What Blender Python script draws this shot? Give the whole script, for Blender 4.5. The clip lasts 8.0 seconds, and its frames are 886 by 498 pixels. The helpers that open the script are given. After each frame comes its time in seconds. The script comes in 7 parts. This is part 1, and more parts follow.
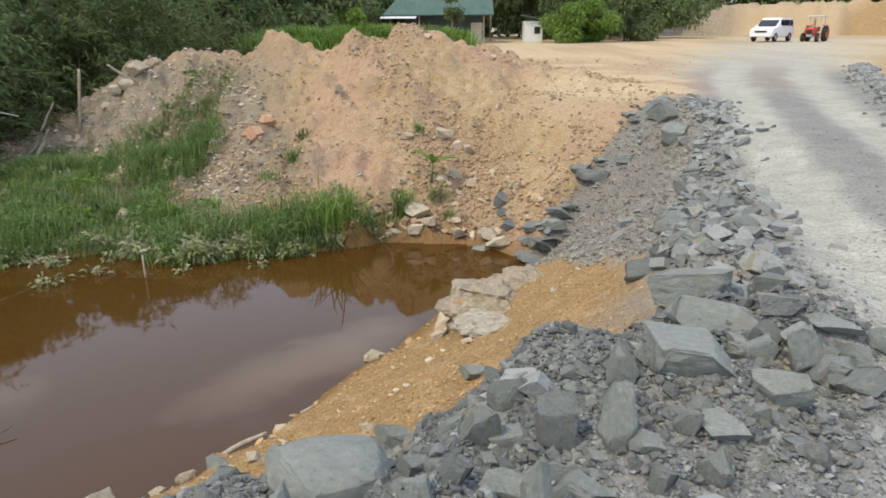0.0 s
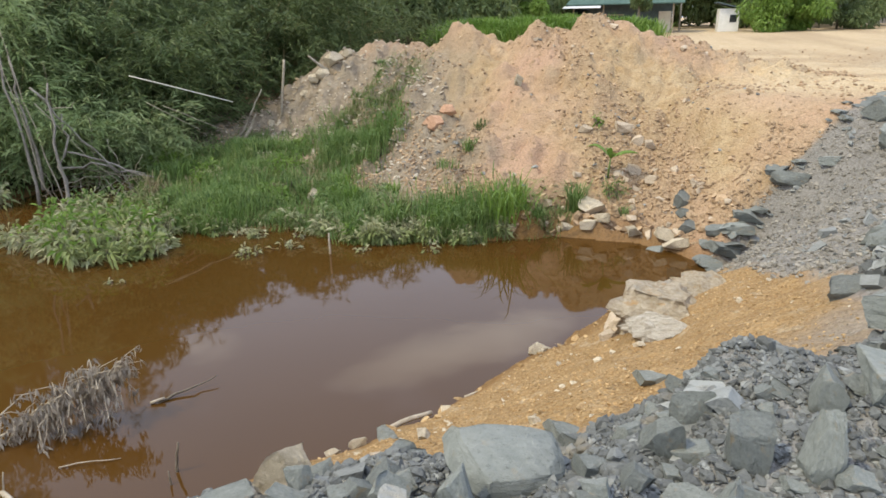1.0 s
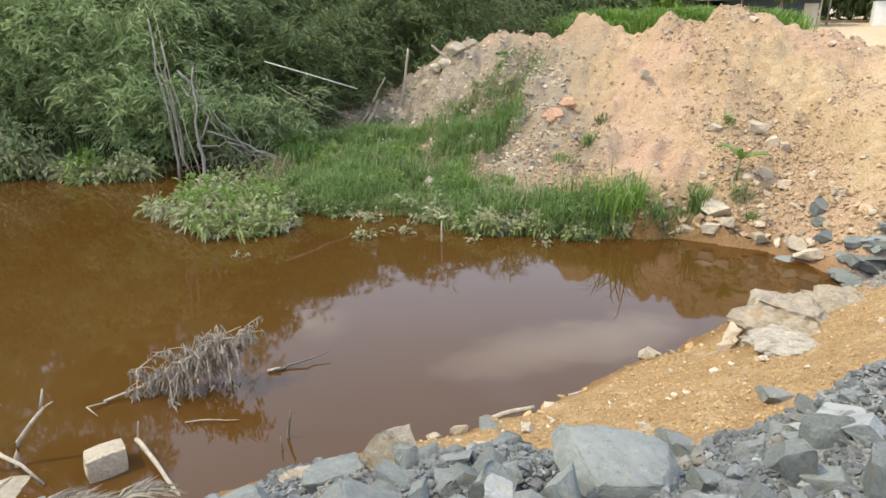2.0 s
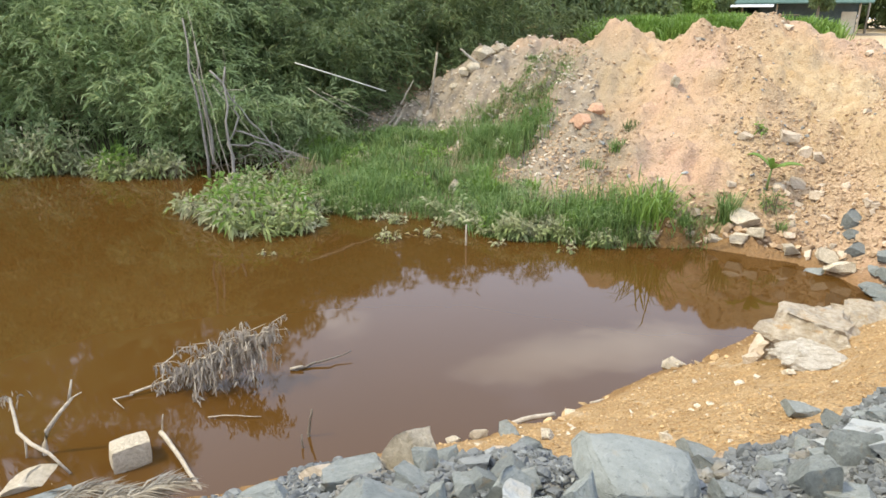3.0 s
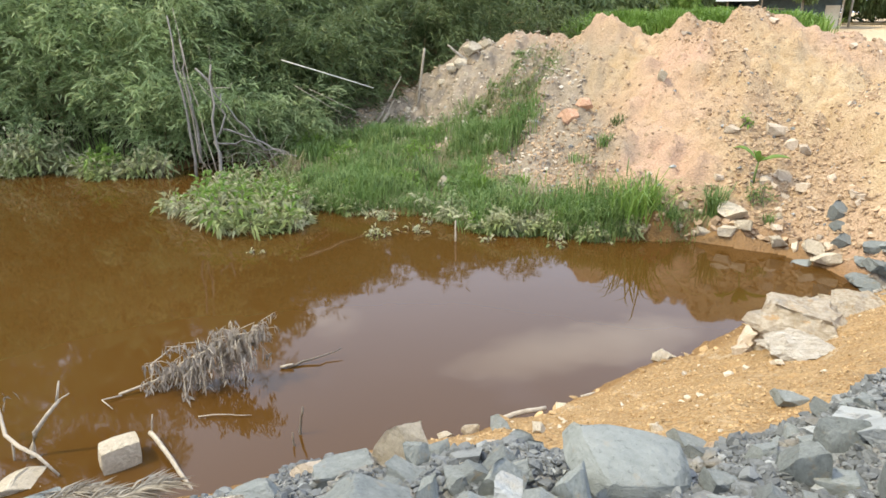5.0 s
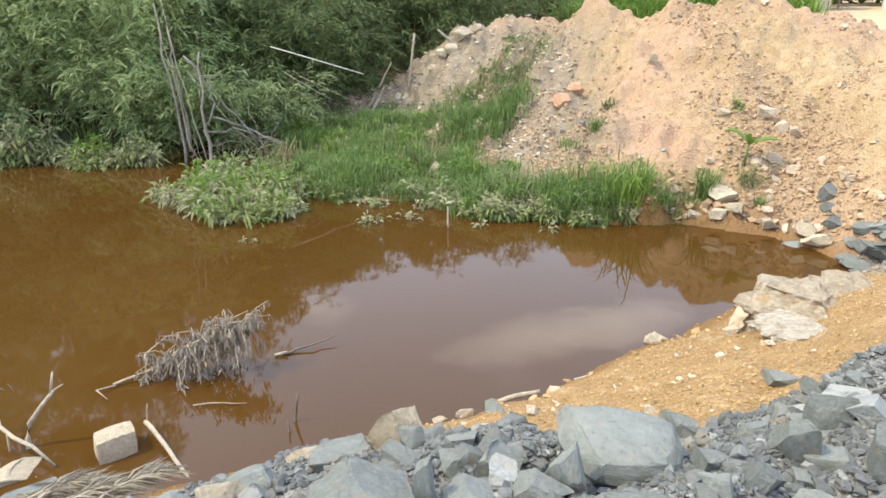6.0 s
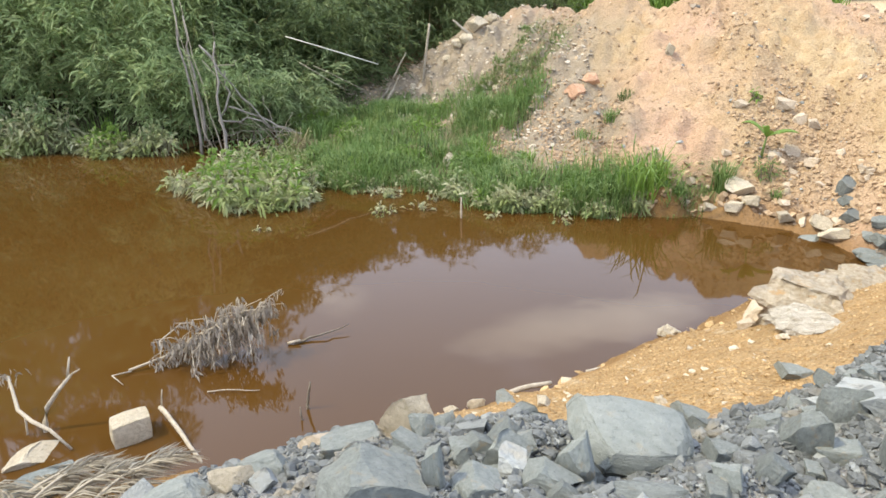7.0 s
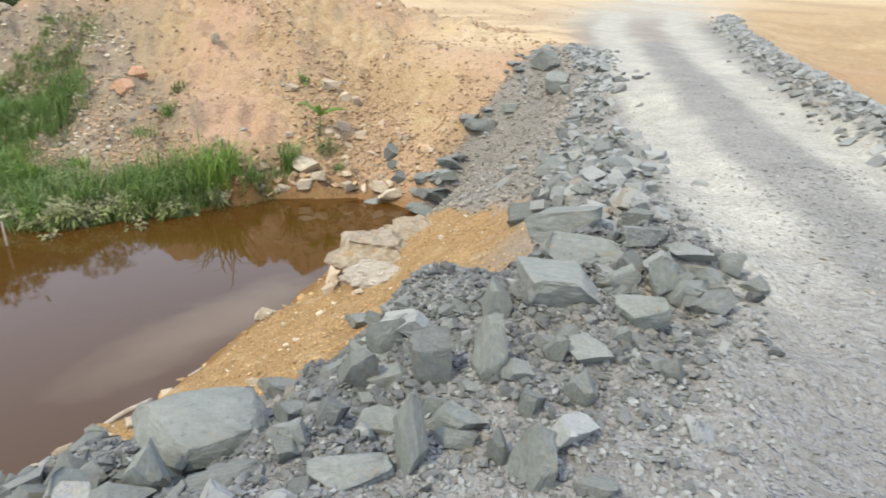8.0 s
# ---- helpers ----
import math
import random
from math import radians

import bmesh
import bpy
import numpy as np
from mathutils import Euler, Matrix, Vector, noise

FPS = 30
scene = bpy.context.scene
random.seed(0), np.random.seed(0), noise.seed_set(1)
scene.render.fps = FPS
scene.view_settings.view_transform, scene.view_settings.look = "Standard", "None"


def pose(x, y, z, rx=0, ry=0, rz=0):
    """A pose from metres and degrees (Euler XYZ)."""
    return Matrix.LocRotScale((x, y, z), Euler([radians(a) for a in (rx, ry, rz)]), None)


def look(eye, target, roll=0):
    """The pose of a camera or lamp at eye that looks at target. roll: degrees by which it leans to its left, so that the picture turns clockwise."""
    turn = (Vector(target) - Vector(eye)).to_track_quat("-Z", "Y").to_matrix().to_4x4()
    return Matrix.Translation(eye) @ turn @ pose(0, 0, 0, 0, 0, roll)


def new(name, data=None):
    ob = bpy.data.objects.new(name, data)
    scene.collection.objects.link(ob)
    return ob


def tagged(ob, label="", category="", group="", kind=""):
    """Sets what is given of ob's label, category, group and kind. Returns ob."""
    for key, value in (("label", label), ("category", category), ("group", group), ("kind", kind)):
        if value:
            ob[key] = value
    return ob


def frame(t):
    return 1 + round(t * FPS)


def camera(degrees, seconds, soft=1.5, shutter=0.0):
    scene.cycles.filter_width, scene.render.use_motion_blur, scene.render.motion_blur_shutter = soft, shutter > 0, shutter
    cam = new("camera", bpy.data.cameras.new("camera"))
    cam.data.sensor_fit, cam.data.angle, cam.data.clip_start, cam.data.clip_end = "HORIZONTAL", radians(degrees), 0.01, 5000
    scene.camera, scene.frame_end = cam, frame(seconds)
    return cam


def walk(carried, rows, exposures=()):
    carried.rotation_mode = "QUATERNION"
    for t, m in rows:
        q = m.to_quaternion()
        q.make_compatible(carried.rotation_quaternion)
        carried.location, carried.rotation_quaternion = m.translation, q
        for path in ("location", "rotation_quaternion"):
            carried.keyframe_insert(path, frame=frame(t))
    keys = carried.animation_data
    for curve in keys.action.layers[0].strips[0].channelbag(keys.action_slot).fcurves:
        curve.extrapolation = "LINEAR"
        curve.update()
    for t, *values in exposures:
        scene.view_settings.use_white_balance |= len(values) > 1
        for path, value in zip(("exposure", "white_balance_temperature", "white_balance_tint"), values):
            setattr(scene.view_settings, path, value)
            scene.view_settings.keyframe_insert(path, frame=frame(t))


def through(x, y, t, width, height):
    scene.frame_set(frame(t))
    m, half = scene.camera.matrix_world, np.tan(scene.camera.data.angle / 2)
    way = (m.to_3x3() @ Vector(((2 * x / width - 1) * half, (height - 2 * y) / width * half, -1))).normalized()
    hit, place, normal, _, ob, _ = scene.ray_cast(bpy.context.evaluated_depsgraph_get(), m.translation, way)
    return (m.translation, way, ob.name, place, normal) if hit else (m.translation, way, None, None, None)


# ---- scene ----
cam = camera(67.4, 8.0, soft=1.6, shutter=0.12)
walk(cam, [
    (0, pose(0.000, 0.000, 4.500, 71.67, 0.37, 0.00)),
    (0.5, pose(-0.056, -0.016, 4.515, 71.59, 1.09, 8.07)),
    (1, pose(-0.107, -0.024, 4.518, 71.11, 1.05, 14.66)),
    (1.5, pose(-0.149, -0.029, 4.516, 70.74, 0.52, 20.01)),
    (2, pose(-0.163, -0.041, 4.515, 70.52, 0.58, 24.65)),
    (2.2, pose(-0.159, -0.050, 4.512, 70.50, 0.34, 25.54)),
    (3.5, pose(-0.158, -0.052, 4.524, 71.01, -0.08, 27.22)),
    (4, pose(-0.157, -0.050, 4.522, 71.07, -0.15, 26.86)),
    (4.5, pose(-0.158, -0.050, 4.512, 71.00, 0.01, 26.63)),
    (5.8, pose(-0.154, -0.031, 4.489, 69.55, 0.65, 25.16)),
    (6, pose(-0.153, -0.050, 4.494, 69.38, 0.74, 25.19)),
    (6.5, pose(-0.159, -0.052, 4.489, 68.88, 0.98, 26.07)),
    (7, pose(-0.144, -0.052, 4.480, 68.66, 0.68, 26.44)),
    (7.2, pose(-0.118, -0.039, 4.473, 68.47, 0.43, 23.89)),
    (7.5, pose(-0.043, 0.003, 4.437, 68.30, -0.06, 14.04)),
    (7.7, pose(0.023, 0.039, 4.409, 67.97, -0.21, 3.15)),
    (8, pose(0.115, -0.004, 4.429, 67.85, -0.44, -9.01)),
], exposures=[(0.0, -0.81, 8800, -1), (1.0, -0.57, 8800, -1), (1.5, -0.39, 8800, -1), (2.2, -0.19, 8800, -1), (3.5, -0.04, 8800, -1), (4.7, -0.04, 8800, -1), (7.0, -0.01, 8800, -1), (7.5, -0.09, 8800, -1), (8.0, -0.44, 8800, -1)])

# ---------------------------------------------------------------- light
SUN_ELEV, SUN_AZ = radians(56), radians(236)  # azimuth clockwise from +y
world = bpy.data.worlds.new("daylight")
scene.world = world
world.use_nodes = True
wt = world.node_tree
wt.nodes.clear()
w_out = wt.nodes.new("ShaderNodeOutputWorld")
w_bg = wt.nodes.new("ShaderNodeBackground")
w_bg.inputs["Strength"].default_value = 0.25
sky = wt.nodes.new("ShaderNodeTexSky")
sky.sky_type = "NISHITA"
sky.sun_disc = False
sky.sun_elevation = SUN_ELEV
sky.sun_rotation = SUN_AZ
sky.air_density = 1.0
sky.dust_density = 1.2
# fair-weather clouds over the whole sky
w_co = wt.nodes.new("ShaderNodeTexCoord")
w_map = wt.nodes.new("ShaderNodeMapping")
w_map.inputs["Scale"].default_value = (1.0, 1.0, 2.6)
w_map.inputs["Location"].default_value = (1.7, 0.4, -0.06)
w_noise = wt.nodes.new("ShaderNodeTexNoise")
w_noise.inputs["Scale"].default_value = 2.3
w_noise.inputs["Detail"].default_value = 7
w_noise.inputs["Roughness"].default_value = 0.55
w_ramp = wt.nodes.new("ShaderNodeValToRGB")
w_ramp.color_ramp.elements[0].position = 0.50
w_ramp.color_ramp.elements[0].color = (0.4, 0.4, 0.4, 1)
w_ramp.color_ramp.elements[1].position = 0.78
w_ramp.color_ramp.elements[1].color = (0.85, 0.85, 0.85, 1)
w_mix = wt.nodes.new("ShaderNodeMixRGB")
w_mix.inputs["Color2"].default_value = (12.4, 15.2, 26.5, 1)


def w_math(op, a, b):
    n = wt.nodes.new("ShaderNodeMath")
    n.operation = op
    for i, q in enumerate((a, b)):
        if hasattr(q, "links"):
            wt.links.new(q, n.inputs[i])
        else:
            n.inputs[i].default_value = q
    return n.outputs["Value"]


def cloud_bank(azimuth, elevation, wide, high, slant, ragged):
    """One long fair-weather cloud: 0 outside to 1 in its middle, with a ragged rim."""
    a, e, k = radians(azimuth), radians(elevation), radians(slant)
    mid = Vector((math.sin(a) * math.cos(e), math.cos(a) * math.cos(e), math.sin(e)))
    right = Vector((math.cos(a), -math.sin(a), 0))
    rise = right.cross(mid)
    axis_u = right * math.cos(k) + rise * math.sin(k)
    axis_v = rise * math.cos(k) - right * math.sin(k)
    squares = []
    for axis, half in ((axis_u, wide), (axis_v, high)):
        d = wt.nodes.new("ShaderNodeVectorMath")
        d.operation = "DOT_PRODUCT"
        d.inputs[1].default_value = axis
        wt.links.new(w_co.outputs["Generated"], d.inputs[0])
        off = w_math("DIVIDE", w_math("SUBTRACT", d.outputs["Value"], axis.dot(mid)), half)
        squares.append(w_math("MULTIPLY", off, off))
    far = w_math("ADD", squares[0], squares[1])
    return w_math("SUBTRACT", w_math("ADD", 1.0, w_math("MULTIPLY", w_math("SUBTRACT", w_noise.outputs["Fac"], 0.5), ragged)), far)



wt.links.new(w_co.outputs["Generated"], w_map.inputs["Vector"])
wt.links.new(w_map.outputs["Vector"], w_noise.inputs["Vector"])
banks = w_math("MAXIMUM", cloud_bank(-14, 27.4, 0.17, 0.034, -14, 5.0), cloud_bank(-38, 24.5, 0.10, 0.04, 8, 5.0))
banks = w_math("MAXIMUM", banks, cloud_bank(-150, 40, 0.5, 0.16, 5, 3.0))
banks = w_math("MULTIPLY", w_math("MAXIMUM", w_math("MINIMUM", w_math("MULTIPLY", banks, 0.5), 1.0), 0.0), 0.62)
wt.links.new(w_math("MULTIPLY", w_noise.outputs["Fac"], 0.85), w_ramp.inputs["Fac"])
w_white = wt.nodes.new("ShaderNodeMixRGB")
w_white.inputs["Color2"].default_value = (24.0, 24.5, 30.0, 1)
wt.links.new(banks, w_white.inputs["Fac"])
wt.links.new(w_mix.outputs["Color"], w_white.inputs["Color1"])
wt.links.new(w_ramp.outputs["Color"], w_mix.inputs["Fac"])
wt.links.new(sky.outputs["Color"], w_mix.inputs["Color1"])
wt.links.new(w_white.outputs["Color"], w_bg.inputs["Color"])
wt.links.new(w_bg.outputs["Background"], w_out.inputs["Surface"])

sun = new("sun", bpy.data.lights.new("sun", "SUN"))
sun.data.energy = 3.3
sun.data.angle = radians(3)
sun.data.color = (1.0, 0.945, 0.845)
sun.matrix_world = look((0, 0, 40), (-40 * math.sin(SUN_AZ) * math.cos(SUN_ELEV), -40 * math.cos(SUN_AZ) * math.cos(SUN_ELEV), 40 - 40 * math.sin(SUN_ELEV)))

# ---------------------------------------------------------------- ground plan (numpy helpers)


def lattice(ix, iy, seed):
    h = (ix * 374761393 + iy * 668265263 + seed * 1442695041) & 0xFFFFFFFF
    h = ((h ^ (h >> 13)) * 1274126177) & 0xFFFFFFFF
    return ((h ^ (h >> 16)) & 0xFFFF) / 65535.0


def vnoise(x, y, seed=0):
    """Smooth value noise, 0 to 1."""
    x0, y0 = np.floor(x), np.floor(y)
    fx, fy = x - x0, y - y0
    fx, fy = fx * fx * (3 - 2 * fx), fy * fy * (3 - 2 * fy)
    ix, iy = x0.astype(np.int64), y0.astype(np.int64)
    a, b = lattice(ix, iy, seed), lattice(ix + 1, iy, seed)
    c, d = lattice(ix, iy + 1, seed), lattice(ix + 1, iy + 1, seed)
    return (a + (b - a) * fx) * (1 - fy) + (c + (d - c) * fx) * fy


def fbm(x, y, scale, octaves=4, seed=0):
    """Fractal noise around 0, about -0.5 to 0.5; scale in metres."""
    out, amp, tot = 0.0, 1.0, 0.0
    for o in range(octaves):
        f = 2 ** o / scale
        out = out + amp * (vnoise(x * f + 17.3 * o, y * f - 9.1 * o, seed + o) - 0.5)
        tot += amp
        amp *= 0.5
    return out / tot


def step(a, b, x):
    t = np.clip((x - a) / (b - a), 0, 1)
    return t * t * (3 - 2 * t)


def to_line(x, y, pts, closed=False):
    """Distance to a polyline and the height (third number) at its nearest place."""
    best = np.full(np.shape(x), 1e9)
    h = np.zeros(np.shape(x))
    n = len(pts)
    for i in range(n if closed else n - 1):
        p, q = pts[i], pts[(i + 1) % n]
        dx, dy = q[0] - p[0], q[1] - p[1]
        t = np.clip(((x - p[0]) * dx + (y - p[1]) * dy) / (dx * dx + dy * dy + 1e-9), 0, 1)
        d = np.hypot(x - p[0] - t * dx, y - p[1] - t * dy)
        near = d < best
        best = np.where(near, d, best)
        if len(p) > 2:
            h = np.where(near, p[2] + t * (q[2] - p[2]), h)
    return best, h


def inside(x, y, pts):
    r = np.zeros(np.shape(x), bool)
    n = len(pts)
    for i in range(n):
        (x0, y0), (x1, y1) = pts[i][:2], pts[(i + 1) % n][:2]
        cross = ((y0 > y) != (y1 > y)) & (x < (x1 - x0) * (y - y0) / (y1 - y0 + 1e-12) + x0)
        r ^= cross
    return r


SHORE_FAR = [(-40, 4), (-30, 9), (-21.8, 12.2), (-18.3, 13.3), (-16.3, 13.7), (-16.6, 16.2), (-15.3, 16.8), (-12.8, 15.2), (-9.8, 12.9), (-8.8, 12.7),
             (-7.3, 13.5), (-5.6, 12.8), (-3.3, 13.2), (-1.2, 14.1), (0.4, 14.0), (1.1, 13.5), (1.7, 12.6), (2.4, 12.7)]
SHORE_NEAR = [(1.6, 11.9), (-0.1, 10.0), (-1.05, 8.3), (-1.7, 7.2), (-2.3, 6.4), (-2.8, 5.7), (-3.5, 5.0), (-4.2, 4.2), (-4.8, 3.6), (-5.5, 3.0), (-6.3, 2.5), (-7.4, 2.0), (-12, -0.8), (-20, -6), (-34, -10)]
SHORE = SHORE_FAR + SHORE_NEAR
CREST = [(-13.6, 20.6, 0.9), (-12.3, 22.4, 2.1), (-10.4, 23.1, 3.4), (-8.0, 23.0, 3.75), (-5.0, 21.9, 4.05), (-3.2, 21.4, 3.98),
         (-1.7, 20.9, 4.25), (-0.9, 20.8, 4.4), (0.8, 20.8, 4.15), (2.0, 20.8, 3.95), (3.9, 20.4, 3.2)]
ROAD = [(-2.5, -12.0), (1.2, -3.0), (3.6, 3.6), (4.6, 6.6), (6.9, 12.9), (10.4, 22.0), (14.8, 31.0), (23.0, 46.0), (30, 58)]


FILL = [(-12, -2), (-7, 1.6), (-4.7, 2.6), (-3.2, 3.3), (-1.9, 3.05), (-1.1, 3.0), (-0.5, 3.3), (0.1, 3.75), (0.6, 4.05), (0.95, 3.65), (1.35, 3.95), (1.75, 4.8),
        (1.9, 5.8), (2.0, 6.5), (1.75, 7.6), (1.75, 9.2), (1.75, 12.2), (1.8, 12.75), (2.5, 13.5), (3.3, 14.1), (4.3, 14.8), (5.75, 16.3), (8.5, 17.5), (10.5, 16), (8.6, 11.5), (6.6, 6.8), (5.8, 3), (3, -4), (0, -14), (-12, -14)]


TOP_EDGE = [(2.1, 5.2), (2.5, 6.6), (3.15, 8.6), (4.15, 10.9), (5.1, 13.4), (5.8, 15.6)]


def flank(x, y):
    """1 on the gritty side of the causeway that falls to the gully."""
    edge = np.interp(y, [p[1] for p in TOP_EDGE], [p[0] for p in TOP_EDGE])
    return step(0.0, -0.22, x - edge) * step(6.2, 7.0, y) * (y < 17)


def berm_line(y):
    """How far the stone berm lies from the middle of the road."""
    return 1.3 + 0.088 * np.clip(y - 7, 0, 40)


def shore_out(x, y):
    d, _ = to_line(x, y, SHORE, True)
    return np.where(inside(x, y, SHORE), -d, d)


def flat_top(x, y):
    return 2.85 + 0.012 * np.clip(np.hypot(x, y) - 15, 0, 55)


def ground_height(x, y, fine=True):
    x, y = np.asarray(x, float), np.asarray(y, float)
    d, _ = to_line(x, y, SHORE, True)
    edge = np.where(inside(x, y, SHORE), -d, d) + fbm(x, y, 1.1, 3, 61) * 0.34 * (np.abs(d) < 3)
    wet, d = edge < 0, np.abs(edge)
    wob = fbm(x, y, 1.3, 3, 5) * 0.35
    # causeway and near bank: steep fill under a flat top
    steep = 0.62 + 0.06 * step(-0.6, -1.6, x) + 0.4 * step(8.5, 12, y) * step(0.5, 2.2, x) - 0.3 * step(-2.6, -4.6, x)
    top = flat_top(x, y)
    slope = 0.06 + steep * np.maximum(d + wob, 0)
    near = top - np.log1p(np.exp(np.clip((top - slope) * 5, -40, 40))) / 5 + 0.0
    # gentle far bank
    rise = 0.05 + (0.17 + 0.12 * step(-13, -17, x)) * np.maximum(d + wob * 0.5, 0)
    far = np.minimum(rise, 3.0 + 2.0 * step(-13, -24, x))
    w = np.maximum(step(-1.0, 2.2, x), 1 - step(9, 11.5, y + np.maximum(-x - 6, 0) * 0.75))
    z = far + (near - far) * np.clip(w, 0, 1)
    # spoil heap: a tipped ridge
    dc, hc = to_line(x, y, CREST)
    lump = fbm(x, y, 3.2, 4, 31) * 0.9 + fbm(x, y, 1.0, 4, 77) * 0.75
    heap = hc + lump * 0.45 - 0.69 * np.sqrt(dc * dc + 0.12) * (1 + 0.16 * fbm(x, y, 5, 2, 3)) + 0.15
    heap = np.where(dc < 10, heap, -5)
    k = 7.0
    z = np.where(wet, z, np.maximum(z, heap) + np.log1p(np.exp(-k * np.abs(z - heap))) / k)
    # loose rock tipped along the edge of the fill
    df, _ = to_line(x, y, FILL, True)
    pile = np.where(inside(x, y, FILL), df, -df) + fbm(x, y, 0.9, 3, 91) * 0.5
    ridge = step(-0.12, 0.45, pile) * (1 - 0.75 * step(0.9, 2.4, pile)) * (1 - step(4.8, 7.5, y)) * step(-7, -3, x) * (1 - step(2.0, 3.2, x))
    z = z + np.where(wet, 0.0, 0.13) * ridge * (1 + 1.3 * fbm(x, y, 0.8, 3, 93)) + np.where(wet, 0.0, 0.20) * ridge * (np.abs(fbm(x, y, 0.42, 3, 95)) * 2 - 0.25)
    dr, _ = to_line(x, y, ROAD)
    side = (x - 4.0) * 0.9 - (y - 5.0) * 0.42
    bd = berm_line(y)
    berm = np.exp(-((dr - bd - 0.15) / 0.35) ** 2) * (side > 0) * (1 - step(18, 30, y)) * step(2, 5, y)
    z = z + 0.22 * berm - 0.5 * step(bd + 0.5, bd + 2.5, dr) * (side > 0) * (1 - step(16, 26, y))
    # crumbled mound at the head of the rock pile
    z = z + 0.17 * np.exp(-(((x - 0.62) / 0.34) ** 2 + ((y - 3.2) / 0.3) ** 2))
    # knobs and slumped lobes on the heap
    z = z + 0.34 * np.exp(-(((x + 0.85) / 0.7) ** 2 + ((y - 20.7) / 0.7) ** 2)) + 0.14 * np.exp(-(((x + 4.9) / 0.9) ** 2 + ((y - 21.9) / 0.7) ** 2)) + 0.22 * np.exp(-(((x + 8.3) / 0.5) ** 2 + ((y - 23) / 0.6) ** 2))
    slump = step(0.4, -0.5, z - heap) * step(0.4, 1.4, z)
    z = z + np.where(wet, 0, slump) * (0.34 * np.abs(fbm(x + 0.35 * y, y * 0.45, 1.5, 3, 35)) - 0.08)
    z = np.where(wet, -np.minimum(0.35 * d, 1.4) - 0.02, z)
    if fine:
        far_w = 1 - step(30, 60, np.hypot(x, y))
        rough = fbm(x, y, 0.55, 4, 11) * 0.15 + fbm(x, y, 0.2, 3, 13) * 0.07
        flat = step(2.6, 2.85, z) * (1 - step(1.9, 2.7, dr))
        onheap = step(0.8, 0.15, z - heap)
        z = z + np.where(wet, 0.2, 1.0) * far_w * rough * (1 - 0.75 * flat) * (1 + 1.3 * onheap) + np.where(wet, 0, far_w) * onheap * (0.62 * np.abs(fbm(x, y, 0.7, 4, 15)) * 2 - 0.2 * np.abs(fbm(x, y, 1.6, 3, 19)) * 2 + 0.09 * fbm(x, y, 0.22, 2, 23))
        z = z + np.where(wet, 0, 1.0) * step(0.1, 0.6, shore_out(x, y)) * (y < 12.4) * (y > 3) * (x < 2) * (z < 2.7) * (0.10 * fbm(x, y, 0.4, 3, 97) + 0.16 * np.abs(fbm(x, y, 0.9, 3, 98)) - 0.02)
        # wheel ruts
        rut = np.exp(-((dr - 0.85) / 0.3) ** 2)
        z = z - 0.05 * rut * flat
    return z


def gravelly(x, y):
    """Where the heap is stony rather than smooth and sandy."""
    return step(-0.07, 0.15, fbm(x + 0.4 * y, y * 0.7, 2.2, 5, 44))


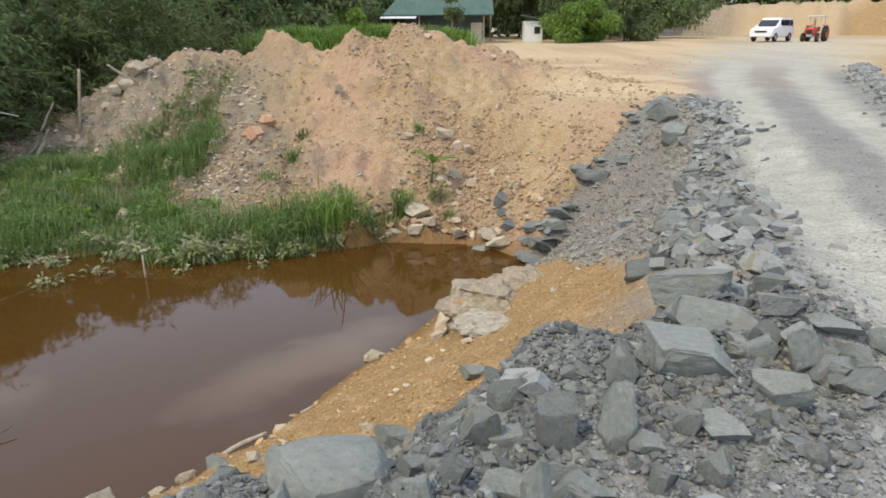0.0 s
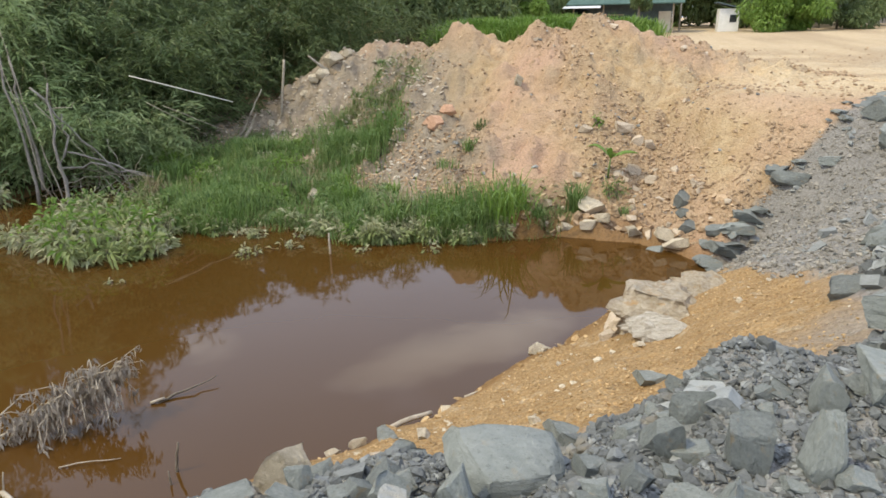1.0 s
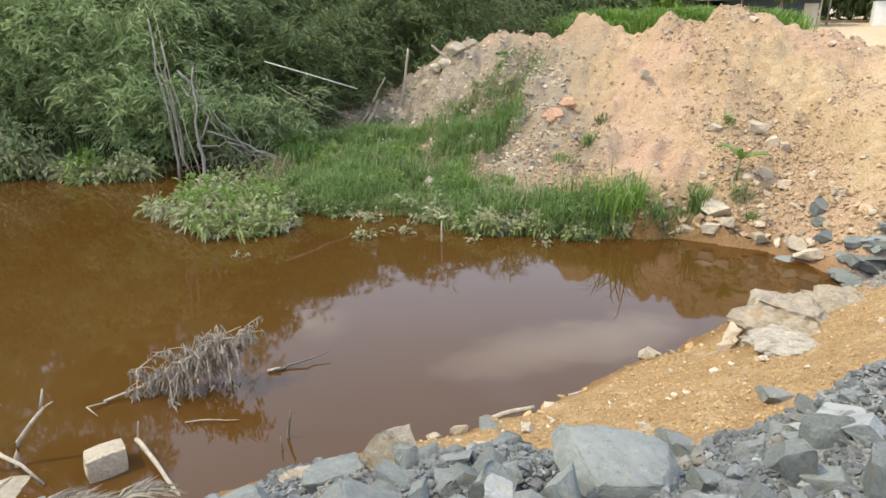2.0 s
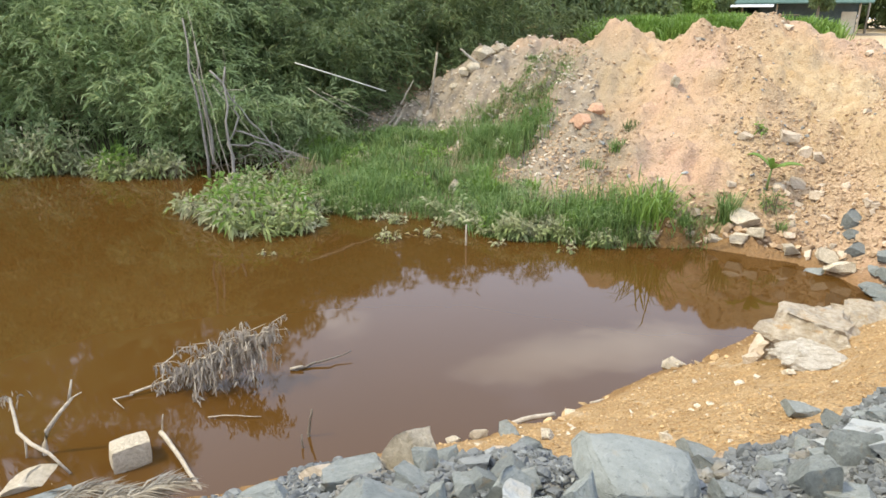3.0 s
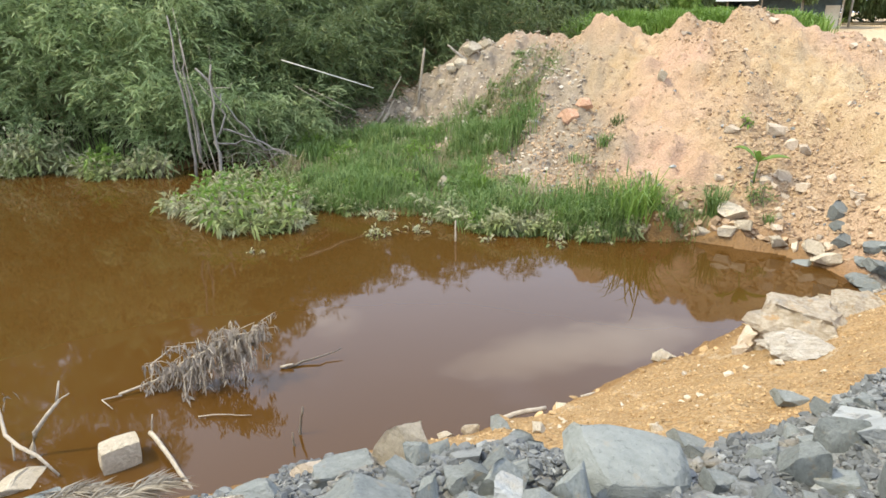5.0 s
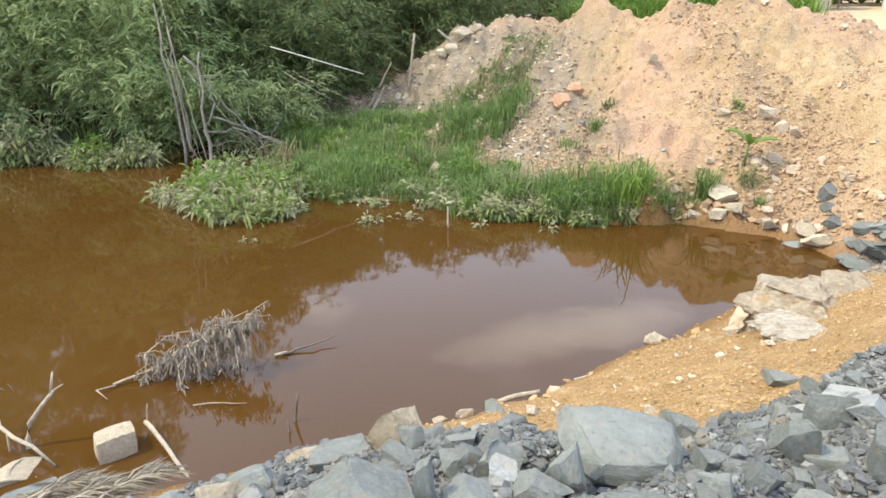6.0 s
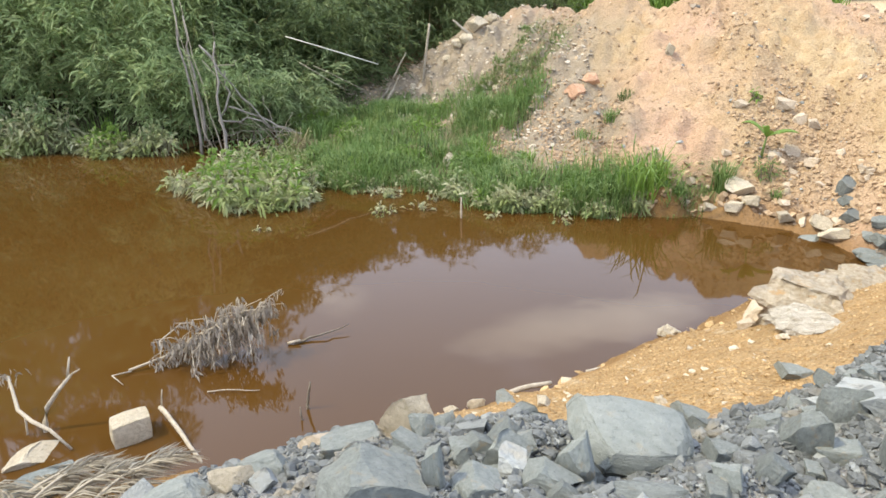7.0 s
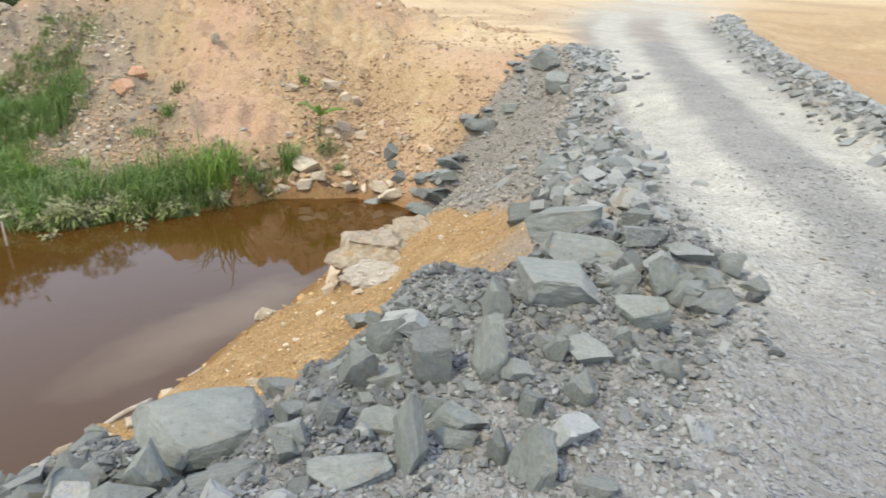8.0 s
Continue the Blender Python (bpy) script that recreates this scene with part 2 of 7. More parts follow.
def zones(x, y):
    """Soil kinds on the ground: grey rock fill, ochre subsoil, pale dust, grey-brown rubble, dark earth."""
    d, _ = to_line(x, y, SHORE, True)
    d = np.where(inside(x, y, SHORE), -d, d)
    dr, _ = to_line(x, y, ROAD)
    n = fbm(x, y, 1.1, 4, 51)
    n2 = fbm(x, y, 0.35, 3, 57)
    qx, qy = x + n * 0.5, y + fbm(x, y, 0.9, 4, 58) * 0.5
    dg, _ = to_line(qx, qy, FILL, True)
    grey = step(-0.12, 0.12, np.where(inside(qx, qy, FILL), dg, -dg))
    slope = flank(x + n * 0.3, y) * grey
    grey = grey * (1 - 0.2 * slope)
    bd = berm_line(y)
    grey = np.maximum(grey, step(bd + 0.75, bd + 0.4, dr + n * 0.7) * (x > 4.0 + (y - 5) * 0.44) * step(30, 20, y) * step(1, 4, y))
    pond_side = (y < 12.4) & (x < 3)
    ochre = np.where(pond_side, 1.0, 0.0) * (1 - grey)
    ochre = np.maximum(ochre, 0.5 * step(bd + 0.3, bd + 0.7, dr) * (x > 4.0 + (y - 5) * 0.44) * step(40, 30, y) * (1 - grey))
    wide = 1 + 0.035 * np.clip(y - 9, 0, 40)
    rut = np.maximum(np.exp(-np.abs((dr - 0.78 * wide) / ((0.43 + 0.3 * n) * wide)) ** 3), 0.6 * step(18, 30, y) * step(4.5, 2.0, dr))
    dust = np.clip(rut * 1.25, 0, 1) * step(1.8, 4.2, y + n * 1.5) * (0.72 + 0.45 * fbm(x, y, 0.7, 4, 21) + 0.25 * vnoise(x * 5, y * 5, 22))
    dc, _ = to_line(x, y, [(-13.5, 20), (-10, 21), (-7.6, 19), (-6.6, 17)])
    rubble = np.maximum(step(4.0, 1.7, dc + n * 2.8) * (y > 13), slope)
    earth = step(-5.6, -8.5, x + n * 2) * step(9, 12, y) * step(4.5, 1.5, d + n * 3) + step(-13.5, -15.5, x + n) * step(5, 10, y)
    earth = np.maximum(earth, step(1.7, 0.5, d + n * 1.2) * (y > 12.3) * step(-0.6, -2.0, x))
    track = step(2.9, 1.5, dr + n * 1.4) * step(1.5, 4.0, y)
    dust = np.maximum(dust, 0.2 * track * (0.4 + 0.9 * vnoise(x * 2.2, y * 2.2, 8)))
    grey = np.maximum(grey, 0.75 * track * step(48, 24, y))
    sand = step(15.5, 18.5, y + n * 2 + x * 0.15) * step(1.5, 4.0, x + n) * (1 - 0.8 * track * step(40, 24, y))
    return [np.clip(a, 0, 1) for a in (grey, ochre, dust, rubble, earth, sand, 0.8 * step(0.5, 0.05, d + n * 0.5), gravelly(x, y))]

# ---------------------------------------------------------------- materials


def material(name):
    m = bpy.data.materials.new(name)
    m.use_nodes = True
    nt = m.node_tree
    return m, nt, nt.nodes["Principled BSDF"]


def mixed(nt, fac, a, b):
    n = nt.nodes.new("ShaderNodeMixRGB")
    for key, value in (("Fac", fac), ("Color1", a), ("Color2", b)):
        if hasattr(value, "links"):
            nt.links.new(value, n.inputs[key])
        elif key == "Fac":
            n.inputs[key].default_value = value
        else:
            n.inputs[key].default_value = (*value, 1)
    return n.outputs["Color"]


def noisy(nt, scale, detail=5, rough=0.6, lo=0.35, hi=0.65, space="Object"):
    c = nt.nodes.new("ShaderNodeTexCoord")
    n = nt.nodes.new("ShaderNodeTexNoise")
    n.inputs["Scale"].default_value, n.inputs["Detail"].default_value, n.inputs["Roughness"].default_value = scale, detail, rough
    nt.links.new(c.outputs[space], n.inputs["Vector"])
    r = nt.nodes.new("ShaderNodeMapRange")
    r.inputs["From Min"].default_value, r.inputs["From Max"].default_value = lo, hi
    nt.links.new(n.outputs["Fac"], r.inputs["Value"])
    return r.outputs["Result"]


def speckle(nt, scale, size=0.35, space="Object"):
    """Pebble cells: a random tone a cell."""
    c = nt.nodes.new("ShaderNodeTexCoord")
    v = nt.nodes.new("ShaderNodeTexVoronoi")
    v.inputs["Scale"].default_value = scale
    nt.links.new(c.outputs[space], v.inputs["Vector"])
    s = nt.nodes.new("ShaderNodeSeparateColor")
    nt.links.new(v.outputs["Color"], s.inputs["Color"])
    return s.outputs["Red"], v.outputs["Distance"]


def relief(nt, bsdf, sources):
    """Chain of bumps: (height socket, strength, distance)."""
    prev = None
    for sock, strength, dist in sources:
        b = nt.nodes.new("ShaderNodeBump")
        b.inputs["Strength"].default_value, b.inputs["Distance"].default_value = strength, dist
        nt.links.new(sock, b.inputs["Height"])
        if prev:
            nt.links.new(prev, b.inputs["Normal"])
        prev = b.outputs["Normal"]
    nt.links.new(prev, bsdf.inputs["Normal"])


def island(nt):
    g = nt.nodes.new("ShaderNodeNewGeometry")
    return g.outputs["Random Per Island"]


def per_object(nt):
    return nt.nodes.new("ShaderNodeObjectInfo").outputs["Random"]


def simple(name, a, b, scale=6, rough=0.9, bump=0.3, dist=0.02, vary=None, spread=0.35, spec=0.2):
    """Two-tone surface with grain at two scales; vary: a random value a piece."""
    m, nt, p = material(name)
    big, small = noisy(nt, scale), noisy(nt, scale * 9, 4)
    col = mixed(nt, big, a, b)
    col = mixed(nt, small, col, mixed(nt, 0.5, col, tuple(min(1, c * 1.5) for c in b)))
    if vary:
        r = vary(nt)
        h = nt.nodes.new("ShaderNodeHueSaturation")
        mr = nt.nodes.new("ShaderNodeMapRange")
        mr.inputs["To Min"].default_value, mr.inputs["To Max"].default_value = 1 - spread, 1 + spread
        nt.links.new(r, mr.inputs["Value"])
        nt.links.new(mr.outputs["Result"], h.inputs["Value"])
        nt.links.new(col, h.inputs["Color"])
        col = h.outputs["Color"]
    nt.links.new(col, p.inputs["Base Color"])
    p.inputs["Roughness"].default_value = rough
    p.inputs["Specular IOR Level"].default_value = spec
    if bump:
        relief(nt, p, [(big, bump, dist), (small, bump, dist * 0.3)])
    return m


def soil_material():
    m, nt, p = material("site_soil")

    def zone(name):
        a = nt.nodes.new("ShaderNodeAttribute")
        a.attribute_name = name
        return a.outputs["Fac"]
    big, mid, fine = noisy(nt, 0.5, 6), noisy(nt, 3.0, 6), noisy(nt, 26, 5)
    cell, dist = speckle(nt, 22)
    cell2, dist2 = speckle(nt, 60)
    tan = mixed(nt, big, (0.535, 0.385, 0.222), (0.61, 0.465, 0.295))
    tan = mixed(nt, mid, tan, (0.46, 0.31, 0.165))
    tan = mixed(nt, noisy(nt, 0.22, 3, 0.5, 0.42, 0.58), tan, (0.56, 0.365, 0.25))
    rub = mixed(nt, mid, (0.27, 0.215, 0.155), (0.42, 0.345, 0.255))
    # brown soil patches by noise, also painting the dark of crevices between clods
    tan = mixed(nt, noisy(nt, 5.5, 5, 0.65, 0.56, 0.70), tan, (0.36, 0.24, 0.14))
    tan = mixed(nt, zone("sand"), tan, mixed(nt, mid, (0.62, 0.45, 0.27), (0.70, 0.55, 0.36)))
    stony = mixed(nt, cell, (0.33, 0.215, 0.125), mixed(nt, cell2, (0.47, 0.33, 0.20), (0.60, 0.46, 0.31)))
    half = nt.nodes.new("ShaderNodeMath")
    half.operation = "MULTIPLY"
    half.inputs[1].default_value = 0.62
    nt.links.new(zone("gravelly"), half.inputs[0])
    tan = mixed(nt, half.outputs["Value"], tan, stony)
    col = mixed(nt, zone("rubble"), tan, rub)
    och = mixed(nt, mid, (0.31, 0.165, 0.06), (0.42, 0.25, 0.11))
    och = mixed(nt, noisy(nt, 1.7, 5, 0.65, 0.5, 0.68), och, (0.34, 0.19, 0.075))
    och = mixed(nt, noisy(nt, 2.6, 6, 0.7, 0.57, 0.72), och, (0.58, 0.46, 0.31))
    och = mixed(nt, cell2, och, mixed(nt, 0.45, och, (0.6, 0.45, 0.25)))
    col = mixed(nt, zone("ochre"), col, och)
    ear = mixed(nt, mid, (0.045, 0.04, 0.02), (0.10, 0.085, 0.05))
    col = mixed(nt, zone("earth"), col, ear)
    col = mixed(nt, zone("damp"), col, (0.25, 0.13, 0.045))
    gry = mixed(nt, mid, (0.19, 0.19, 0.18), (0.255, 0.25, 0.236))
    gry = mixed(nt, cell, gry, mixed(nt, 0.5, gry, (0.36, 0.36, 0.36)))
    gry = mixed(nt, big, gry, mixed(nt, 0.3, gry, (0.30, 0.295, 0.265)))
    col = mixed(nt, zone("grey"), col, gry)
    dus = mixed(nt, mid, (0.50, 0.48, 0.41), (0.60, 0.58, 0.50))
    col = mixed(nt, zone("dust"), col, dus)
    col = mixed(nt, fine, col, mixed(nt, 0.35, col, (0.12, 0.09, 0.06)))
    nt.links.new(col, p.inputs["Base Color"])
    p.inputs["Roughness"].default_value = 0.95
    p.inputs["Specular IOR Level"].default_value = 0.15
    relief(nt, p, [(mid, 0.5, 0.07), (dist, 0.7, 0.03), (dist2, 0.6, 0.012), (fine, 0.6, 0.012)])
    return m


def water_material():
    m, nt, p = material("turbid_water")
    col = mixed(nt, noisy(nt, 0.12, 3), (0.066, 0.030, 0.0065), (0.080, 0.037, 0.009))
    nt.links.new(col, p.inputs["Base Color"])
    p.inputs["Roughness"].default_value = 0.035
    p.inputs["IOR"].default_value = 1.38
    relief(nt, p, [(noisy(nt, 1.2, 2, 0.5, 0.2, 0.8), 0.03, 0.05)])
    return m


def leaf_material(name, a, b, c, gloss=0.45, through=0.35):
    """Leaves: tone differs leaf by leaf; some light passes through."""
    m, nt, p = material(name)
    r = island(nt)
    col = mixed(nt, r, a, b)
    big = noisy(nt, 0.9, 3, 0.5, 0.4, 0.62)
    col = mixed(nt, big, col, c)
    nt.links.new(col, p.inputs["Base Color"])
    p.inputs["Roughness"].default_value = gloss
    p.inputs["Specular IOR Level"].default_value = 0.3
    tr = nt.nodes.new("ShaderNodeBsdfTranslucent")
    nt.links.new(col, tr.inputs["Color"])
    mx = nt.nodes.new("ShaderNodeMixShader")
    mx.inputs["Fac"].default_value = through
    out = nt.nodes["Material Output"]
    nt.links.new(p.outputs["BSDF"], mx.inputs[1])
    nt.links.new(tr.outputs["BSDF"], mx.inputs[2])
    nt.links.new(mx.outputs["Shader"], out.inputs["Surface"])
    return m


SOIL = soil_material()
WATER = water_material()
def rock_material(name, dark, light, vary, spread, dust=0.5):
    """Split hard rock: mottled faces, pale scratches, rusty stains and road dust caught on faces that look up."""
    m, nt, p = material(name)
    big, mid, fine = noisy(nt, 1.6, 5), noisy(nt, 7, 6), noisy(nt, 45, 4)
    col = mixed(nt, mid, mixed(nt, 0.45, dark, light), light)
    col = mixed(nt, noisy(nt, 3.1, 6, 0.7, 0.56, 0.72), col, tuple(c * 1.2 for c in light))
    col = mixed(nt, noisy(nt, 2.2, 5, 0.6, 0.58, 0.75), col, (0.30, 0.24, 0.16))
    g = nt.nodes.new("ShaderNodeNewGeometry")
    sp = nt.nodes.new("ShaderNodeSeparateXYZ")
    nt.links.new(g.outputs["Normal"], sp.inputs["Vector"])
    r = nt.nodes.new("ShaderNodeMapRange")
    r.inputs["From Min"].default_value, r.inputs["From Max"].default_value, r.inputs["To Max"].default_value = 0.35, 1.0, dust
    nt.links.new(sp.outputs["Z"], r.inputs["Value"])
    mul = nt.nodes.new("ShaderNodeMath")
    mul.operation = "MULTIPLY"
    nt.links.new(r.outputs["Result"], mul.inputs[0])
    nt.links.new(big, mul.inputs[1])
    col = mixed(nt, mul.outputs["Value"], col, (0.33, 0.33, 0.295))
    col = mixed(nt, noisy(nt, 19, 5, 0.75, 0.64, 0.76), col, (0.29, 0.298, 0.278))
    col = mixed(nt, noisy(nt, 12, 6, 0.75, 0.57, 0.72), col, tuple(c * 0.55 for c in dark))
    h = nt.nodes.new("ShaderNodeHueSaturation")
    mr = nt.nodes.new("ShaderNodeMapRange")
    mr.inputs["To Min"].default_value, mr.inputs["To Max"].default_value = 1 - spread, 1 + spread
    nt.links.new(vary(nt), mr.inputs["Value"])
    nt.links.new(mr.outputs["Result"], h.inputs["Value"])
    nt.links.new(col, h.inputs["Color"])
    nt.links.new(h.outputs["Color"], p.inputs["Base Color"])
    p.inputs["Roughness"].default_value = 0.85
    p.inputs["Specular IOR Level"].default_value = 0.25
    relief(nt, p, [(big, 0.25, 0.04), (mid, 0.22, 0.02), (fine, 0.5, 0.012)])
    return m


GREY_ROCK = rock_material("blue_grey_rock", (0.138, 0.15, 0.138), (0.236, 0.252, 0.234), per_object, 0.25, 0.35)
PALE_ROCK = rock_material("pale_grey_rock", (0.18, 0.193, 0.175), (0.268, 0.284, 0.26), per_object, 0.08, 0.4)
GREY_BITS = rock_material("crushed_grey_rock", (0.18, 0.187, 0.178), (0.28, 0.289, 0.276), island, 0.26, 0.3)
CRUMB = rock_material("dark_crumbled_rock", (0.095, 0.10, 0.096), (0.17, 0.176, 0.169), island, 0.3, 0.08)
CREAM_ROCK = simple("cream_weathered_rock", (0.44, 0.36, 0.245), (0.63, 0.54, 0.41), 5, 0.9, 0.6, 0.05, per_object, 0.2)
TAN_BITS = simple("tan_soil_clods", (0.25, 0.165, 0.10), (0.39, 0.28, 0.18), 6, 0.95, 0.3, 0.02, island, 0.3)
OCHRE_BITS = simple("ochre_gravel", (0.28, 0.16, 0.065), (0.43, 0.30, 0.16), 8, 0.95, 0.3, 0.02, island, 0.3)
DEAD_WOOD = simple("bleached_dead_wood", (0.24, 0.20, 0.15), (0.42, 0.36, 0.28), 14, 0.85, 0.3, 0.01)
GREY_WOOD = simple("grey_dead_bark", (0.15, 0.13, 0.11), (0.29, 0.26, 0.22), 10, 0.9, 0.4, 0.015)
DEAD_LEAF = leaf_material("dry_grey_leaves", (0.24, 0.205, 0.165), (0.44, 0.39, 0.33), (0.32, 0.27, 0.21), 0.7, 0.15)
PALE_FROND = leaf_material("bleached_frond", (0.24, 0.20, 0.15), (0.44, 0.39, 0.30), (0.30, 0.25, 0.18), 0.7, 0.15)
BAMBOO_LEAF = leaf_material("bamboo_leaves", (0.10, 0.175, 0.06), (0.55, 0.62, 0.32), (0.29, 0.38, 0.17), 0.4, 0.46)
# BAMBOO_LEAF again with shade put into its colour; doubles as a duller shrub green
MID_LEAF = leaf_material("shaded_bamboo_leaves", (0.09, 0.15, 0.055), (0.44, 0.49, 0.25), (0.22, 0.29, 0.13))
DRY_GRASS = leaf_material("dry_straw_grass", (0.26, 0.22, 0.12), (0.42, 0.37, 0.23), (0.30, 0.25, 0.14), 0.7, 0.2)
DARK_LEAF = leaf_material("dark_forest_leaves", (0.06, 0.10, 0.035), (0.20, 0.25, 0.10), (0.115, 0.16, 0.06))
GRASS_LEAF = leaf_material("lush_grass", (0.06, 0.13, 0.034), (0.32, 0.41, 0.155), (0.15, 0.24, 0.07))
BRIGHT_LEAF = leaf_material("bright_leaves", (0.10, 0.20, 0.03), (0.25, 0.36, 0.09), (0.16, 0.26, 0.05))
DUSTY_LEAF = leaf_material("mud_dusted_leaves", (0.28, 0.29, 0.16), (0.60, 0.57, 0.38), (0.26, 0.31, 0.12), 0.7)
CULM = simple("bamboo_culm", (0.16, 0.14, 0.06), (0.30, 0.25, 0.13), 9, 0.6, 0.1, 0.01)
BARK = simple("grey_brown_bark", (0.10, 0.08, 0.06), (0.19, 0.16, 0.12), 8, 0.9, 0.5, 0.02)
PINK_ROCK = simple("pinkish_rock", (0.37, 0.20, 0.125), (0.47, 0.29, 0.195), 4, 0.9, 0.4, 0.03, per_object, 0.15)
WHITE_ROCK = simple("white_weathered_rock", (0.42, 0.36, 0.28), (0.62, 0.57, 0.49), 6, 0.9, 0.6, 0.05)

def ledge_material():
    """Weathered ledge: chalky, grey and rusty patches with dirt in the hollows."""
    m, nt, p = material("patchy_weathered_ledge")
    col = mixed(nt, noisy(nt, 9, 6, 0.65), (0.36, 0.28, 0.19), (0.55, 0.47, 0.36))
    col = mixed(nt, noisy(nt, 2.6, 5, 0.6, 0.56, 0.72), col, (0.36, 0.335, 0.29))
    col = mixed(nt, noisy(nt, 3.7, 5, 0.7, 0.58, 0.70), col, (0.48, 0.29, 0.13))
    col = mixed(nt, noisy(nt, 14, 5, 0.7, 0.60, 0.72), col, (0.22, 0.17, 0.12))
    nt.links.new(col, p.inputs["Base Color"])
    p.inputs["Roughness"].default_value = 0.92
    p.inputs["Specular IOR Level"].default_value = 0.15
    relief(nt, p, [(noisy(nt, 7, 6, 0.7), 0.6, 0.05), (noisy(nt, 40, 4), 0.6, 0.012)])
    return m


LEDGE_ROCK = ledge_material()
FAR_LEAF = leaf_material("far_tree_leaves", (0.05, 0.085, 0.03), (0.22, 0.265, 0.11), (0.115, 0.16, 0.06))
PALE_POLE = simple("pale_bamboo_pole", (0.42, 0.39, 0.31), (0.60, 0.57, 0.48), 10, 0.6, 0.1, 0.01)
BROWN_ROCK = simple("grey_brown_rock", (0.36, 0.28, 0.20), (0.50, 0.41, 0.31), 4, 0.9, 0.4, 0.03, per_object, 0.2)
CAR_PAINT = simple("white_car_paint", (0.74, 0.75, 0.76), (0.80, 0.80, 0.80), 3, 0.25, 0, 0, spec=0.6)
RED_PAINT = simple("red_tractor_paint", (0.45, 0.035, 0.025), (0.55, 0.06, 0.045), 5, 0.4, 0, 0, spec=0.5)
RUBBER = simple("black_rubber", (0.018, 0.018, 0.018), (0.04, 0.038, 0.035), 8, 0.85, 0.2, 0.005)
STEEL = simple("dull_grey_steel", (0.30, 0.30, 0.30), (0.42, 0.42, 0.42), 9, 0.5, 0.1, 0.004, spec=0.5)
GREEN_ROOF = simple("weathered_green_roof_sheet", (0.045, 0.09, 0.075), (0.085, 0.14, 0.12), 1.5, 0.6, 0.2, 0.02)
PALE_SHEET = simple("pale_metal_sheet", (0.55, 0.56, 0.57), (0.70, 0.70, 0.69), 2, 0.5, 0.1, 0.01)
TEAL_WALL = simple("dark_teal_boards", (0.05, 0.075, 0.08), (0.085, 0.11, 0.115), 3, 0.8, 0.3, 0.01)
BEIGE_DOOR = simple("beige_painted_door", (0.50, 0.44, 0.33), (0.60, 0.54, 0.43), 3, 0.7, 0.1, 0.01)
WHITE_WALL = simple("whitewashed_wall", (0.62, 0.62, 0.58), (0.74, 0.73, 0.69), 3, 0.9, 0.2, 0.01)
DARK_GLASS, _dn, _dp = material("dark_window_glass")
_dp.inputs["Base Color"].default_value = (0.02, 0.025, 0.03, 1)
_dp.inputs["Roughness"].default_value = 0.06
HEADLAMP, _hn, _hp = material("headlamp_glass")
_hp.inputs["Base Color"].default_value = (0.75, 0.77, 0.8, 1)
_hp.inputs["Roughness"].default_value = 0.1
BROWN_BITS = simple("grey_brown_grit", (0.17, 0.155, 0.13), (0.27, 0.245, 0.205), 6, 0.95, 0.3, 0.02, island, 0.35)
RUBBLE_BITS = simple("pale_mixed_rubble", (0.27, 0.22, 0.165), (0.45, 0.39, 0.31), 5, 0.95, 0.3, 0.02, island, 0.4)

# ---------------------------------------------------------------- ground and water


def mesh_from(name, verts, faces, mat, smooth=False):
    me = bpy.data.meshes.new(name)
    me.from_pydata(verts if isinstance(verts, list) else verts.tolist(), [], faces if isinstance(faces, list) else faces.tolist())
    me.materials.append(mat)
    if smooth:
        me.shade_smooth()
    me.update()
    return me


def spread(parts):
    out = []
    for a, b, s in parts:
        out.append(np.arange(a, b, s))
    return np.unique(np.round(np.concatenate(out), 4))


def build_ground():
    far = [30, 36, 44, 54, 66, 80, 100, 130, 170, 230, 320, 500, 900, 1800, 3500]
    xs = np.concatenate([[-a for a in reversed(far)], spread([(-29, -15, 0.5), (-15, 8, 0.085), (8, 29, 0.4)]), far])
    ys = np.concatenate([[-a for a in reversed(far)], spread([(-29, -3, 0.8), (-3, 1, 0.2), (1, 9, 0.07), (9, 23, 0.085), (23, 29, 0.3)]), far])
    gx, gy = np.meshgrid(xs, ys)
    z = ground_height(gx, gy)
    nx, ny = len(xs), len(ys)
    v = np.stack([gx.ravel(), gy.ravel(), z.ravel()], 1)
    i = np.arange(nx * ny).reshape(ny, nx)
    f = np.stack([i[:-1, :-1].ravel(), i[:-1, 1:].ravel(), i[1:, 1:].ravel(), i[1:, :-1].ravel()], 1)
    me = mesh_from("ground", v, f, SOIL, True)
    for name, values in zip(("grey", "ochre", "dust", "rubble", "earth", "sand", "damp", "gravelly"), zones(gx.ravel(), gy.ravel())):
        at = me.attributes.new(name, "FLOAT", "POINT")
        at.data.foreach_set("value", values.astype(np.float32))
    return tagged(new("ground", me), "tan and ochre excavated soil of a construction site with grey rock fill", "ground", kind="structure")


ground = build_ground()
wm = bpy.data.meshes.new("water")
wm.from_pydata([(x, y, 0.0) for x, y in SHORE_FAR[:1] + [(-45, 22), (6, 22), (6, 8), (2.5, 4.6), (-1.5, 3.5), (-6, 1.2)] + [(-40, -14)]], [], [tuple(range(8))])
wm.materials.append(WATER)
tagged(new("water", wm), "still reddish-brown muddy pond water mirroring the sky", "pond", kind="structure")

# ---------------------------------------------------------------- rocks
ICO = {}


def ico(level):
    if level not in ICO:
        b = bmesh.new()
        bmesh.ops.create_icosphere(b, subdivisions=level, radius=1)
        b.verts.ensure_lookup_table()
        ICO[level] = (np.array([v.co[:] for v in b.verts]), [[v.index for v in f.verts] for f in b.faces])
        b.free()
    return ICO[level]


def unit_rows(n):
    return n / np.linalg.norm(n)


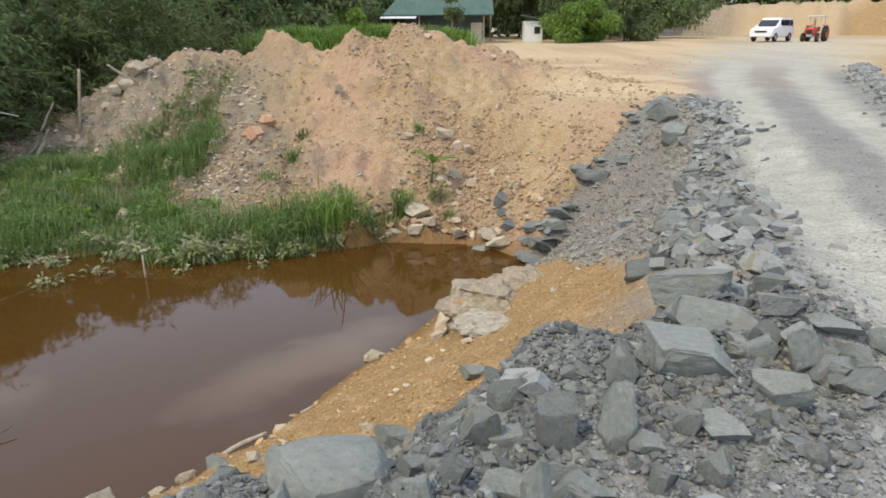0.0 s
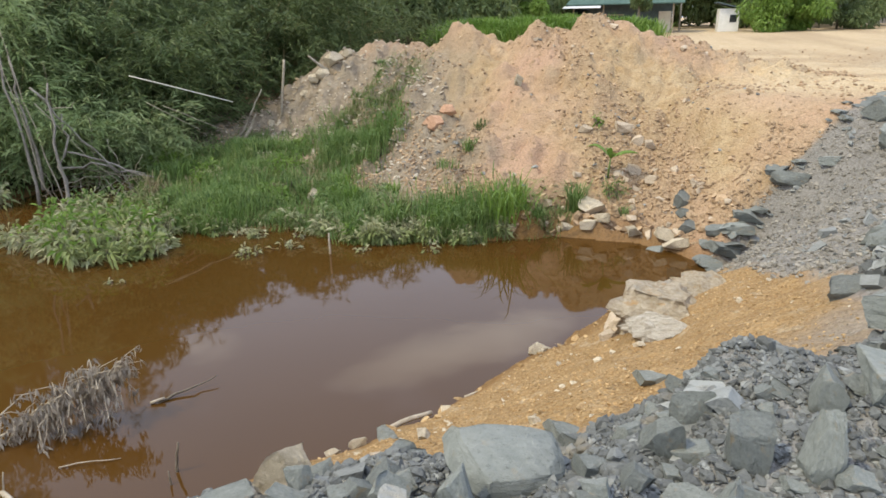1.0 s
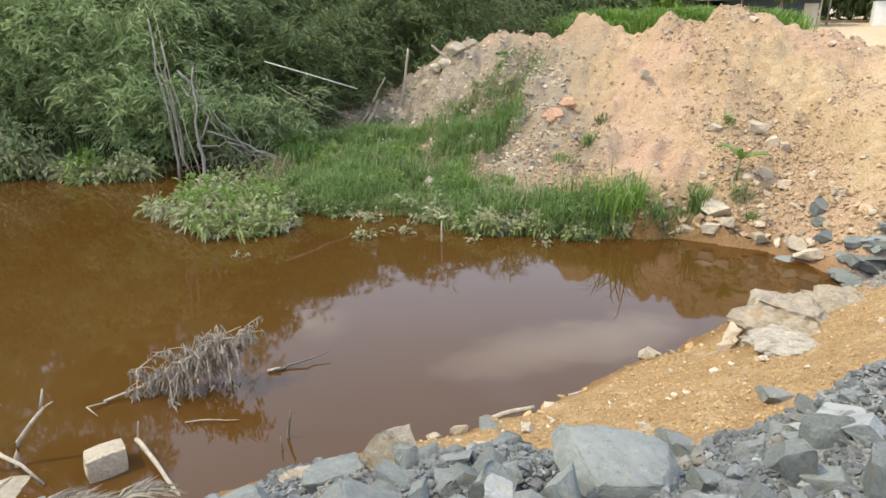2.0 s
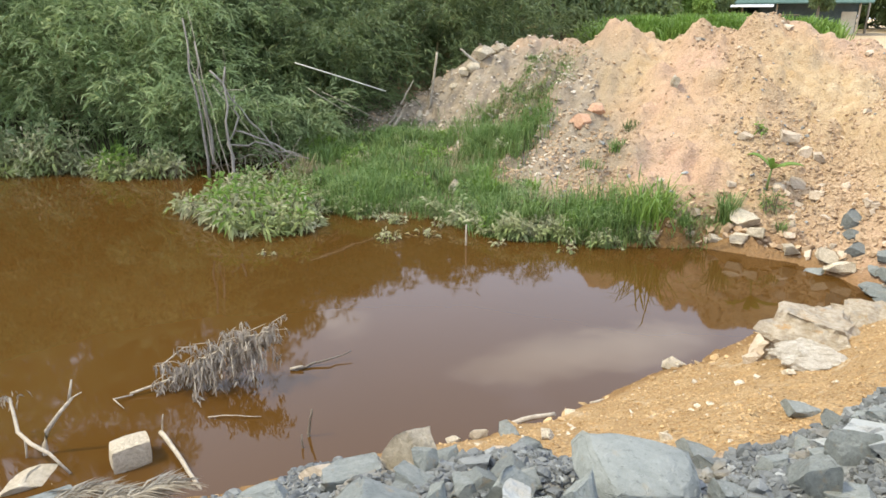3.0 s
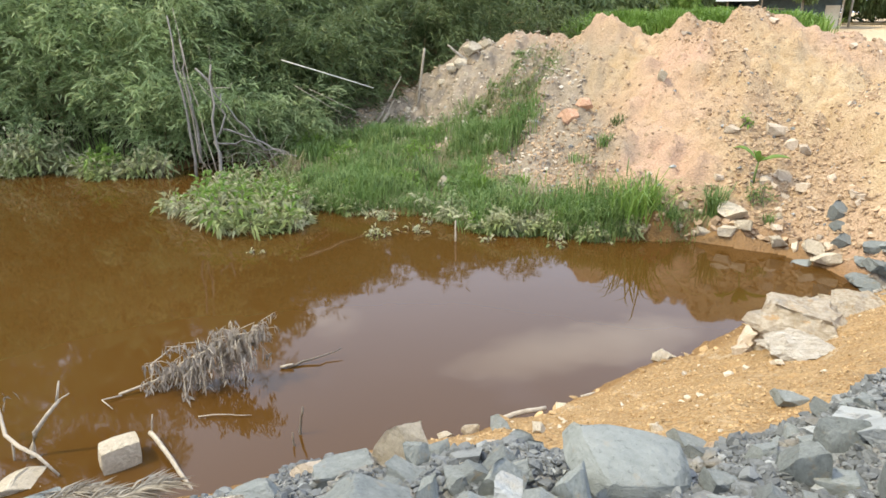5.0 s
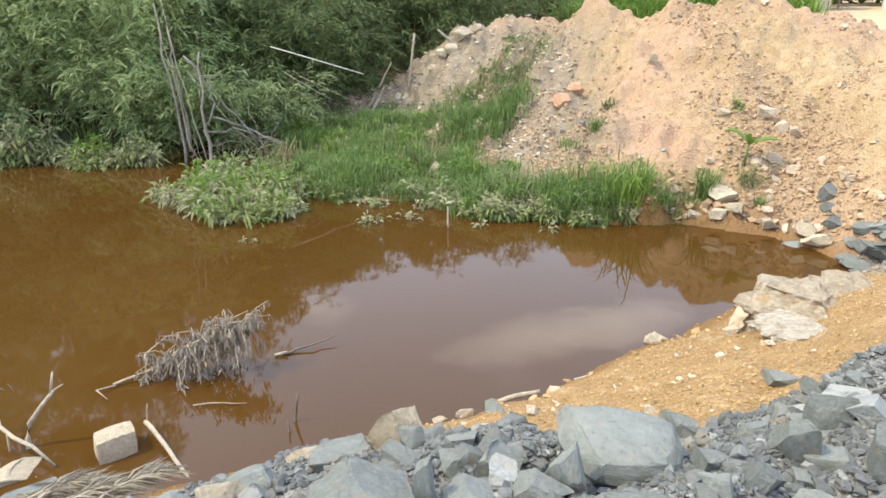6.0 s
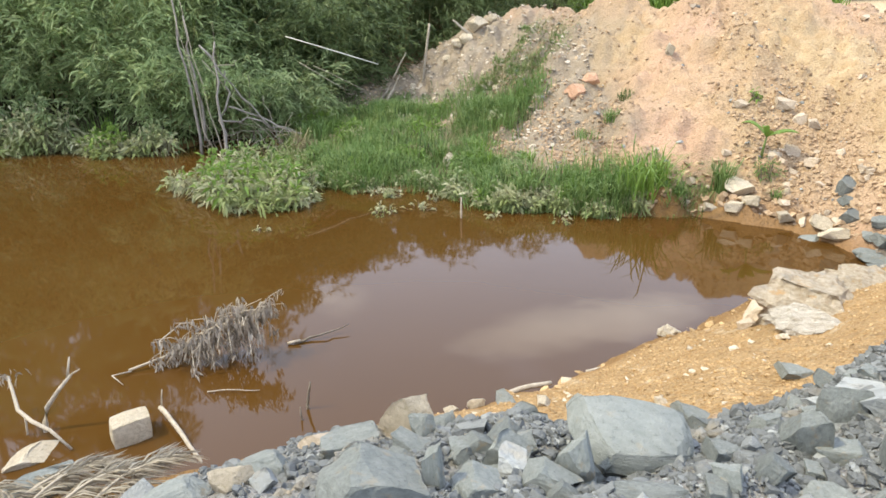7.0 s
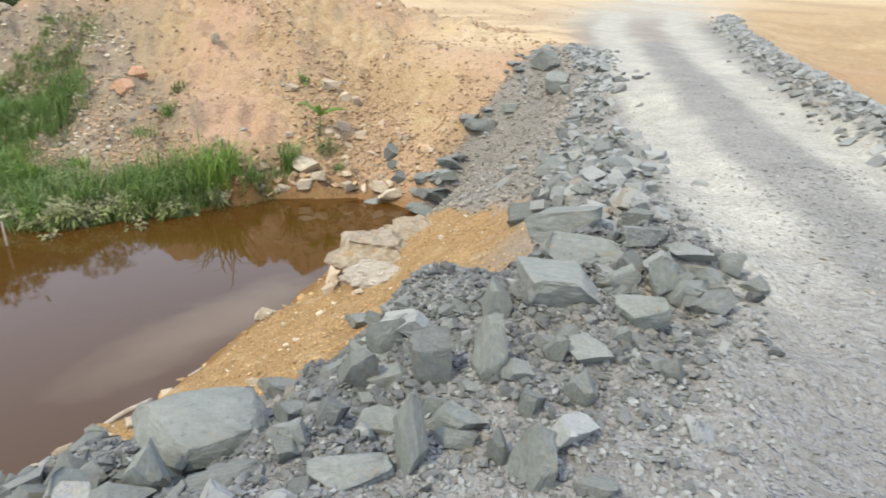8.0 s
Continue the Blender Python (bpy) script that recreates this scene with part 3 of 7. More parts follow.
def rock_shape(seed, level=3, cuts=11, tight=0.5):
    """A split block: planes cut from a ball until only broken faces are left, with chips. Fits a box of half-size 1."""
    rng = np.random.default_rng(seed)
    boxy = seed == 900 or (seed % 3 > 0 and seed < 900)
    v, f = ico(level)
    v = v.copy() * 2.0
    turn = np.array(Euler(rng.uniform(-0.5, 0.5, 3) * (0.15 if seed == 900 else 1)).to_matrix())
    planes = [(unit_rows(turn @ n + rng.normal(size=3) * (0.03 if seed == 900 else 0.16)), rng.uniform(0.6, 0.95)) for n in np.concatenate([np.eye(3), -np.eye(3)])] if boxy else []
    for _ in range(cuts - 5 if boxy else cuts + 7):
        n = rng.normal(size=3)
        planes.append((n / np.linalg.norm(n), rng.uniform(tight + 0.22, 1.05)))
    for n, off in planes:
        v = v - np.outer(np.maximum(v @ n - off, 0), n)
    if level > 2:
        # chipped steps and roughness on the faces
        q = v * 2.3 + seed
        rough = 0.08 * (vnoise(q[:, 0] + q[:, 2] * 0.7, q[:, 1] - q[:, 2] * 0.6, seed) - 0.5)
        rough += 0.05 * (vnoise(q[:, 0] * 3 - q[:, 2] * 2, q[:, 1] * 3 + q[:, 2] * 1.7, seed + 1) - 0.5)
        rough += 0.035 * (vnoise(q[:, 0] * 8 + q[:, 2] * 5, q[:, 1] * 8 - q[:, 2] * 6, seed + 2) - 0.5)
        v = v * (1 + rough)[:, None]
        v += rng.normal(size=v.shape) * 0.007
    v /= np.abs(v).max(0)
    return v, f


ROCK_MESH = {}


def rock_mesh(seed, mat, level=4):
    key = (seed, mat.name)
    if key not in ROCK_MESH:
        v, f = rock_shape(seed, level, 3 if seed == 900 else 11, 0.75 if seed == 900 else 0.5)
        if seed in (3, 40):
            # worn boulder: blunted edges, undercut foot
            w = v / np.linalg.norm(v, axis=1)[:, None]
            v = v * 0.5 + w * 0.5
            v[:, :2] *= (1 - 0.45 * np.clip(-v[:, 2:] + 0.05, 0, 1))
        if seed == 900:
            # corners knocked off
            w = v / np.linalg.norm(v, axis=1)[:, None]
            v = v * 0.72 + w * 0.42
        if seed in (901, 902):
            # rugged outcrop: stepped beds and deep pits
            q = v * 3.1
            pit = vnoise(q[:, 0] * 1.6 + q[:, 2], q[:, 1] * 1.6 - q[:, 2], 5) + 0.5 * vnoise(q[:, 0] * 4 - q[:, 2] * 3, q[:, 1] * 4 + q[:, 2] * 3, 6) + 0.25 * vnoise(q[:, 0] * 9 + q[:, 2] * 7, q[:, 1] * 9 - q[:, 2] * 7, 7)
            v = v * (0.86 + 0.34 * (pit - 0.87))[:, None]
            v[:, :2] *= 1 + 0.3 * np.clip(-v[:, 2:], -0.4, 1)
            v[:, 2] = v[:, 2] * 0.8 + 0.2 * np.round(v[:, 2] * 3.5) / 3.5
        ROCK_MESH[key] = mesh_from("rock", v, f, mat)
    return ROCK_MESH[key]


def rock(x, y, size, mat=None, seed=1, tilt=(0, 0), turn=0, sink=0.3, name="rock", label="", group="quarried rocks on the bank", z=None):
    """One rock of size (length, depth, height) on the ground."""
    mat = mat or GREY_ROCK
    ob = new(name, rock_mesh(seed, mat))
    base = max(-0.06, float(ground_height(np.array([x]), np.array([y]))[0])) if z is None else z
    m = Matrix.LocRotScale((x, y, base + size[2] * (0.5 - sink)), Euler((radians(tilt[0]), radians(tilt[1]), radians(turn))), Vector(size) * 0.5)
    ob.matrix_world = m
    return tagged(ob, label or "angular blue-grey quarried rock lying on the rubble bank", "rock", group)


def scatter(name, count, pick, sizes, mat, seed, label, category, level=1, flat=0.7, sink=0.35):
    """Loose stones too many to count, joined. pick(rng, n) gives places; sizes: smallest, largest, power."""
    rng = np.random.default_rng(seed)
    x, y = pick(rng, count)
    z = ground_height(x, y)
    lo, hi, pw = sizes
    s = lo + (hi - lo) * rng.random(len(x)) ** pw
    shapes = [rock_shape(seed * 50 + k, level, 7, 0.55) for k in range(8)]
    vs, fs, base = [], [], 0
    for i in range(len(x)):
        v, f = shapes[rng.integers(8)]
        a, b, c = rng.uniform(0, 6.28), rng.uniform(-0.6, 0.6), rng.uniform(-0.6, 0.6)
        r = np.array(Euler((b, c, a)).to_matrix())
        w = (v * (0.5 * s[i] * np.array([rng.uniform(0.8, 1.3), rng.uniform(0.7, 1.0), rng.uniform(0.6, 1.0) * flat]))) @ r.T
        w += (x[i], y[i], z[i] + s[i] * (0.5 - sink) * flat)
        vs.append(w)
        fs.append(np.array(f) + base)
        base += len(v)
    return tagged(new(name, mesh_from(name, np.concatenate(vs), np.concatenate(fs), mat)), label, category, kind="stuff")


def single_rocks(count, pick, sizes, mat, seed, label, group, flat=0.7):
    """Rocks one could count, each an object of its own; alike ones share a mesh."""
    rng = np.random.default_rng(seed)
    x, y = pick(rng, count)
    for i in range(len(x)):
        s = sizes[0] + (sizes[1] - sizes[0]) * rng.random() ** sizes[2]
        size = (s * rng.uniform(0.85, 1.2), s * rng.uniform(0.6, 0.95), s * rng.uniform(0.6, 0.95) * flat)
        rock(x[i], y[i], size, mat, int(rng.integers(4, 18)), (rng.uniform(-20, 20), rng.uniform(-20, 20)), rng.uniform(0, 360), 0.34, label=label, group=group)


def within(box, keep):
    """Random places in a box (x0, y0, x1, y1) kept with the chance keep(x, y)."""
    def pick(rng, n):
        x, y = np.zeros(0), np.zeros(0)
        for _ in range(30):
            a, b = rng.uniform(box[0], box[2], n * 2), rng.uniform(box[1], box[3], n * 2)
            ok = rng.random(n * 2) < keep(a, b)
            x, y = np.concatenate([x, a[ok]]), np.concatenate([y, b[ok]])
            if len(x) >= n:
                break
        return x[:n], y[:n]
    return pick


# ---------------------------------------------------------------- single rocks
rock(-0.49, 2.42, (0.66, 0.52, 0.36), PALE_ROCK, 40, (4, 6), 8, 0.22, name="boulder", label="large rounded pale grey boulder resting on grey rubble")
rock(0.30, 1.85, (0.15, 0.11, 0.47), PALE_ROCK, 2, (-12, 3), 1, 0.25, label="tall pale blue-grey rock standing on end in rubble")
rock(0.09, 1.84, (0.32, 0.22, 0.18), GREY_ROCK, 18, (-5, -7), -5, 0.36, label="angular blue-grey quarried rock lying in crumbled rubble")
rock(0.72, 1.71, (0.21, 0.17, 0.32), GREY_ROCK, 4, (-9, 3), -18, 0.36, label="angular blue-grey quarried rock lying in crumbled rubble")
rock(0.44, 2.36, (0.21, 0.17, 0.33), GREY_ROCK, 5, (-8, -2), 0, 0.36, label="angular blue-grey quarried rock lying in crumbled rubble")
rock(0.69, 2.28, (0.18, 0.14, 0.40), PALE_ROCK, 6, (-12, 2), -14, 0.25, label="tall pale blue-grey rock standing on end in rubble")
rock(0.83, 2.80, (0.17, 0.13, 0.30), PALE_ROCK, 7, (-4, -6), -14, 0.36, label="pale blue-grey quarried rock with dusty flat faces")
rock(0.78, 2.03, (0.14, 0.11, 0.13), GREY_ROCK, 8, (-3, -9), -18, 0.36, label="angular blue-grey quarried rock lying in crumbled rubble")
rock(1.01, 2.08, (0.15, 0.12, 0.24), GREY_ROCK, 9, (-1, -3), -26, 0.36, label="angular blue-grey quarried rock lying in crumbled rubble")
rock(1.12, 2.30, (0.23, 0.17, 0.15), GREY_ROCK, 10, (0, 0), -20, 0.36, label="angular blue-grey quarried rock lying in crumbled rubble")
rock(0.30, 2.82, (0.21, 0.17, 0.28), GREY_ROCK, 11, (-7, 1), 0, 0.36, label="angular blue-grey quarried rock lying in crumbled rubble")
rock(0.16, 2.51, (0.22, 0.18, 0.30), GREY_ROCK, 12, (7, -2), -4, 0.36, label="angular blue-grey quarried rock lying in crumbled rubble")
rock(-0.32, 3.56, (0.35, 0.21, 0.16), GREY_ROCK, 13, (-2, 6), 6, 0.36, label="angular blue-grey quarried rock lying in crumbled rubble")
rock(1.17, 2.83, (0.64, 0.42, 0.29), PALE_ROCK, 14, (-10, 8), -19, 0.30, label="broad greenish-grey rock slab sloping to the rubble")
rock(1.45, 3.38, (0.55, 0.42, 0.25), PALE_ROCK, 15, (-10, 0), -20, 0.30, label="broad greenish-grey rock slab sloping to the rubble")
rock(1.60, 3.94, (0.60, 0.42, 0.26), PALE_ROCK, 16, (-10, -3), -15, 0.30, label="broad greenish-grey rock slab sloping to the rubble")
rock(1.76, 5.59, (0.41, 0.25, 0.24), GREY_ROCK, 17, (4, 0), -11, 0.36, label="angular blue-grey quarried rock lying in crumbled rubble")
rock(1.63, 3.08, (0.19, 0.15, 0.25), GREY_ROCK, 1, (5, -4), -27, 0.36, label="angular blue-grey quarried rock lying in crumbled rubble")
rock(1.71, 2.88, (0.23, 0.18, 0.39), GREY_ROCK, 2, (0, -1), -36, 0.36, label="angular blue-grey quarried rock lying in crumbled rubble")
rock(1.43, 2.51, (0.26, 0.20, 0.23), PALE_ROCK, 18, (-7, -8), -21, 0.36, label="pale blue-grey quarried rock with dusty flat faces")
rock(1.97, 2.87, (0.28, 0.22, 0.21), GREY_ROCK, 4, (-1, 7), -25, 0.36, label="angular blue-grey quarried rock lying in crumbled rubble")
rock(1.84, 3.34, (0.24, 0.15, 0.10), GREY_ROCK, 5, (1, -5), -29, 0.36, label="angular blue-grey quarried rock lying in crumbled rubble")
rock(2.04, 4.73, (0.32, 0.20, 0.16), GREY_ROCK, 6, (-7, 4), -24, 0.36, label="angular blue-grey quarried rock lying in crumbled rubble")
rock(2.45, 6.82, (0.49, 0.30, 0.26), GREY_ROCK, 7, (5, -1), -21, 0.36, label="angular blue-grey quarried rock lying in crumbled rubble")
rock(2.18, 5.76, (0.41, 0.26, 0.22), GREY_ROCK, 8, (2, 4), -17, 0.36, label="angular blue-grey quarried rock lying in crumbled rubble")
rock(2.26, 2.87, (0.18, 0.14, 0.13), GREY_ROCK, 9, (8, -3), -34, 0.36, label="angular blue-grey quarried rock lying in crumbled rubble")
rock(1.79, 2.65, (0.15, 0.10, 0.09), GREY_ROCK, 10, (-6, -8), -33, 0.36, label="angular blue-grey quarried rock lying in crumbled rubble")
rock(0.48, 1.94, (0.17, 0.14, 0.12), GREY_ROCK, 11, (-1, 9), -11, 0.36, label="angular blue-grey quarried rock lying in crumbled rubble")
rock(0.97, 2.31, (0.11, 0.07, 0.17), GREY_ROCK, 12, (-6, 18), -23, 0.36, label="thin grey rock shard standing on edge")
rock(0.59, 2.22, (0.15, 0.09, 0.07), GREY_ROCK, 13, (0, 5), -19, 0.36, label="angular blue-grey quarried rock lying in crumbled rubble")
rock(0.20, 2.32, (0.16, 0.10, 0.07), GREY_ROCK, 14, (-8, 2), -8, 0.36, label="angular blue-grey quarried rock lying in crumbled rubble")
rock(0.43, 2.12, (0.15, 0.12, 0.11), GREY_ROCK, 15, (0, 1), -16, 0.36, label="angular blue-grey quarried rock lying in crumbled rubble")
rock(0.90, 1.62, (0.17, 0.10, 0.07), GREY_ROCK, 16, (1, 0), -23, 0.36, label="angular blue-grey quarried rock lying in crumbled rubble")
rock(-0.07, 1.79, (0.13, 0.08, 0.07), GREY_ROCK, 17, (-5, 4), 0, 0.36, label="angular blue-grey quarried rock lying in crumbled rubble")
rock(0.20, 4.37, (0.27, 0.20, 0.13), PALE_ROCK, 13, (0, -3), 4, 0.36, label="flat blue-grey stone on the ochre gravel bank")
rock(-0.60, 2.16, (0.18, 0.14, 0.21), GREY_ROCK, 2, (0, -5), 18, 0.36, label="angular blue-grey quarried rock lying in crumbled rubble")
rock(-0.34, 1.94, (0.30, 0.19, 0.14), GREY_ROCK, 18, (3, -4), 15, 0.36, label="angular blue-grey quarried rock lying in crumbled rubble")
rock(-0.94, 2.31, (0.21, 0.15, 0.13), PALE_ROCK, 4, (9, -9), 27, 0.36, label="pale blue-grey quarried rock with dusty flat faces")
rock(-0.66, 2.05, (0.22, 0.13, 0.09), GREY_ROCK, 5, (-8, 5), 17, 0.36, label="angular blue-grey quarried rock lying in crumbled rubble")
rock(0.97, 2.40, (0.16, 0.10, 0.08), GREY_ROCK, 6, (2, 2), -18, 0.36, label="angular blue-grey quarried rock lying in crumbled rubble")
rock(0.77, 2.20, (0.15, 0.10, 0.09), GREY_ROCK, 7, (9, -6), -10, 0.36, label="angular blue-grey quarried rock lying in crumbled rubble")
rock(0.03, 2.12, (0.16, 0.13, 0.14), GREY_ROCK, 8, (-3, 4), 0, 0.36, label="angular blue-grey quarried rock lying in crumbled rubble")
rock(0.61, 1.81, (0.09, 0.07, 0.21), GREY_ROCK, 9, (-6, -8), -22, 0.36, label="angular blue-grey quarried rock lying in crumbled rubble")
rock(2.01, 3.12, (0.30, 0.18, 0.11), GREY_ROCK, 10, (-8, -4), -35, 0.36, label="angular blue-grey quarried rock lying in crumbled rubble")
rock(2.21, 3.05, (0.14, 0.11, 0.20), GREY_ROCK, 11, (-8, 8), -27, 0.36, label="angular blue-grey quarried rock lying in crumbled rubble")
rock(1.29, 2.38, (0.12, 0.10, 0.15), GREY_ROCK, 12, (9, -2), -24, 0.36, label="angular blue-grey quarried rock lying in crumbled rubble")
rock(-0.14, 2.40, (0.18, 0.15, 0.15), GREY_ROCK, 13, (-8, -6), 14, 0.36, label="angular blue-grey quarried rock lying in crumbled rubble")
rock(-0.12, 1.99, (0.15, 0.12, 0.10), GREY_ROCK, 14, (0, 4), 4, 0.36, label="angular blue-grey quarried rock lying in crumbled rubble")
rock(0.20, 1.86, (0.11, 0.09, 0.12), GREY_ROCK, 15, (6, -3), -3, 0.36, label="angular blue-grey quarried rock lying in crumbled rubble")
rock(2.07, 3.91, (0.25, 0.16, 0.13), GREY_ROCK, 16, (5, 4), -19, 0.36, label="angular blue-grey quarried rock lying in crumbled rubble")
rock(3.04, 6.91, (0.32, 0.20, 0.20), GREY_ROCK, 17, (-8, -2), -17, 0.36, label="angular blue-grey quarried rock lying in crumbled rubble")
rock(-0.98, 2.18, (0.26, 0.21, 0.27), PALE_ROCK, 1, (5, -2), 25, 0.36, label="pale blue-grey quarried rock with dusty flat faces")
rock(-1.18, 2.19, (0.24, 0.19, 0.21), GREY_ROCK, 2, (-3, 6), 22, 0.36, label="angular blue-grey quarried rock lying in crumbled rubble")
rock(-1.53, 2.45, (0.15, 0.12, 0.34), PALE_ROCK, 18, (-8, -8), 29, 0.36, label="pale blue-grey quarried rock with dusty flat faces")
rock(-1.79, 2.80, (0.42, 0.29, 0.36), CREAM_ROCK, 4, (-1, -2), 37, 0.25, label="cream and ochre weathered rock at the water edge")
rock(-2.10, 2.52, (0.41, 0.26, 0.22), PALE_ROCK, 5, (-3, -2), 42, 0.36, label="pale blue-grey quarried rock with dusty flat faces")
rock(-2.24, 2.02, (0.41, 0.33, 0.27), PALE_ROCK, 6, (-1, -5), 47, 0.36, label="pale blue-grey quarried rock with dusty flat faces")
rock(-1.36, 1.67, (0.50, 0.31, 0.26), GREY_ROCK, 7, (-8, 1), 30, 0.36, label="angular blue-grey quarried rock lying in crumbled rubble")
rock(-0.73, 1.97, (0.29, 0.18, 0.15), GREY_ROCK, 8, (9, 3), 9, 0.36, label="angular blue-grey quarried rock lying in crumbled rubble")
rock(-0.64, 2.09, (0.19, 0.15, 0.44), GREY_ROCK, 9, (6, 3), 7, 0.36, label="angular blue-grey quarried rock lying in crumbled rubble")
rock(-2.21, 5.47, (0.26, 0.21, 0.30), GREY_ROCK, 10, (4, -3), 17, 0.36, label="angular blue-grey quarried rock lying in crumbled rubble")
rock(-2.61, 5.62, (0.22, 0.18, 0.19), CREAM_ROCK, 11, (1, 0), 30, 0.36, label="cream and ochre weathered rock at the water edge")
rock(-2.96, 5.68, (0.25, 0.20, 0.21), CREAM_ROCK, 12, (1, 4), 34, 0.36, label="cream and ochre weathered rock at the water edge")
rock(-1.56, 3.59, (0.20, 0.12, 0.09), BROWN_ROCK, 13, (-3, -1), 23, 0.36, label="grey-brown rock lying by the water edge")
rock(-1.42, 4.18, (0.15, 0.12, 0.10), CREAM_ROCK, 14, (3, 6), 10, 0.36, label="cream and ochre weathered rock at the water edge")
rock(-1.22, 2.35, (0.20, 0.13, 0.06), CREAM_ROCK, 15, (-1, -3), 17, 0.36, label="cream and ochre weathered rock at the water edge")
rock(-1.12, 1.80, (0.10, 0.08, 0.36), GREY_ROCK, 16, (3, -5), 27, 0.36, label="angular blue-grey quarried rock lying in crumbled rubble")
rock(-5.90, 3.77, (0.42, 0.36, 0.40), CREAM_ROCK, 900, (2, 3), 56, 0.3, name="stone_block", label="squared cream stone block standing in shallow water", z=0.0)
rock(-6.52, 3.11, (0.85, 0.53, 0.22), CREAM_ROCK, 1, (5, 9), 70, 0.36, label="flat cream stone at the edge of the pond")
rock(-6.31, 3.13, (0.20, 0.14, 0.12), CREAM_ROCK, 2, (3, 3), 60, 0.36, label="cream and ochre weathered rock at the water edge")
rock(-2.14, 1.71, (0.23, 0.18, 0.22), CREAM_ROCK, 18, (-9, -3), 45, 0.36, label="cream and ochre weathered rock at the water edge")
rock(-2.38, 2.64, (0.27, 0.17, 0.13), BROWN_ROCK, 4, (-9, -1), 34, 0.36, label="grey-brown rock lying by the water edge")
rock(-5.72, 2.61, (0.75, 0.46, 0.38), PALE_ROCK, 5, (3, 3), 63, 0.36, label="pale blue-grey quarried rock with dusty flat faces")
rock(-2.34, 1.53, (0.43, 0.26, 0.15), PALE_ROCK, 6, (8, -8), 52, 0.36, label="pale blue-grey quarried rock with dusty flat faces")
rock(-0.97, 1.85, (0.24, 0.19, 0.15), GREY_ROCK, 7, (-4, 1), 30, 0.36, label="angular blue-grey quarried rock lying in crumbled rubble")
rock(-1.09, 8.58, (0.31, 0.24, 0.26), CREAM_ROCK, 8, (7, 5), -1, 0.36, label="cream and ochre weathered rock at the water edge")
rock(-1.49, 1.89, (0.19, 0.14, 0.12), GREY_ROCK, 10, (-6, 6), 34, 0.36, label="angular blue-grey quarried rock lying in crumbled rubble")
rock(2.76, 7.73, (0.60, 0.42, 0.35), GREY_ROCK, 1, (-5, -2), -11, 0.34)
rock(4.66, 14.13, (0.84, 0.59, 0.48), GREY_ROCK, 4, (8, 0), -21, 0.34)
rock(4.55, 13.31, (0.54, 0.52, 0.59), GREY_ROCK, 5, (7, 5), -33, 0.34)
rock(3.21, 7.79, (0.37, 0.26, 0.22), GREY_ROCK, 13, (-2, 2), -23, 0.34)
rock(3.62, 9.80, (0.40, 0.29, 0.25), GREY_ROCK, 15, (6, 7), -26, 0.34)
rock(4.02, 10.44, (0.38, 0.27, 0.23), GREY_ROCK, 16, (2, -7), -28, 0.34)
rock(4.64, 12.89, (0.39, 0.29, 0.26), GREY_ROCK, 2, (7, 4), -23, 0.34)
rock(3.15, 13.84, (0.73, 0.50, 0.41), GREY_ROCK, 11, (3, 8), -6, 0.4, label="dark grey rock plate lying at the foot of the causeway")
rock(2.20, 13.22, (0.88, 0.47, 0.29), GREY_ROCK, 12, (5, -1), -16, 0.4, label="dark grey rock plate lying at the foot of the causeway")
rock(1.92, 12.94, (0.75, 0.43, 0.29), GREY_ROCK, 13, (-6, 3), 1, 0.4, label="dark grey rock plate lying at the foot of the causeway")
rock(2.36, 13.48, (0.78, 0.42, 0.27), GREY_ROCK, 14, (-5, 7), -13, 0.4, label="dark grey rock plate lying at the foot of the causeway")
rock(1.68, 12.72, (0.52, 0.29, 0.20), GREY_ROCK, 15, (-3, -7), -4, 0.4, label="dark grey rock plate lying at the foot of the causeway")
rock(3.80, 13.81, (0.49, 0.30, 0.21), GREY_ROCK, 16, (-5, 3), -4, 0.4, label="dark grey rock plate lying at the foot of the causeway")
rock(2.89, 14.14, (0.44, 0.28, 0.21), GREY_ROCK, 17, (0, 5), -10, 0.4, label="dark grey rock plate lying at the foot of the causeway")
rock(1.27, 14.51, (0.41, 0.42, 0.51), GREY_ROCK, 1, (1, -4), -12, 0.4, label="pointed grey rock on tan soil")
rock(-0.63, 14.68, (0.71, 0.54, 0.49), CREAM_ROCK, 10, (6, -8), 16, 0.1, label="cream and ochre weathered rock at the water edge")
rock(-0.32, 14.25, (0.39, 0.33, 0.33), CREAM_ROCK, 11, (1, -5), -11, 0.1, label="cream and ochre weathered rock at the water edge")
rock(1.17, 13.48, (0.58, 0.38, 0.29), CREAM_ROCK, 12, (-6, -6), 2, 0.1, label="cream and ochre weathered rock at the water edge")
rock(-1.11, 14.18, (0.36, 0.27, 0.24), CREAM_ROCK, 13, (6, 5), -4, 0.1, label="cream and ochre weathered rock at the water edge")
rock(0.31, 14.06, (0.40, 0.28, 0.24), CREAM_ROCK, 14, (-8, -2), 5, 0.1, label="cream and ochre weathered rock at the water edge")
rock(0.90, 13.80, (0.45, 0.35, 0.32), CREAM_ROCK, 15, (-8, 2), 1, 0.1, label="cream and ochre weathered rock at the water edge")
rock(-0.63, 14.16, (0.43, 0.30, 0.24), CREAM_ROCK, 16, (1, 3), 15, 0.1, label="cream and ochre weathered rock at the water edge")
rock(0.77, 13.54, (0.51, 0.32, 0.23), GREY_ROCK, 17, (-2, -5), -9, 0.4, label="small wet grey rock at the water edge")
rock(1.38, 13.86, (0.54, 0.40, 0.35), GREY_ROCK, 1, (8, -4), 8, 0.4, label="small wet grey rock at the water edge")
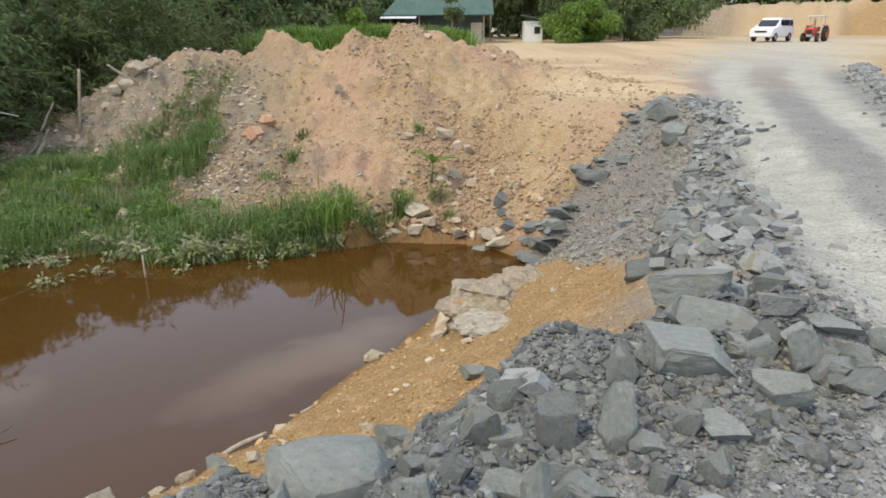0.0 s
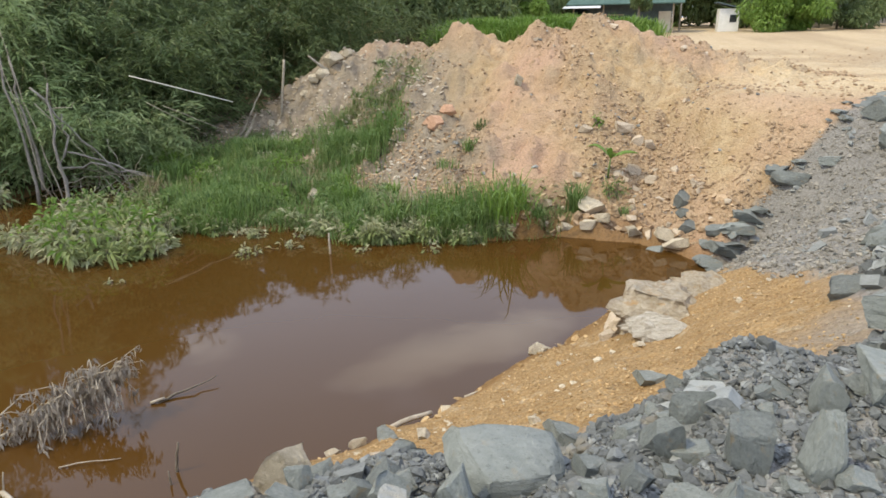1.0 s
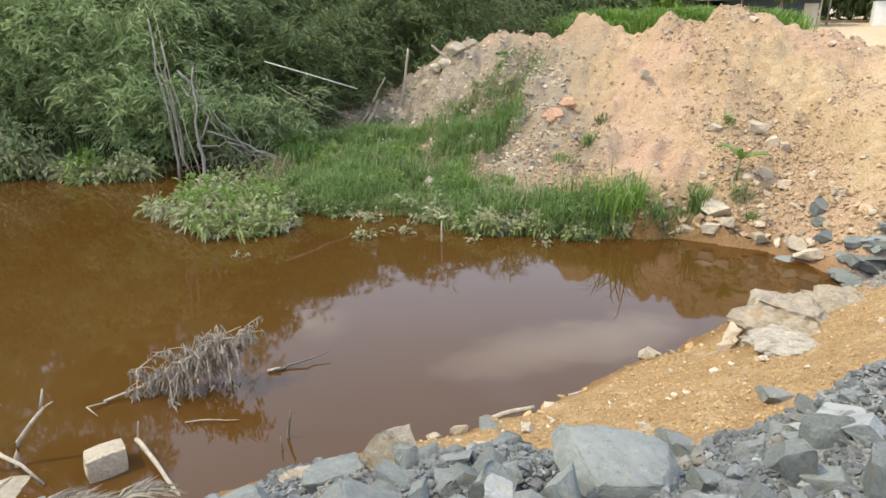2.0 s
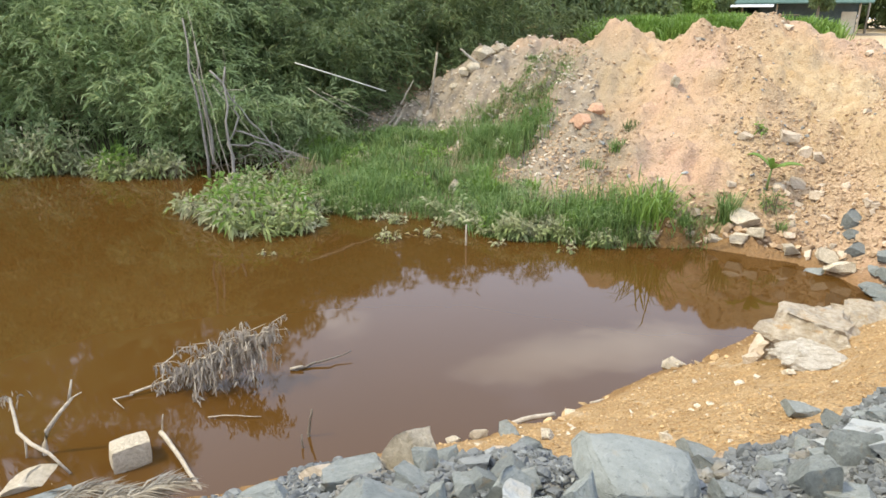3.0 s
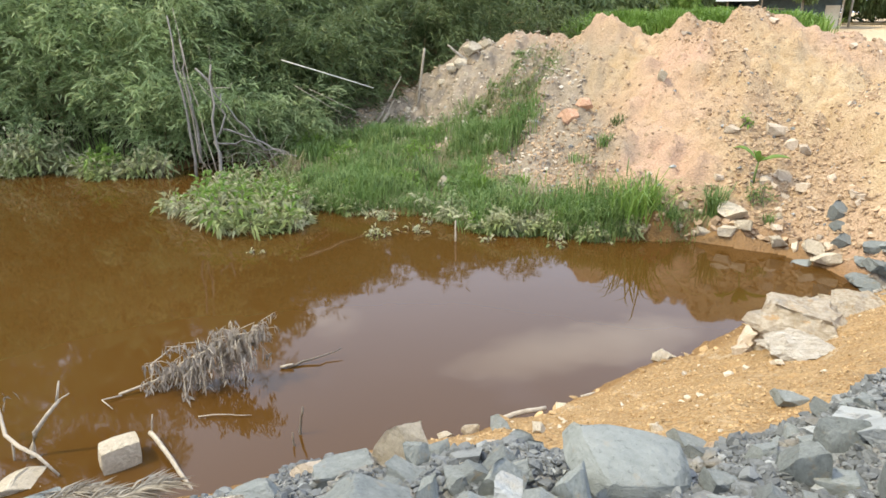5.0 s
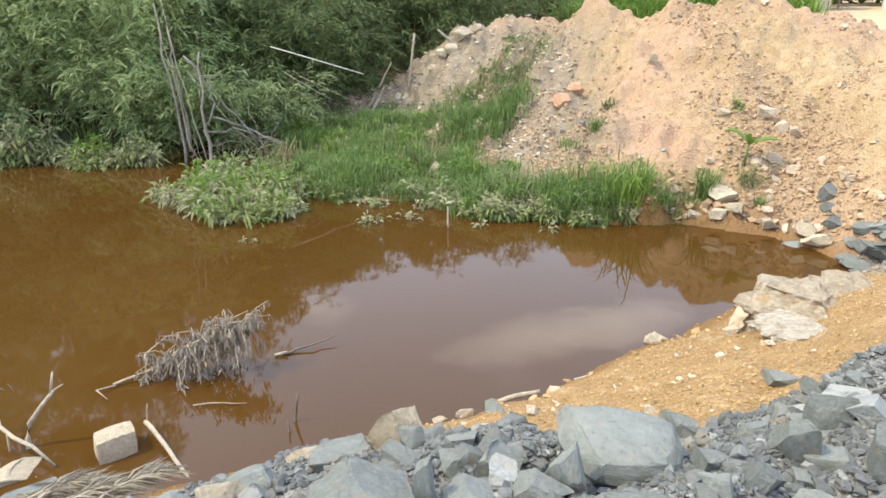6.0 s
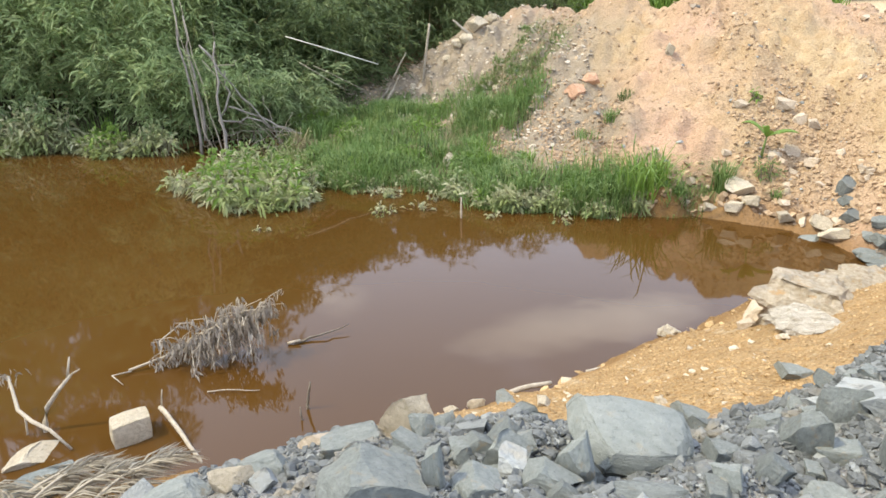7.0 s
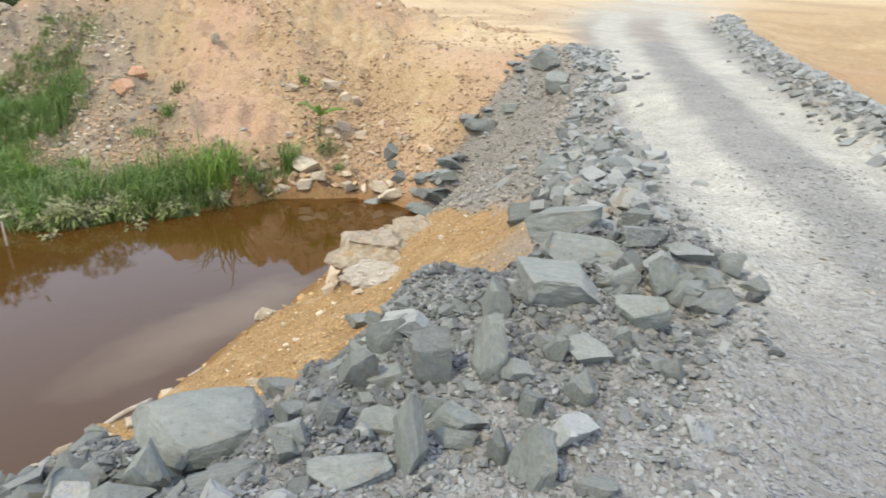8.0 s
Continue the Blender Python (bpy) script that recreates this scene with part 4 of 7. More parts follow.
rock(1.68, 13.23, (0.50, 0.31, 0.23), GREY_ROCK, 2, (5, 2), -18, 0.4, label="small wet grey rock at the water edge")
rock(1.63, 12.82, (0.56, 0.35, 0.26), GREY_ROCK, 3, (-3, 2), -17, 0.4, label="small wet grey rock at the water edge")
rock(1.32, 14.18, (0.38, 0.29, 0.26), GREY_ROCK, 4, (0, 7), -15, 0.4, label="small wet grey rock at the water edge")
rock(1.81, 13.35, (0.48, 0.34, 0.28), GREY_ROCK, 5, (6, -5), -9, 0.4, label="small wet grey rock at the water edge")
rock(-7.52, 15.03, (0.61, 0.51, 0.50), CREAM_ROCK, 8, (4, 4), 20, 0.4, label="whitish rock half buried in grass")
rock(-5.76, 13.84, (0.50, 0.41, 0.40), CREAM_ROCK, 9, (6, -1), 10, 0.4, label="whitish rock half buried in grass")
rock(-5.10, 18.05, (0.80, 0.56, 0.46), PINK_ROCK, 4, (1, -4), 12, 0.4, label="pinkish rock on the spoil heap")
rock(-4.77, 18.23, (0.58, 0.42, 0.37), PINK_ROCK, 6, (-1, 1), 3, 0.4, label="pinkish rock on the spoil heap")
rock(0.32, 16.75, (0.40, 0.39, 0.44), BROWN_ROCK, 12, (5, 7), -3, 0.4, label="grey-brown rock embedded in the spoil heap")
rock(-0.05, 16.92, (0.58, 0.44, 0.39), BROWN_ROCK, 13, (-3, -4), -12, 0.4, label="grey-brown rock embedded in the spoil heap")
rock(0.62, 16.59, (0.37, 0.29, 0.27), BROWN_ROCK, 14, (-2, 3), -4, 0.4, label="grey-brown rock embedded in the spoil heap")
rock(0.24, 16.03, (0.42, 0.31, 0.26), BROWN_ROCK, 15, (8, 4), 3, 0.4, label="grey-brown rock embedded in the spoil heap")
rock(0.70, 15.65, (0.36, 0.27, 0.23), BROWN_ROCK, 16, (-3, 5), -3, 0.4, label="grey-brown rock embedded in the spoil heap")
rock(-0.05, 15.68, (0.38, 0.29, 0.26), BROWN_ROCK, 17, (-6, 0), 1, 0.4, label="grey-brown rock embedded in the spoil heap")
rock(-0.92, 16.71, (0.43, 0.30, 0.25), BROWN_ROCK, 1, (1, -2), -8, 0.4, label="grey-brown rock embedded in the spoil heap")
rock(-9.97, 22.26, (0.90, 0.68, 0.61), CREAM_ROCK, 2, (-5, -8), 37, 0.25, label="cream rock on the crest of the spoil heap")
rock(-10.18, 21.86, (0.61, 0.49, 0.47), CREAM_ROCK, 3, (-2, -3), 14, 0.25, label="cream rock on the crest of the spoil heap")
rock(-9.44, 22.52, (0.52, 0.38, 0.33), CREAM_ROCK, 4, (4, 1), 17, 0.25, label="cream rock on the crest of the spoil heap")
rock(-10.60, 21.97, (0.48, 0.39, 0.38), CREAM_ROCK, 5, (-1, -2), 19, 0.25, label="cream rock on the crest of the spoil heap")
rock(-10.80, 21.68, (0.43, 0.32, 0.28), CREAM_ROCK, 6, (5, 6), 13, 0.25, label="cream rock on the crest of the spoil heap")
rock(-2.87, 18.57, (0.29, 0.30, 0.37), CREAM_ROCK, 7, (-2, -6), 8, 0.25, label="cream rock on the crest of the spoil heap")
rock(-11.93, 21.14, (0.33, 0.31, 0.33), CREAM_ROCK, 8, (1, -5), 42, 0.25, label="cream rock on the crest of the spoil heap")
rock(0.52, 7.87, (1.57, 1.63, 0.89), LEDGE_ROCK, 901, (-2, 4), -13, 0.33, name="rock_outcrop", label="rugged cream and grey rock ledge at the water edge")
rock(1.15, 8.55, (1.35, 1.0, 0.62), LEDGE_ROCK, 902, (-4, 6), -24, 0.72, name="rock_outcrop", label="low cream rock ledge half buried in ochre soil")
rock(0.05, 7.96, (0.36, 0.34, 0.51), BROWN_ROCK, 24, (-8, 10), 8, 0.3, label="dark-faced slab leaning on the rock ledge")
rock(-0.05, 7.74, (0.44, 0.28, 0.21), BROWN_ROCK, 27, (-4, 3), 13, 0.4, label="grey-brown rock flake below the ledge")
rock(0.42, 6.93, (0.97, 0.39, 0.38), WHITE_ROCK, 902, (10, -14), -11, 0.36, label="chalky white weathered rock on the ochre bank")
rock(-1.04, 8.68, (0.38, 0.29, 0.25), CREAM_ROCK, 8, (-3, 0), 4, 0.4, label="dark-faced cream rock at the water edge")

# ---------------------------------------------------------------- loose stones too many to count


def on_fill(x, y):
    d, _ = to_line(x, y, FILL, True)
    return np.where(inside(x, y, FILL), d, -d)


def near_road(x, y):
    return to_line(x, y, ROAD)[0]


def off_rut(x, y):
    return 1 - 0.95 * np.exp(-((near_road(x, y) - 0.8) / 0.5) ** 2)


def dens_rubble(x, y):
    f = on_fill(x, y)
    return step(0.0, 0.3, f) * (0.25 + 0.75 * step(2.2, 0.9, f)) * step(1.15, 1.75, near_road(x, y)) * (np.hypot(x + 0.55, y - 2.75) > 0.42) * (shore_out(x, y) > 0.1) * (1 - 0.97 * flank(x, y))


def dens_ochre(x, y):
    return (on_fill(x, y) < -0.1) * step(0.1, 0.7, shore_out(x, y)) * (0.35 + 0.65 * (fbm(x, y, 1.2, 3, 5) > -0.05))


def dens_heap(x, y):
    dc, _ = to_line(x, y, CREST)
    return (dc < 7.5) * (shore_out(x, y) > 0.15) * (on_fill(x, y) < 0) * (0.07 + 0.93 * gravelly(x, y)) * (0.35 + 0.65 * step(20.5, 15, y))


scatter("quarry_rubble", 900, within((-3.4, 0.8, 6, 16), lambda x, y: dens_rubble(x, y) * (0.1 + 0.9 * step(3.6, 5.0, y))), (0.06, 0.26, 2.4), GREY_BITS, 5, "broken blue-grey rubble covering the bank", "rubble", 2, 0.75)
scatter("crushed_stone", 9000, within((-3.6, 0.8, 5, 14), dens_rubble), (0.02, 0.08, 2.4), CRUMB, 6, "crushed grey stone chips between the rocks", "gravel")
scatter("road_gravel", 7000, within((-1.5, 0.7, 6.5, 12), lambda x, y: step(-0.1, 0.5, on_fill(x, y)) * (0.3 + 0.7 * step(0.5, 1.8, near_road(x, y))) * off_rut(x, y)), (0.01, 0.045, 2.6), GREY_BITS, 7, "fine grey gravel on the haul road", "gravel", flat=0.6)
scatter("berm_stone", 3200, within((5, 4, 16, 26), lambda x, y: np.exp(-((near_road(x, y) - berm_line(y) - 0.15) / 0.32) ** 2) * (x > 4.5 + (y - 5) * 0.42)), (0.05, 0.24, 2.0), GREY_BITS, 8, "grey stones along the far edge of the haul road", "rubble")
scatter("ochre_gravel", 8000, within((-4.5, 3, 3, 13), dens_ochre), (0.01, 0.04, 3.0), OCHRE_BITS, 9, "ochre gravel and small stones on the pond bank", "gravel")
scatter("pale_pebble", 120, within((-4.5, 3, 3, 13), dens_ochre), (0.02, 0.13, 3.4), CREAM_ROCK, 10, "pale pebbles in the ochre bank", "gravel")
scatter("heap_clod", 24000, within((-14, 12.5, 6, 23.5), dens_heap), (0.015, 0.13, 3.2), TAN_BITS, 11, "tan soil clods and stones on the spoil heap", "soil clods", flat=0.95, sink=0.42)
scatter("heap_stone", 260, within((-2.5, 13.5, 2.5, 16), lambda x, y: (shore_out(x, y) > 0.05) * step(2.2, 0.3, shore_out(x, y))), (0.08, 0.24, 1.8), TAN_BITS, 12, "rounded tan stones at the foot of the heap", "stones", 2)
scatter("heap_grey_stone", 240, within((-11, 14, 3, 22), lambda x, y: dens_heap(x, y) * 0.8), (0.05, 0.17, 2.5), GREY_BITS, 14, "scattered grey stones on the spoil heap", "stones")
scatter("plateau_stone", 300, within((-2, 16, 14, 34), lambda x, y: (to_line(x, y, CREST)[0] > 2) * step(2.5, 4.0, near_road(x, y))), (0.04, 0.15, 3), TAN_BITS, 15, "tan stones on the levelled ground", "stones")

TOE_EDGE = [(1.75, 12.6), (2.5, 13.5), (3.3, 14.1), (4.3, 14.8), (5.5, 16.1)]
single_rocks(64, within((1, 4.6, 7, 17), lambda x, y: np.exp(-(to_line(x - 0.3, y, TOP_EDGE)[0] / 0.42) ** 2) * (1 - flank(x - 0.1, y))), (0.11, 0.36, 1.8), GREY_ROCK, 16, "broken grey rock at the edge of the causeway", "rocks along the causeway", 0.72)
scatter("edge_rubble", 230, within((1, 4.5, 7, 17), lambda x, y: np.exp(-(to_line(x - 0.3, y, TOP_EDGE)[0] / 0.45) ** 2) * (1 - flank(x - 0.1, y))), (0.08, 0.24, 1.9), GREY_BITS, 16, "broken grey stones lining the edge of the causeway", "rubble", 2, 0.7)
single_rocks(56, within((-1.6, 1.5, 2.0, 4.0), lambda x, y: step(0.05, 0.25, on_fill(x, y)) * step(1.9, 1.2, on_fill(x, y)) * (np.hypot(x + 0.48, y - 2.38) > 0.5)), (0.1, 0.26, 1.6), GREY_ROCK, 29, "angular blue-grey rock half sunk in crumbled rubble", "quarried rocks on the bank", 0.8)
single_rocks(38, within((1, 12, 7, 17), lambda x, y: np.exp(-(to_line(x, y, TOE_EDGE)[0] / 0.2) ** 2)), (0.16, 0.6, 1.3), GREY_ROCK, 17, "dark grey rock plate along the foot of the causeway", "rock plates at the gully", 0.38)
single_rocks(44, within((-3, 13.6, 2.2, 17), lambda x, y: (shore_out(x, y) > 0.1) * step(2.6, 0.6, shore_out(x, y)) * step(-2.6, -0.8, x)), (0.1, 0.3, 1.8), BROWN_ROCK, 21, "tan stone lying at the foot of the spoil heap", "stones at the foot of the heap", 0.8)
single_rocks(34, within((-12, 17, -6.5, 22.8), lambda x, y: step(2.6, 1.2, to_line(x, y, [(-12.5, 20.6), (-10, 21.8), (-8.3, 20.4), (-6.4, 19)])[0])), (0.12, 0.36, 2.0), CREAM_ROCK, 22, "pale stone in the rubble side of the heap", "stones in the heap", 0.75)
single_rocks(30, within((-6, 15, 4, 21), lambda x, y: gravelly(x, y) * (to_line(x, y, CREST)[0] < 5)), (0.1, 0.3, 2.2), BROWN_ROCK, 23, "grey-brown stone half buried in the spoil heap", "stones in the heap", 0.8)
scatter("flank_grit", 5200, within((1.2, 6.3, 5.8, 16), lambda x, y: (on_fill(x, y) > -0.1) * flank(x, y)), (0.02, 0.1, 3.0), BROWN_BITS, 18, "grey-brown grit on the causeway slope", "gravel")
scatter("heap_rubble", 2300, within((-14, 16, -5, 23.5), lambda x, y: step(3.0, 1.4, to_line(x, y, [(-13, 20.3), (-10, 21.5), (-8.3, 20), (-5.8, 18.5), (-5.4, 17)])[0]) * (shore_out(x, y) > 0.3)), (0.04, 0.2, 2.6), RUBBLE_BITS, 19, "mixed pale stones and rubble on the side of the heap", "rubble", sink=0.42)
scatter("pile_grit", 15000, within((-1.9, 1.2, 2.0, 4.4), lambda x, y: step(0.0, 0.2, on_fill(x, y)) * step(1.8, 1.0, on_fill(x, y))), (0.01, 0.06, 2.6), CRUMB, 20, "fine grey grit packed between the tipped rocks", "gravel")
scatter("near_gravel", 17000, within((-1.0, 0.7, 5.0, 5.5), lambda x, y: step(0.2, 0.8, on_fill(x, y)) * (0.35 + 0.65 * step(0.6, 2.0, near_road(x, y))) * off_rut(x, y) * np.clip(1.6 - 0.2 * y, 0.2, 1)), (0.008, 0.045, 2.4), GREY_BITS, 26, "fine crushed grey gravel on the road shoulder", "gravel", flat=0.65)
scatter("shore_stone", 150, within((-5, 3.5, 2.5, 13), lambda x, y: np.exp(-((shore_out(x, y) - 0.15) / 0.3) ** 2) * (on_fill(x, y) < 0)), (0.02, 0.16, 3.2), OCHRE_BITS, 27, "small ochre stones along the edge of the pond", "stones", 2)
scatter("pile_rubble", 800, within((-1.9, 1.2, 2.4, 4.6), lambda x, y: step(-0.05, 0.15, on_fill(x, y)) * step(2.0, 0.9, on_fill(x, y)) * (0.3 + 0.7 * step(-0.1, 0.15, fbm(x, y, 0.6, 3, 97)))), (0.03, 0.12, 2.4), CRUMB, 28, "broken grey fragments packed between the tipped rocks", "rubble", 2, 0.8)

# ---------------------------------------------------------------- plants


def unit(v):
    return v / np.maximum(np.linalg.norm(v, axis=-1, keepdims=True), 1e-9)


def leaves(base, way, length, width, rng, fold=0.25, bend=0.35):
    """Pointed leaves from base along way: two folded blades each, drooping to the tip. Returns verts, faces."""
    n = len(base)
    length, width = np.broadcast_to(length, n)[:, None], np.broadcast_to(width, n)[:, None]
    way = unit(way)
    side = unit(np.cross(way, unit(rng.normal(size=(n, 3)) + np.array([0, 0, 0.6]))))
    up = np.cross(side, way)
    down = np.array([0, 0, -1.0])
    mid = base + way * length * 0.45
    tip = base + way * length + down * length * bend
    v = np.stack([base, mid + side * width * 0.5 + up * width * fold, tip, mid - side * width * 0.5 + up * width * fold, mid], 1).reshape(-1, 3)
    k = np.arange(n)[:, None] * 5
    f = np.concatenate([k + np.array([[0, 1, 4]]), k + np.array([[1, 2, 4]]), k + np.array([[0, 4, 3]]), k + np.array([[4, 2, 3]])])
    return v, f


def tube(points, radii, sides=5):
    """A tapered tube through points. Returns verts, faces."""
    p = np.asarray(points, float)
    r = np.broadcast_to(radii, len(p))
    t = unit(np.gradient(p, axis=0))
    ref = np.where(np.abs(t[:, 2:3]) > 0.9, np.array([[1.0, 0, 0]]), np.array([[0, 0, 1.0]]))
    a = unit(np.cross(t, ref))
    b = np.cross(t, a)
    ang = np.arange(sides) / sides * 2 * np.pi
    v = (p[:, None] + r[:, None, None] * (np.cos(ang)[None, :, None] * a[:, None] + np.sin(ang)[None, :, None] * b[:, None])).reshape(-1, 3)
    f = []
    for i in range(len(p) - 1):
        for j in range(sides):
            k = (j + 1) % sides
            f.append((i * sides + j, i * sides + k, (i + 1) * sides + k, (i + 1) * sides + j))
    f.append(tuple(range(sides))[::-1])
    f.append(tuple((len(p) - 1) * sides + j for j in range(sides)))
    return v, f


def joined(name, pieces, mat, smooth=False):
    vs, fs, base = [], [], 0
    for v, f in pieces:
        vs.append(v)
        fs.extend([tuple(int(i) + base for i in q) for q in f] if not isinstance(f, np.ndarray) else (f + base).tolist())
        base += len(v)
    return mesh_from(name, np.concatenate(vs), fs, mat, smooth)


def thing(name, x, y, z, label, category, group="", kind=""):
    ob = new(name)
    ob.location = (x, y, z)
    ob.empty_display_size = 0.2
    return tagged(ob, label, category, group, kind)


def part(name, me, parent, label=""):
    ob = new(name, me)
    ob.parent = parent
    if label:
        ob["label"] = label
    return ob


def gz(x, y):
    return float(ground_height(np.array([float(x)]), np.array([float(y)]))[0])


def bamboo(x, y, height, reach, culms, seed, leafmat=None, density=1.0, lean=(0, 0)):
    """A thicket of arching culms hung with sprays of narrow leaves."""
    rng = np.random.default_rng(seed)
    top = thing("bamboo_thicket", x, y, gz(x, y) - 0.05, "dense green bamboo thicket arching over the pond bank", "bamboo", "bamboo along the pond")
    tubes, lb, lw = [], [], []
    for _ in range(culms):
        a = rng.uniform(0, 2 * np.pi)
        out = np.array([np.cos(a), np.sin(a)]) * rng.uniform(0.2, 1.0) * reach + np.array(lean) * rng.uniform(0.3, 1.2)
        start = np.append(rng.normal(size=2) * reach * 0.16, 0)
        h = height * rng.uniform(0.55, 1.05)
        s = np.linspace(0, 1, 12)
        droop = rng.uniform(0.1, 0.5)
        pts = np.stack([start[0] + out[0] * s ** 1.8, start[1] + out[1] * s ** 1.8, h * (s - droop * s ** 3.2)], 1)
        tubes.append(tube(pts, np.linspace(0.04, 0.006, 12), 5))
        m = int(34 * density * h / 6)
        t = rng.uniform(0.12, 1.0, m) ** 0.8
        q = np.stack([np.interp(t, s, pts[:, i]) for i in range(3)], 1)
        tw = unit(rng.normal(size=(m, 3)) * np.array([1, 1, 0.35]) + np.append(out, 0) / (reach + 1e-6) * 0.4)
        tl = rng.uniform(0.35, 1.0, m)[:, None]
        for j in range(11):
            u = (j + 1) / 11
            lb.append(q + tw * tl * u + np.array([0, 0, -0.35]) * tl * u * u + rng.normal(size=(m, 3)) * 0.04)
            lw.append(unit(tw * 0.7 + rng.normal(size=(m, 3)) * 0.6 + np.array([0, 0, -0.28])))
    # drooping sprays down to the ground on all sides
    m = int(85 * height * reach * density)
    a, hh = rng.uniform(0, 2 * np.pi, m), rng.uniform(0.02, 0.95, m)
    rr = reach * (0.75 + 0.35 * np.sin(hh * 2.6)) * rng.uniform(0.55, 1.08, m) * (0.8 + 0.4 * vnoise(a * 2.0, hh * 5, seed))
    keep = vnoise(a * 3.2 + seed, hh * height * 1.1, seed + 5) + 0.25 * rng.random(m) > 0.6
    a, hh, rr = a[keep], hh[keep], rr[keep] * (0.85 + 0.3 * vnoise(a[keep] * 3.2 + seed, hh[keep] * height * 1.1, seed + 5))
    m = len(a)
    q = np.stack([np.cos(a) * rr + lean[0] * hh, np.sin(a) * rr + lean[1] * hh, hh * height * 0.8 + 0.25], 1)
    tw = unit(np.stack([np.cos(a), np.sin(a), np.full(m, -0.1)], 1) + rng.normal(size=(m, 3)) * 0.45)
    tl = rng.uniform(0.3, 0.9, m)[:, None]
    for j in range(13):
        u = (j + 1) / 13
        lb.append(q + tw * tl * u + np.array([0, 0, -0.3]) * tl * u * u + rng.normal(size=(m, 3)) * 0.05)
        lw.append(unit(tw * 0.9 + rng.normal(size=(m, 3)) * np.array([0.9, 0.9, 0.4]) + np.array([0, 0, -0.12])))
    lb, lw = np.concatenate(lb), np.concatenate(lw)
    lb[:, 2] = np.maximum(lb[:, 2], 0.12)
    n = len(lb)
    for t in tubes:
        part("culm", joined("culm", [t], CULM, True), top)
    v, f = leaves(lb, lw, rng.uniform(0.18, 0.4, n), rng.uniform(0.035, 0.07, n), rng, 0.25, 0.16)
    part("crown", mesh_from("crown", v, f, leafmat or BAMBOO_LEAF), top)
    return top


def tree(x, y, height, spread_r, seed, leafmat=None, count=9000, leaf=0.3, label="dark green broadleaf tree behind the site", low=0.25, group="trees behind the site"):
    """Tapered trunk, limbs, and a crown of many leaves in uneven clumps."""
    rng = np.random.default_rng(seed)
    top = thing("tree", x, y, gz(x, y) - 0.1, label, "tree", group)
    s = np.linspace(0, 1, 8)
    bend = rng.normal(size=2) * 0.05 * height
    trunk = np.stack([bend[0] * s ** 2, bend[1] * s ** 2, s * height * 0.85], 1)
    wood = [tube(trunk, np.linspace(0.022, 0.004, 8) * height, 7)]
    hubs = []
    for k in range(16):
        t = rng.uniform(low, 0.95)
        o = np.array([np.interp(t, s, trunk[:, i]) for i in range(3)])
        a = rng.uniform(0, 2 * np.pi)
        r = spread_r * (1.15 - 0.75 * t) * rng.uniform(0.5, 1.0)
        e = o + np.array([np.cos(a) * r, np.sin(a) * r, rng.uniform(0.05, 0.35) * r])
        mid = (o + e) / 2 + np.array([0, 0, 0.1 * r])
        wood.append(tube([o, mid, e], [0.008 * height, 0.005 * height, 0.002 * height], 5))
        hubs += [(e, r * 0.42), (mid, r * 0.3)]
    part("trunk", joined("trunk", wood, BARK, True), top)
    pick = rng.integers(len(hubs), size=count)
    c = np.array([h[0] for h in hubs])[pick]
    r = np.array([h[1] for h in hubs])[pick]
    d = unit(rng.normal(size=(count, 3)))
    b = c + d * (r * rng.uniform(0.35, 1.0, count) ** 0.5)[:, None] * np.array([1, 1, 0.8])
    v, f = leaves(b, d * 0.6 + rng.normal(size=(count, 3)) * 0.5 + np.array([0, 0, -0.35]), rng.uniform(0.6, 1.2, count) * leaf, rng.uniform(0.3, 0.55, count) * leaf, rng)
    part("crown", mesh_from("crown", v, f, leafmat or DARK_LEAF), top)
    return top


def blades(base, height, width, rng, lean=0.5):
    """Grass blades: three-step curved strips."""
    n = len(base)
    a = rng.uniform(0, 2 * np.pi, n)
    way = np.stack([np.cos(a), np.sin(a), np.zeros(n)], 1)
    side = np.stack([-np.sin(a), np.cos(a), np.zeros(n)], 1)
    h, w = np.broadcast_to(height, n)[:, None], np.broadcast_to(width, n)[:, None]
    l = (rng.uniform(0.1, 1.0, n) * lean)[:, None] * h
    up = np.array([0, 0, 1.0])
    p1, p2 = base + up * h * 0.5 + way * l * 0.25, base + up * h * (0.85) + way * l * 0.65
    tip = base + up * h * (1.0 - 0.25 * (l / np.maximum(h, 1e-6))) + way * l * 1.2
    v = np.stack([base - side * w * 0.5, base + side * w * 0.5, p1 - side * w * 0.5, p1 + side * w * 0.5, p2 - side * w * 0.35, p2 + side * w * 0.35, tip], 1).reshape(-1, 3)
    k = np.arange(n)[:, None] * 7
    quads = np.concatenate([k + np.array([[0, 1, 3]]), k + np.array([[0, 3, 2]]), k + np.array([[2, 3, 5]]), k + np.array([[2, 5, 4]]), k + np.array([[4, 5, 6]])])
    return v, quads


def grass(name, n, pick, heights, width, mat, seed, label, clump=0.16, per=9, lean=0.7, shorten=None):
    rng = np.random.default_rng(seed)
    x, y = pick(rng, n // per)
    x = np.repeat(x, per) + rng.normal(size=len(x) * per) * clump
    y = np.repeat(y, per) + rng.normal(size=len(y) * per) * clump
    z = np.maximum(ground_height(x, y), -0.15) - 0.03
    tall = heights[0] + (heights[1] - heights[0]) * np.clip(vnoise(x * 1.1, y * 1.1, seed) * 0.7 + rng.random(len(x)) * 0.45, 0, 1)
    if shorten:
        tall = tall * shorten(x, y)
    v, f = blades(np.stack([x, y, z], 1), tall, rng.uniform(0.6, 1.3, len(x)) * width, rng, lean)
    return tagged(new(name, mesh_from(name, v, f, mat)), label, "grass", kind="stuff")


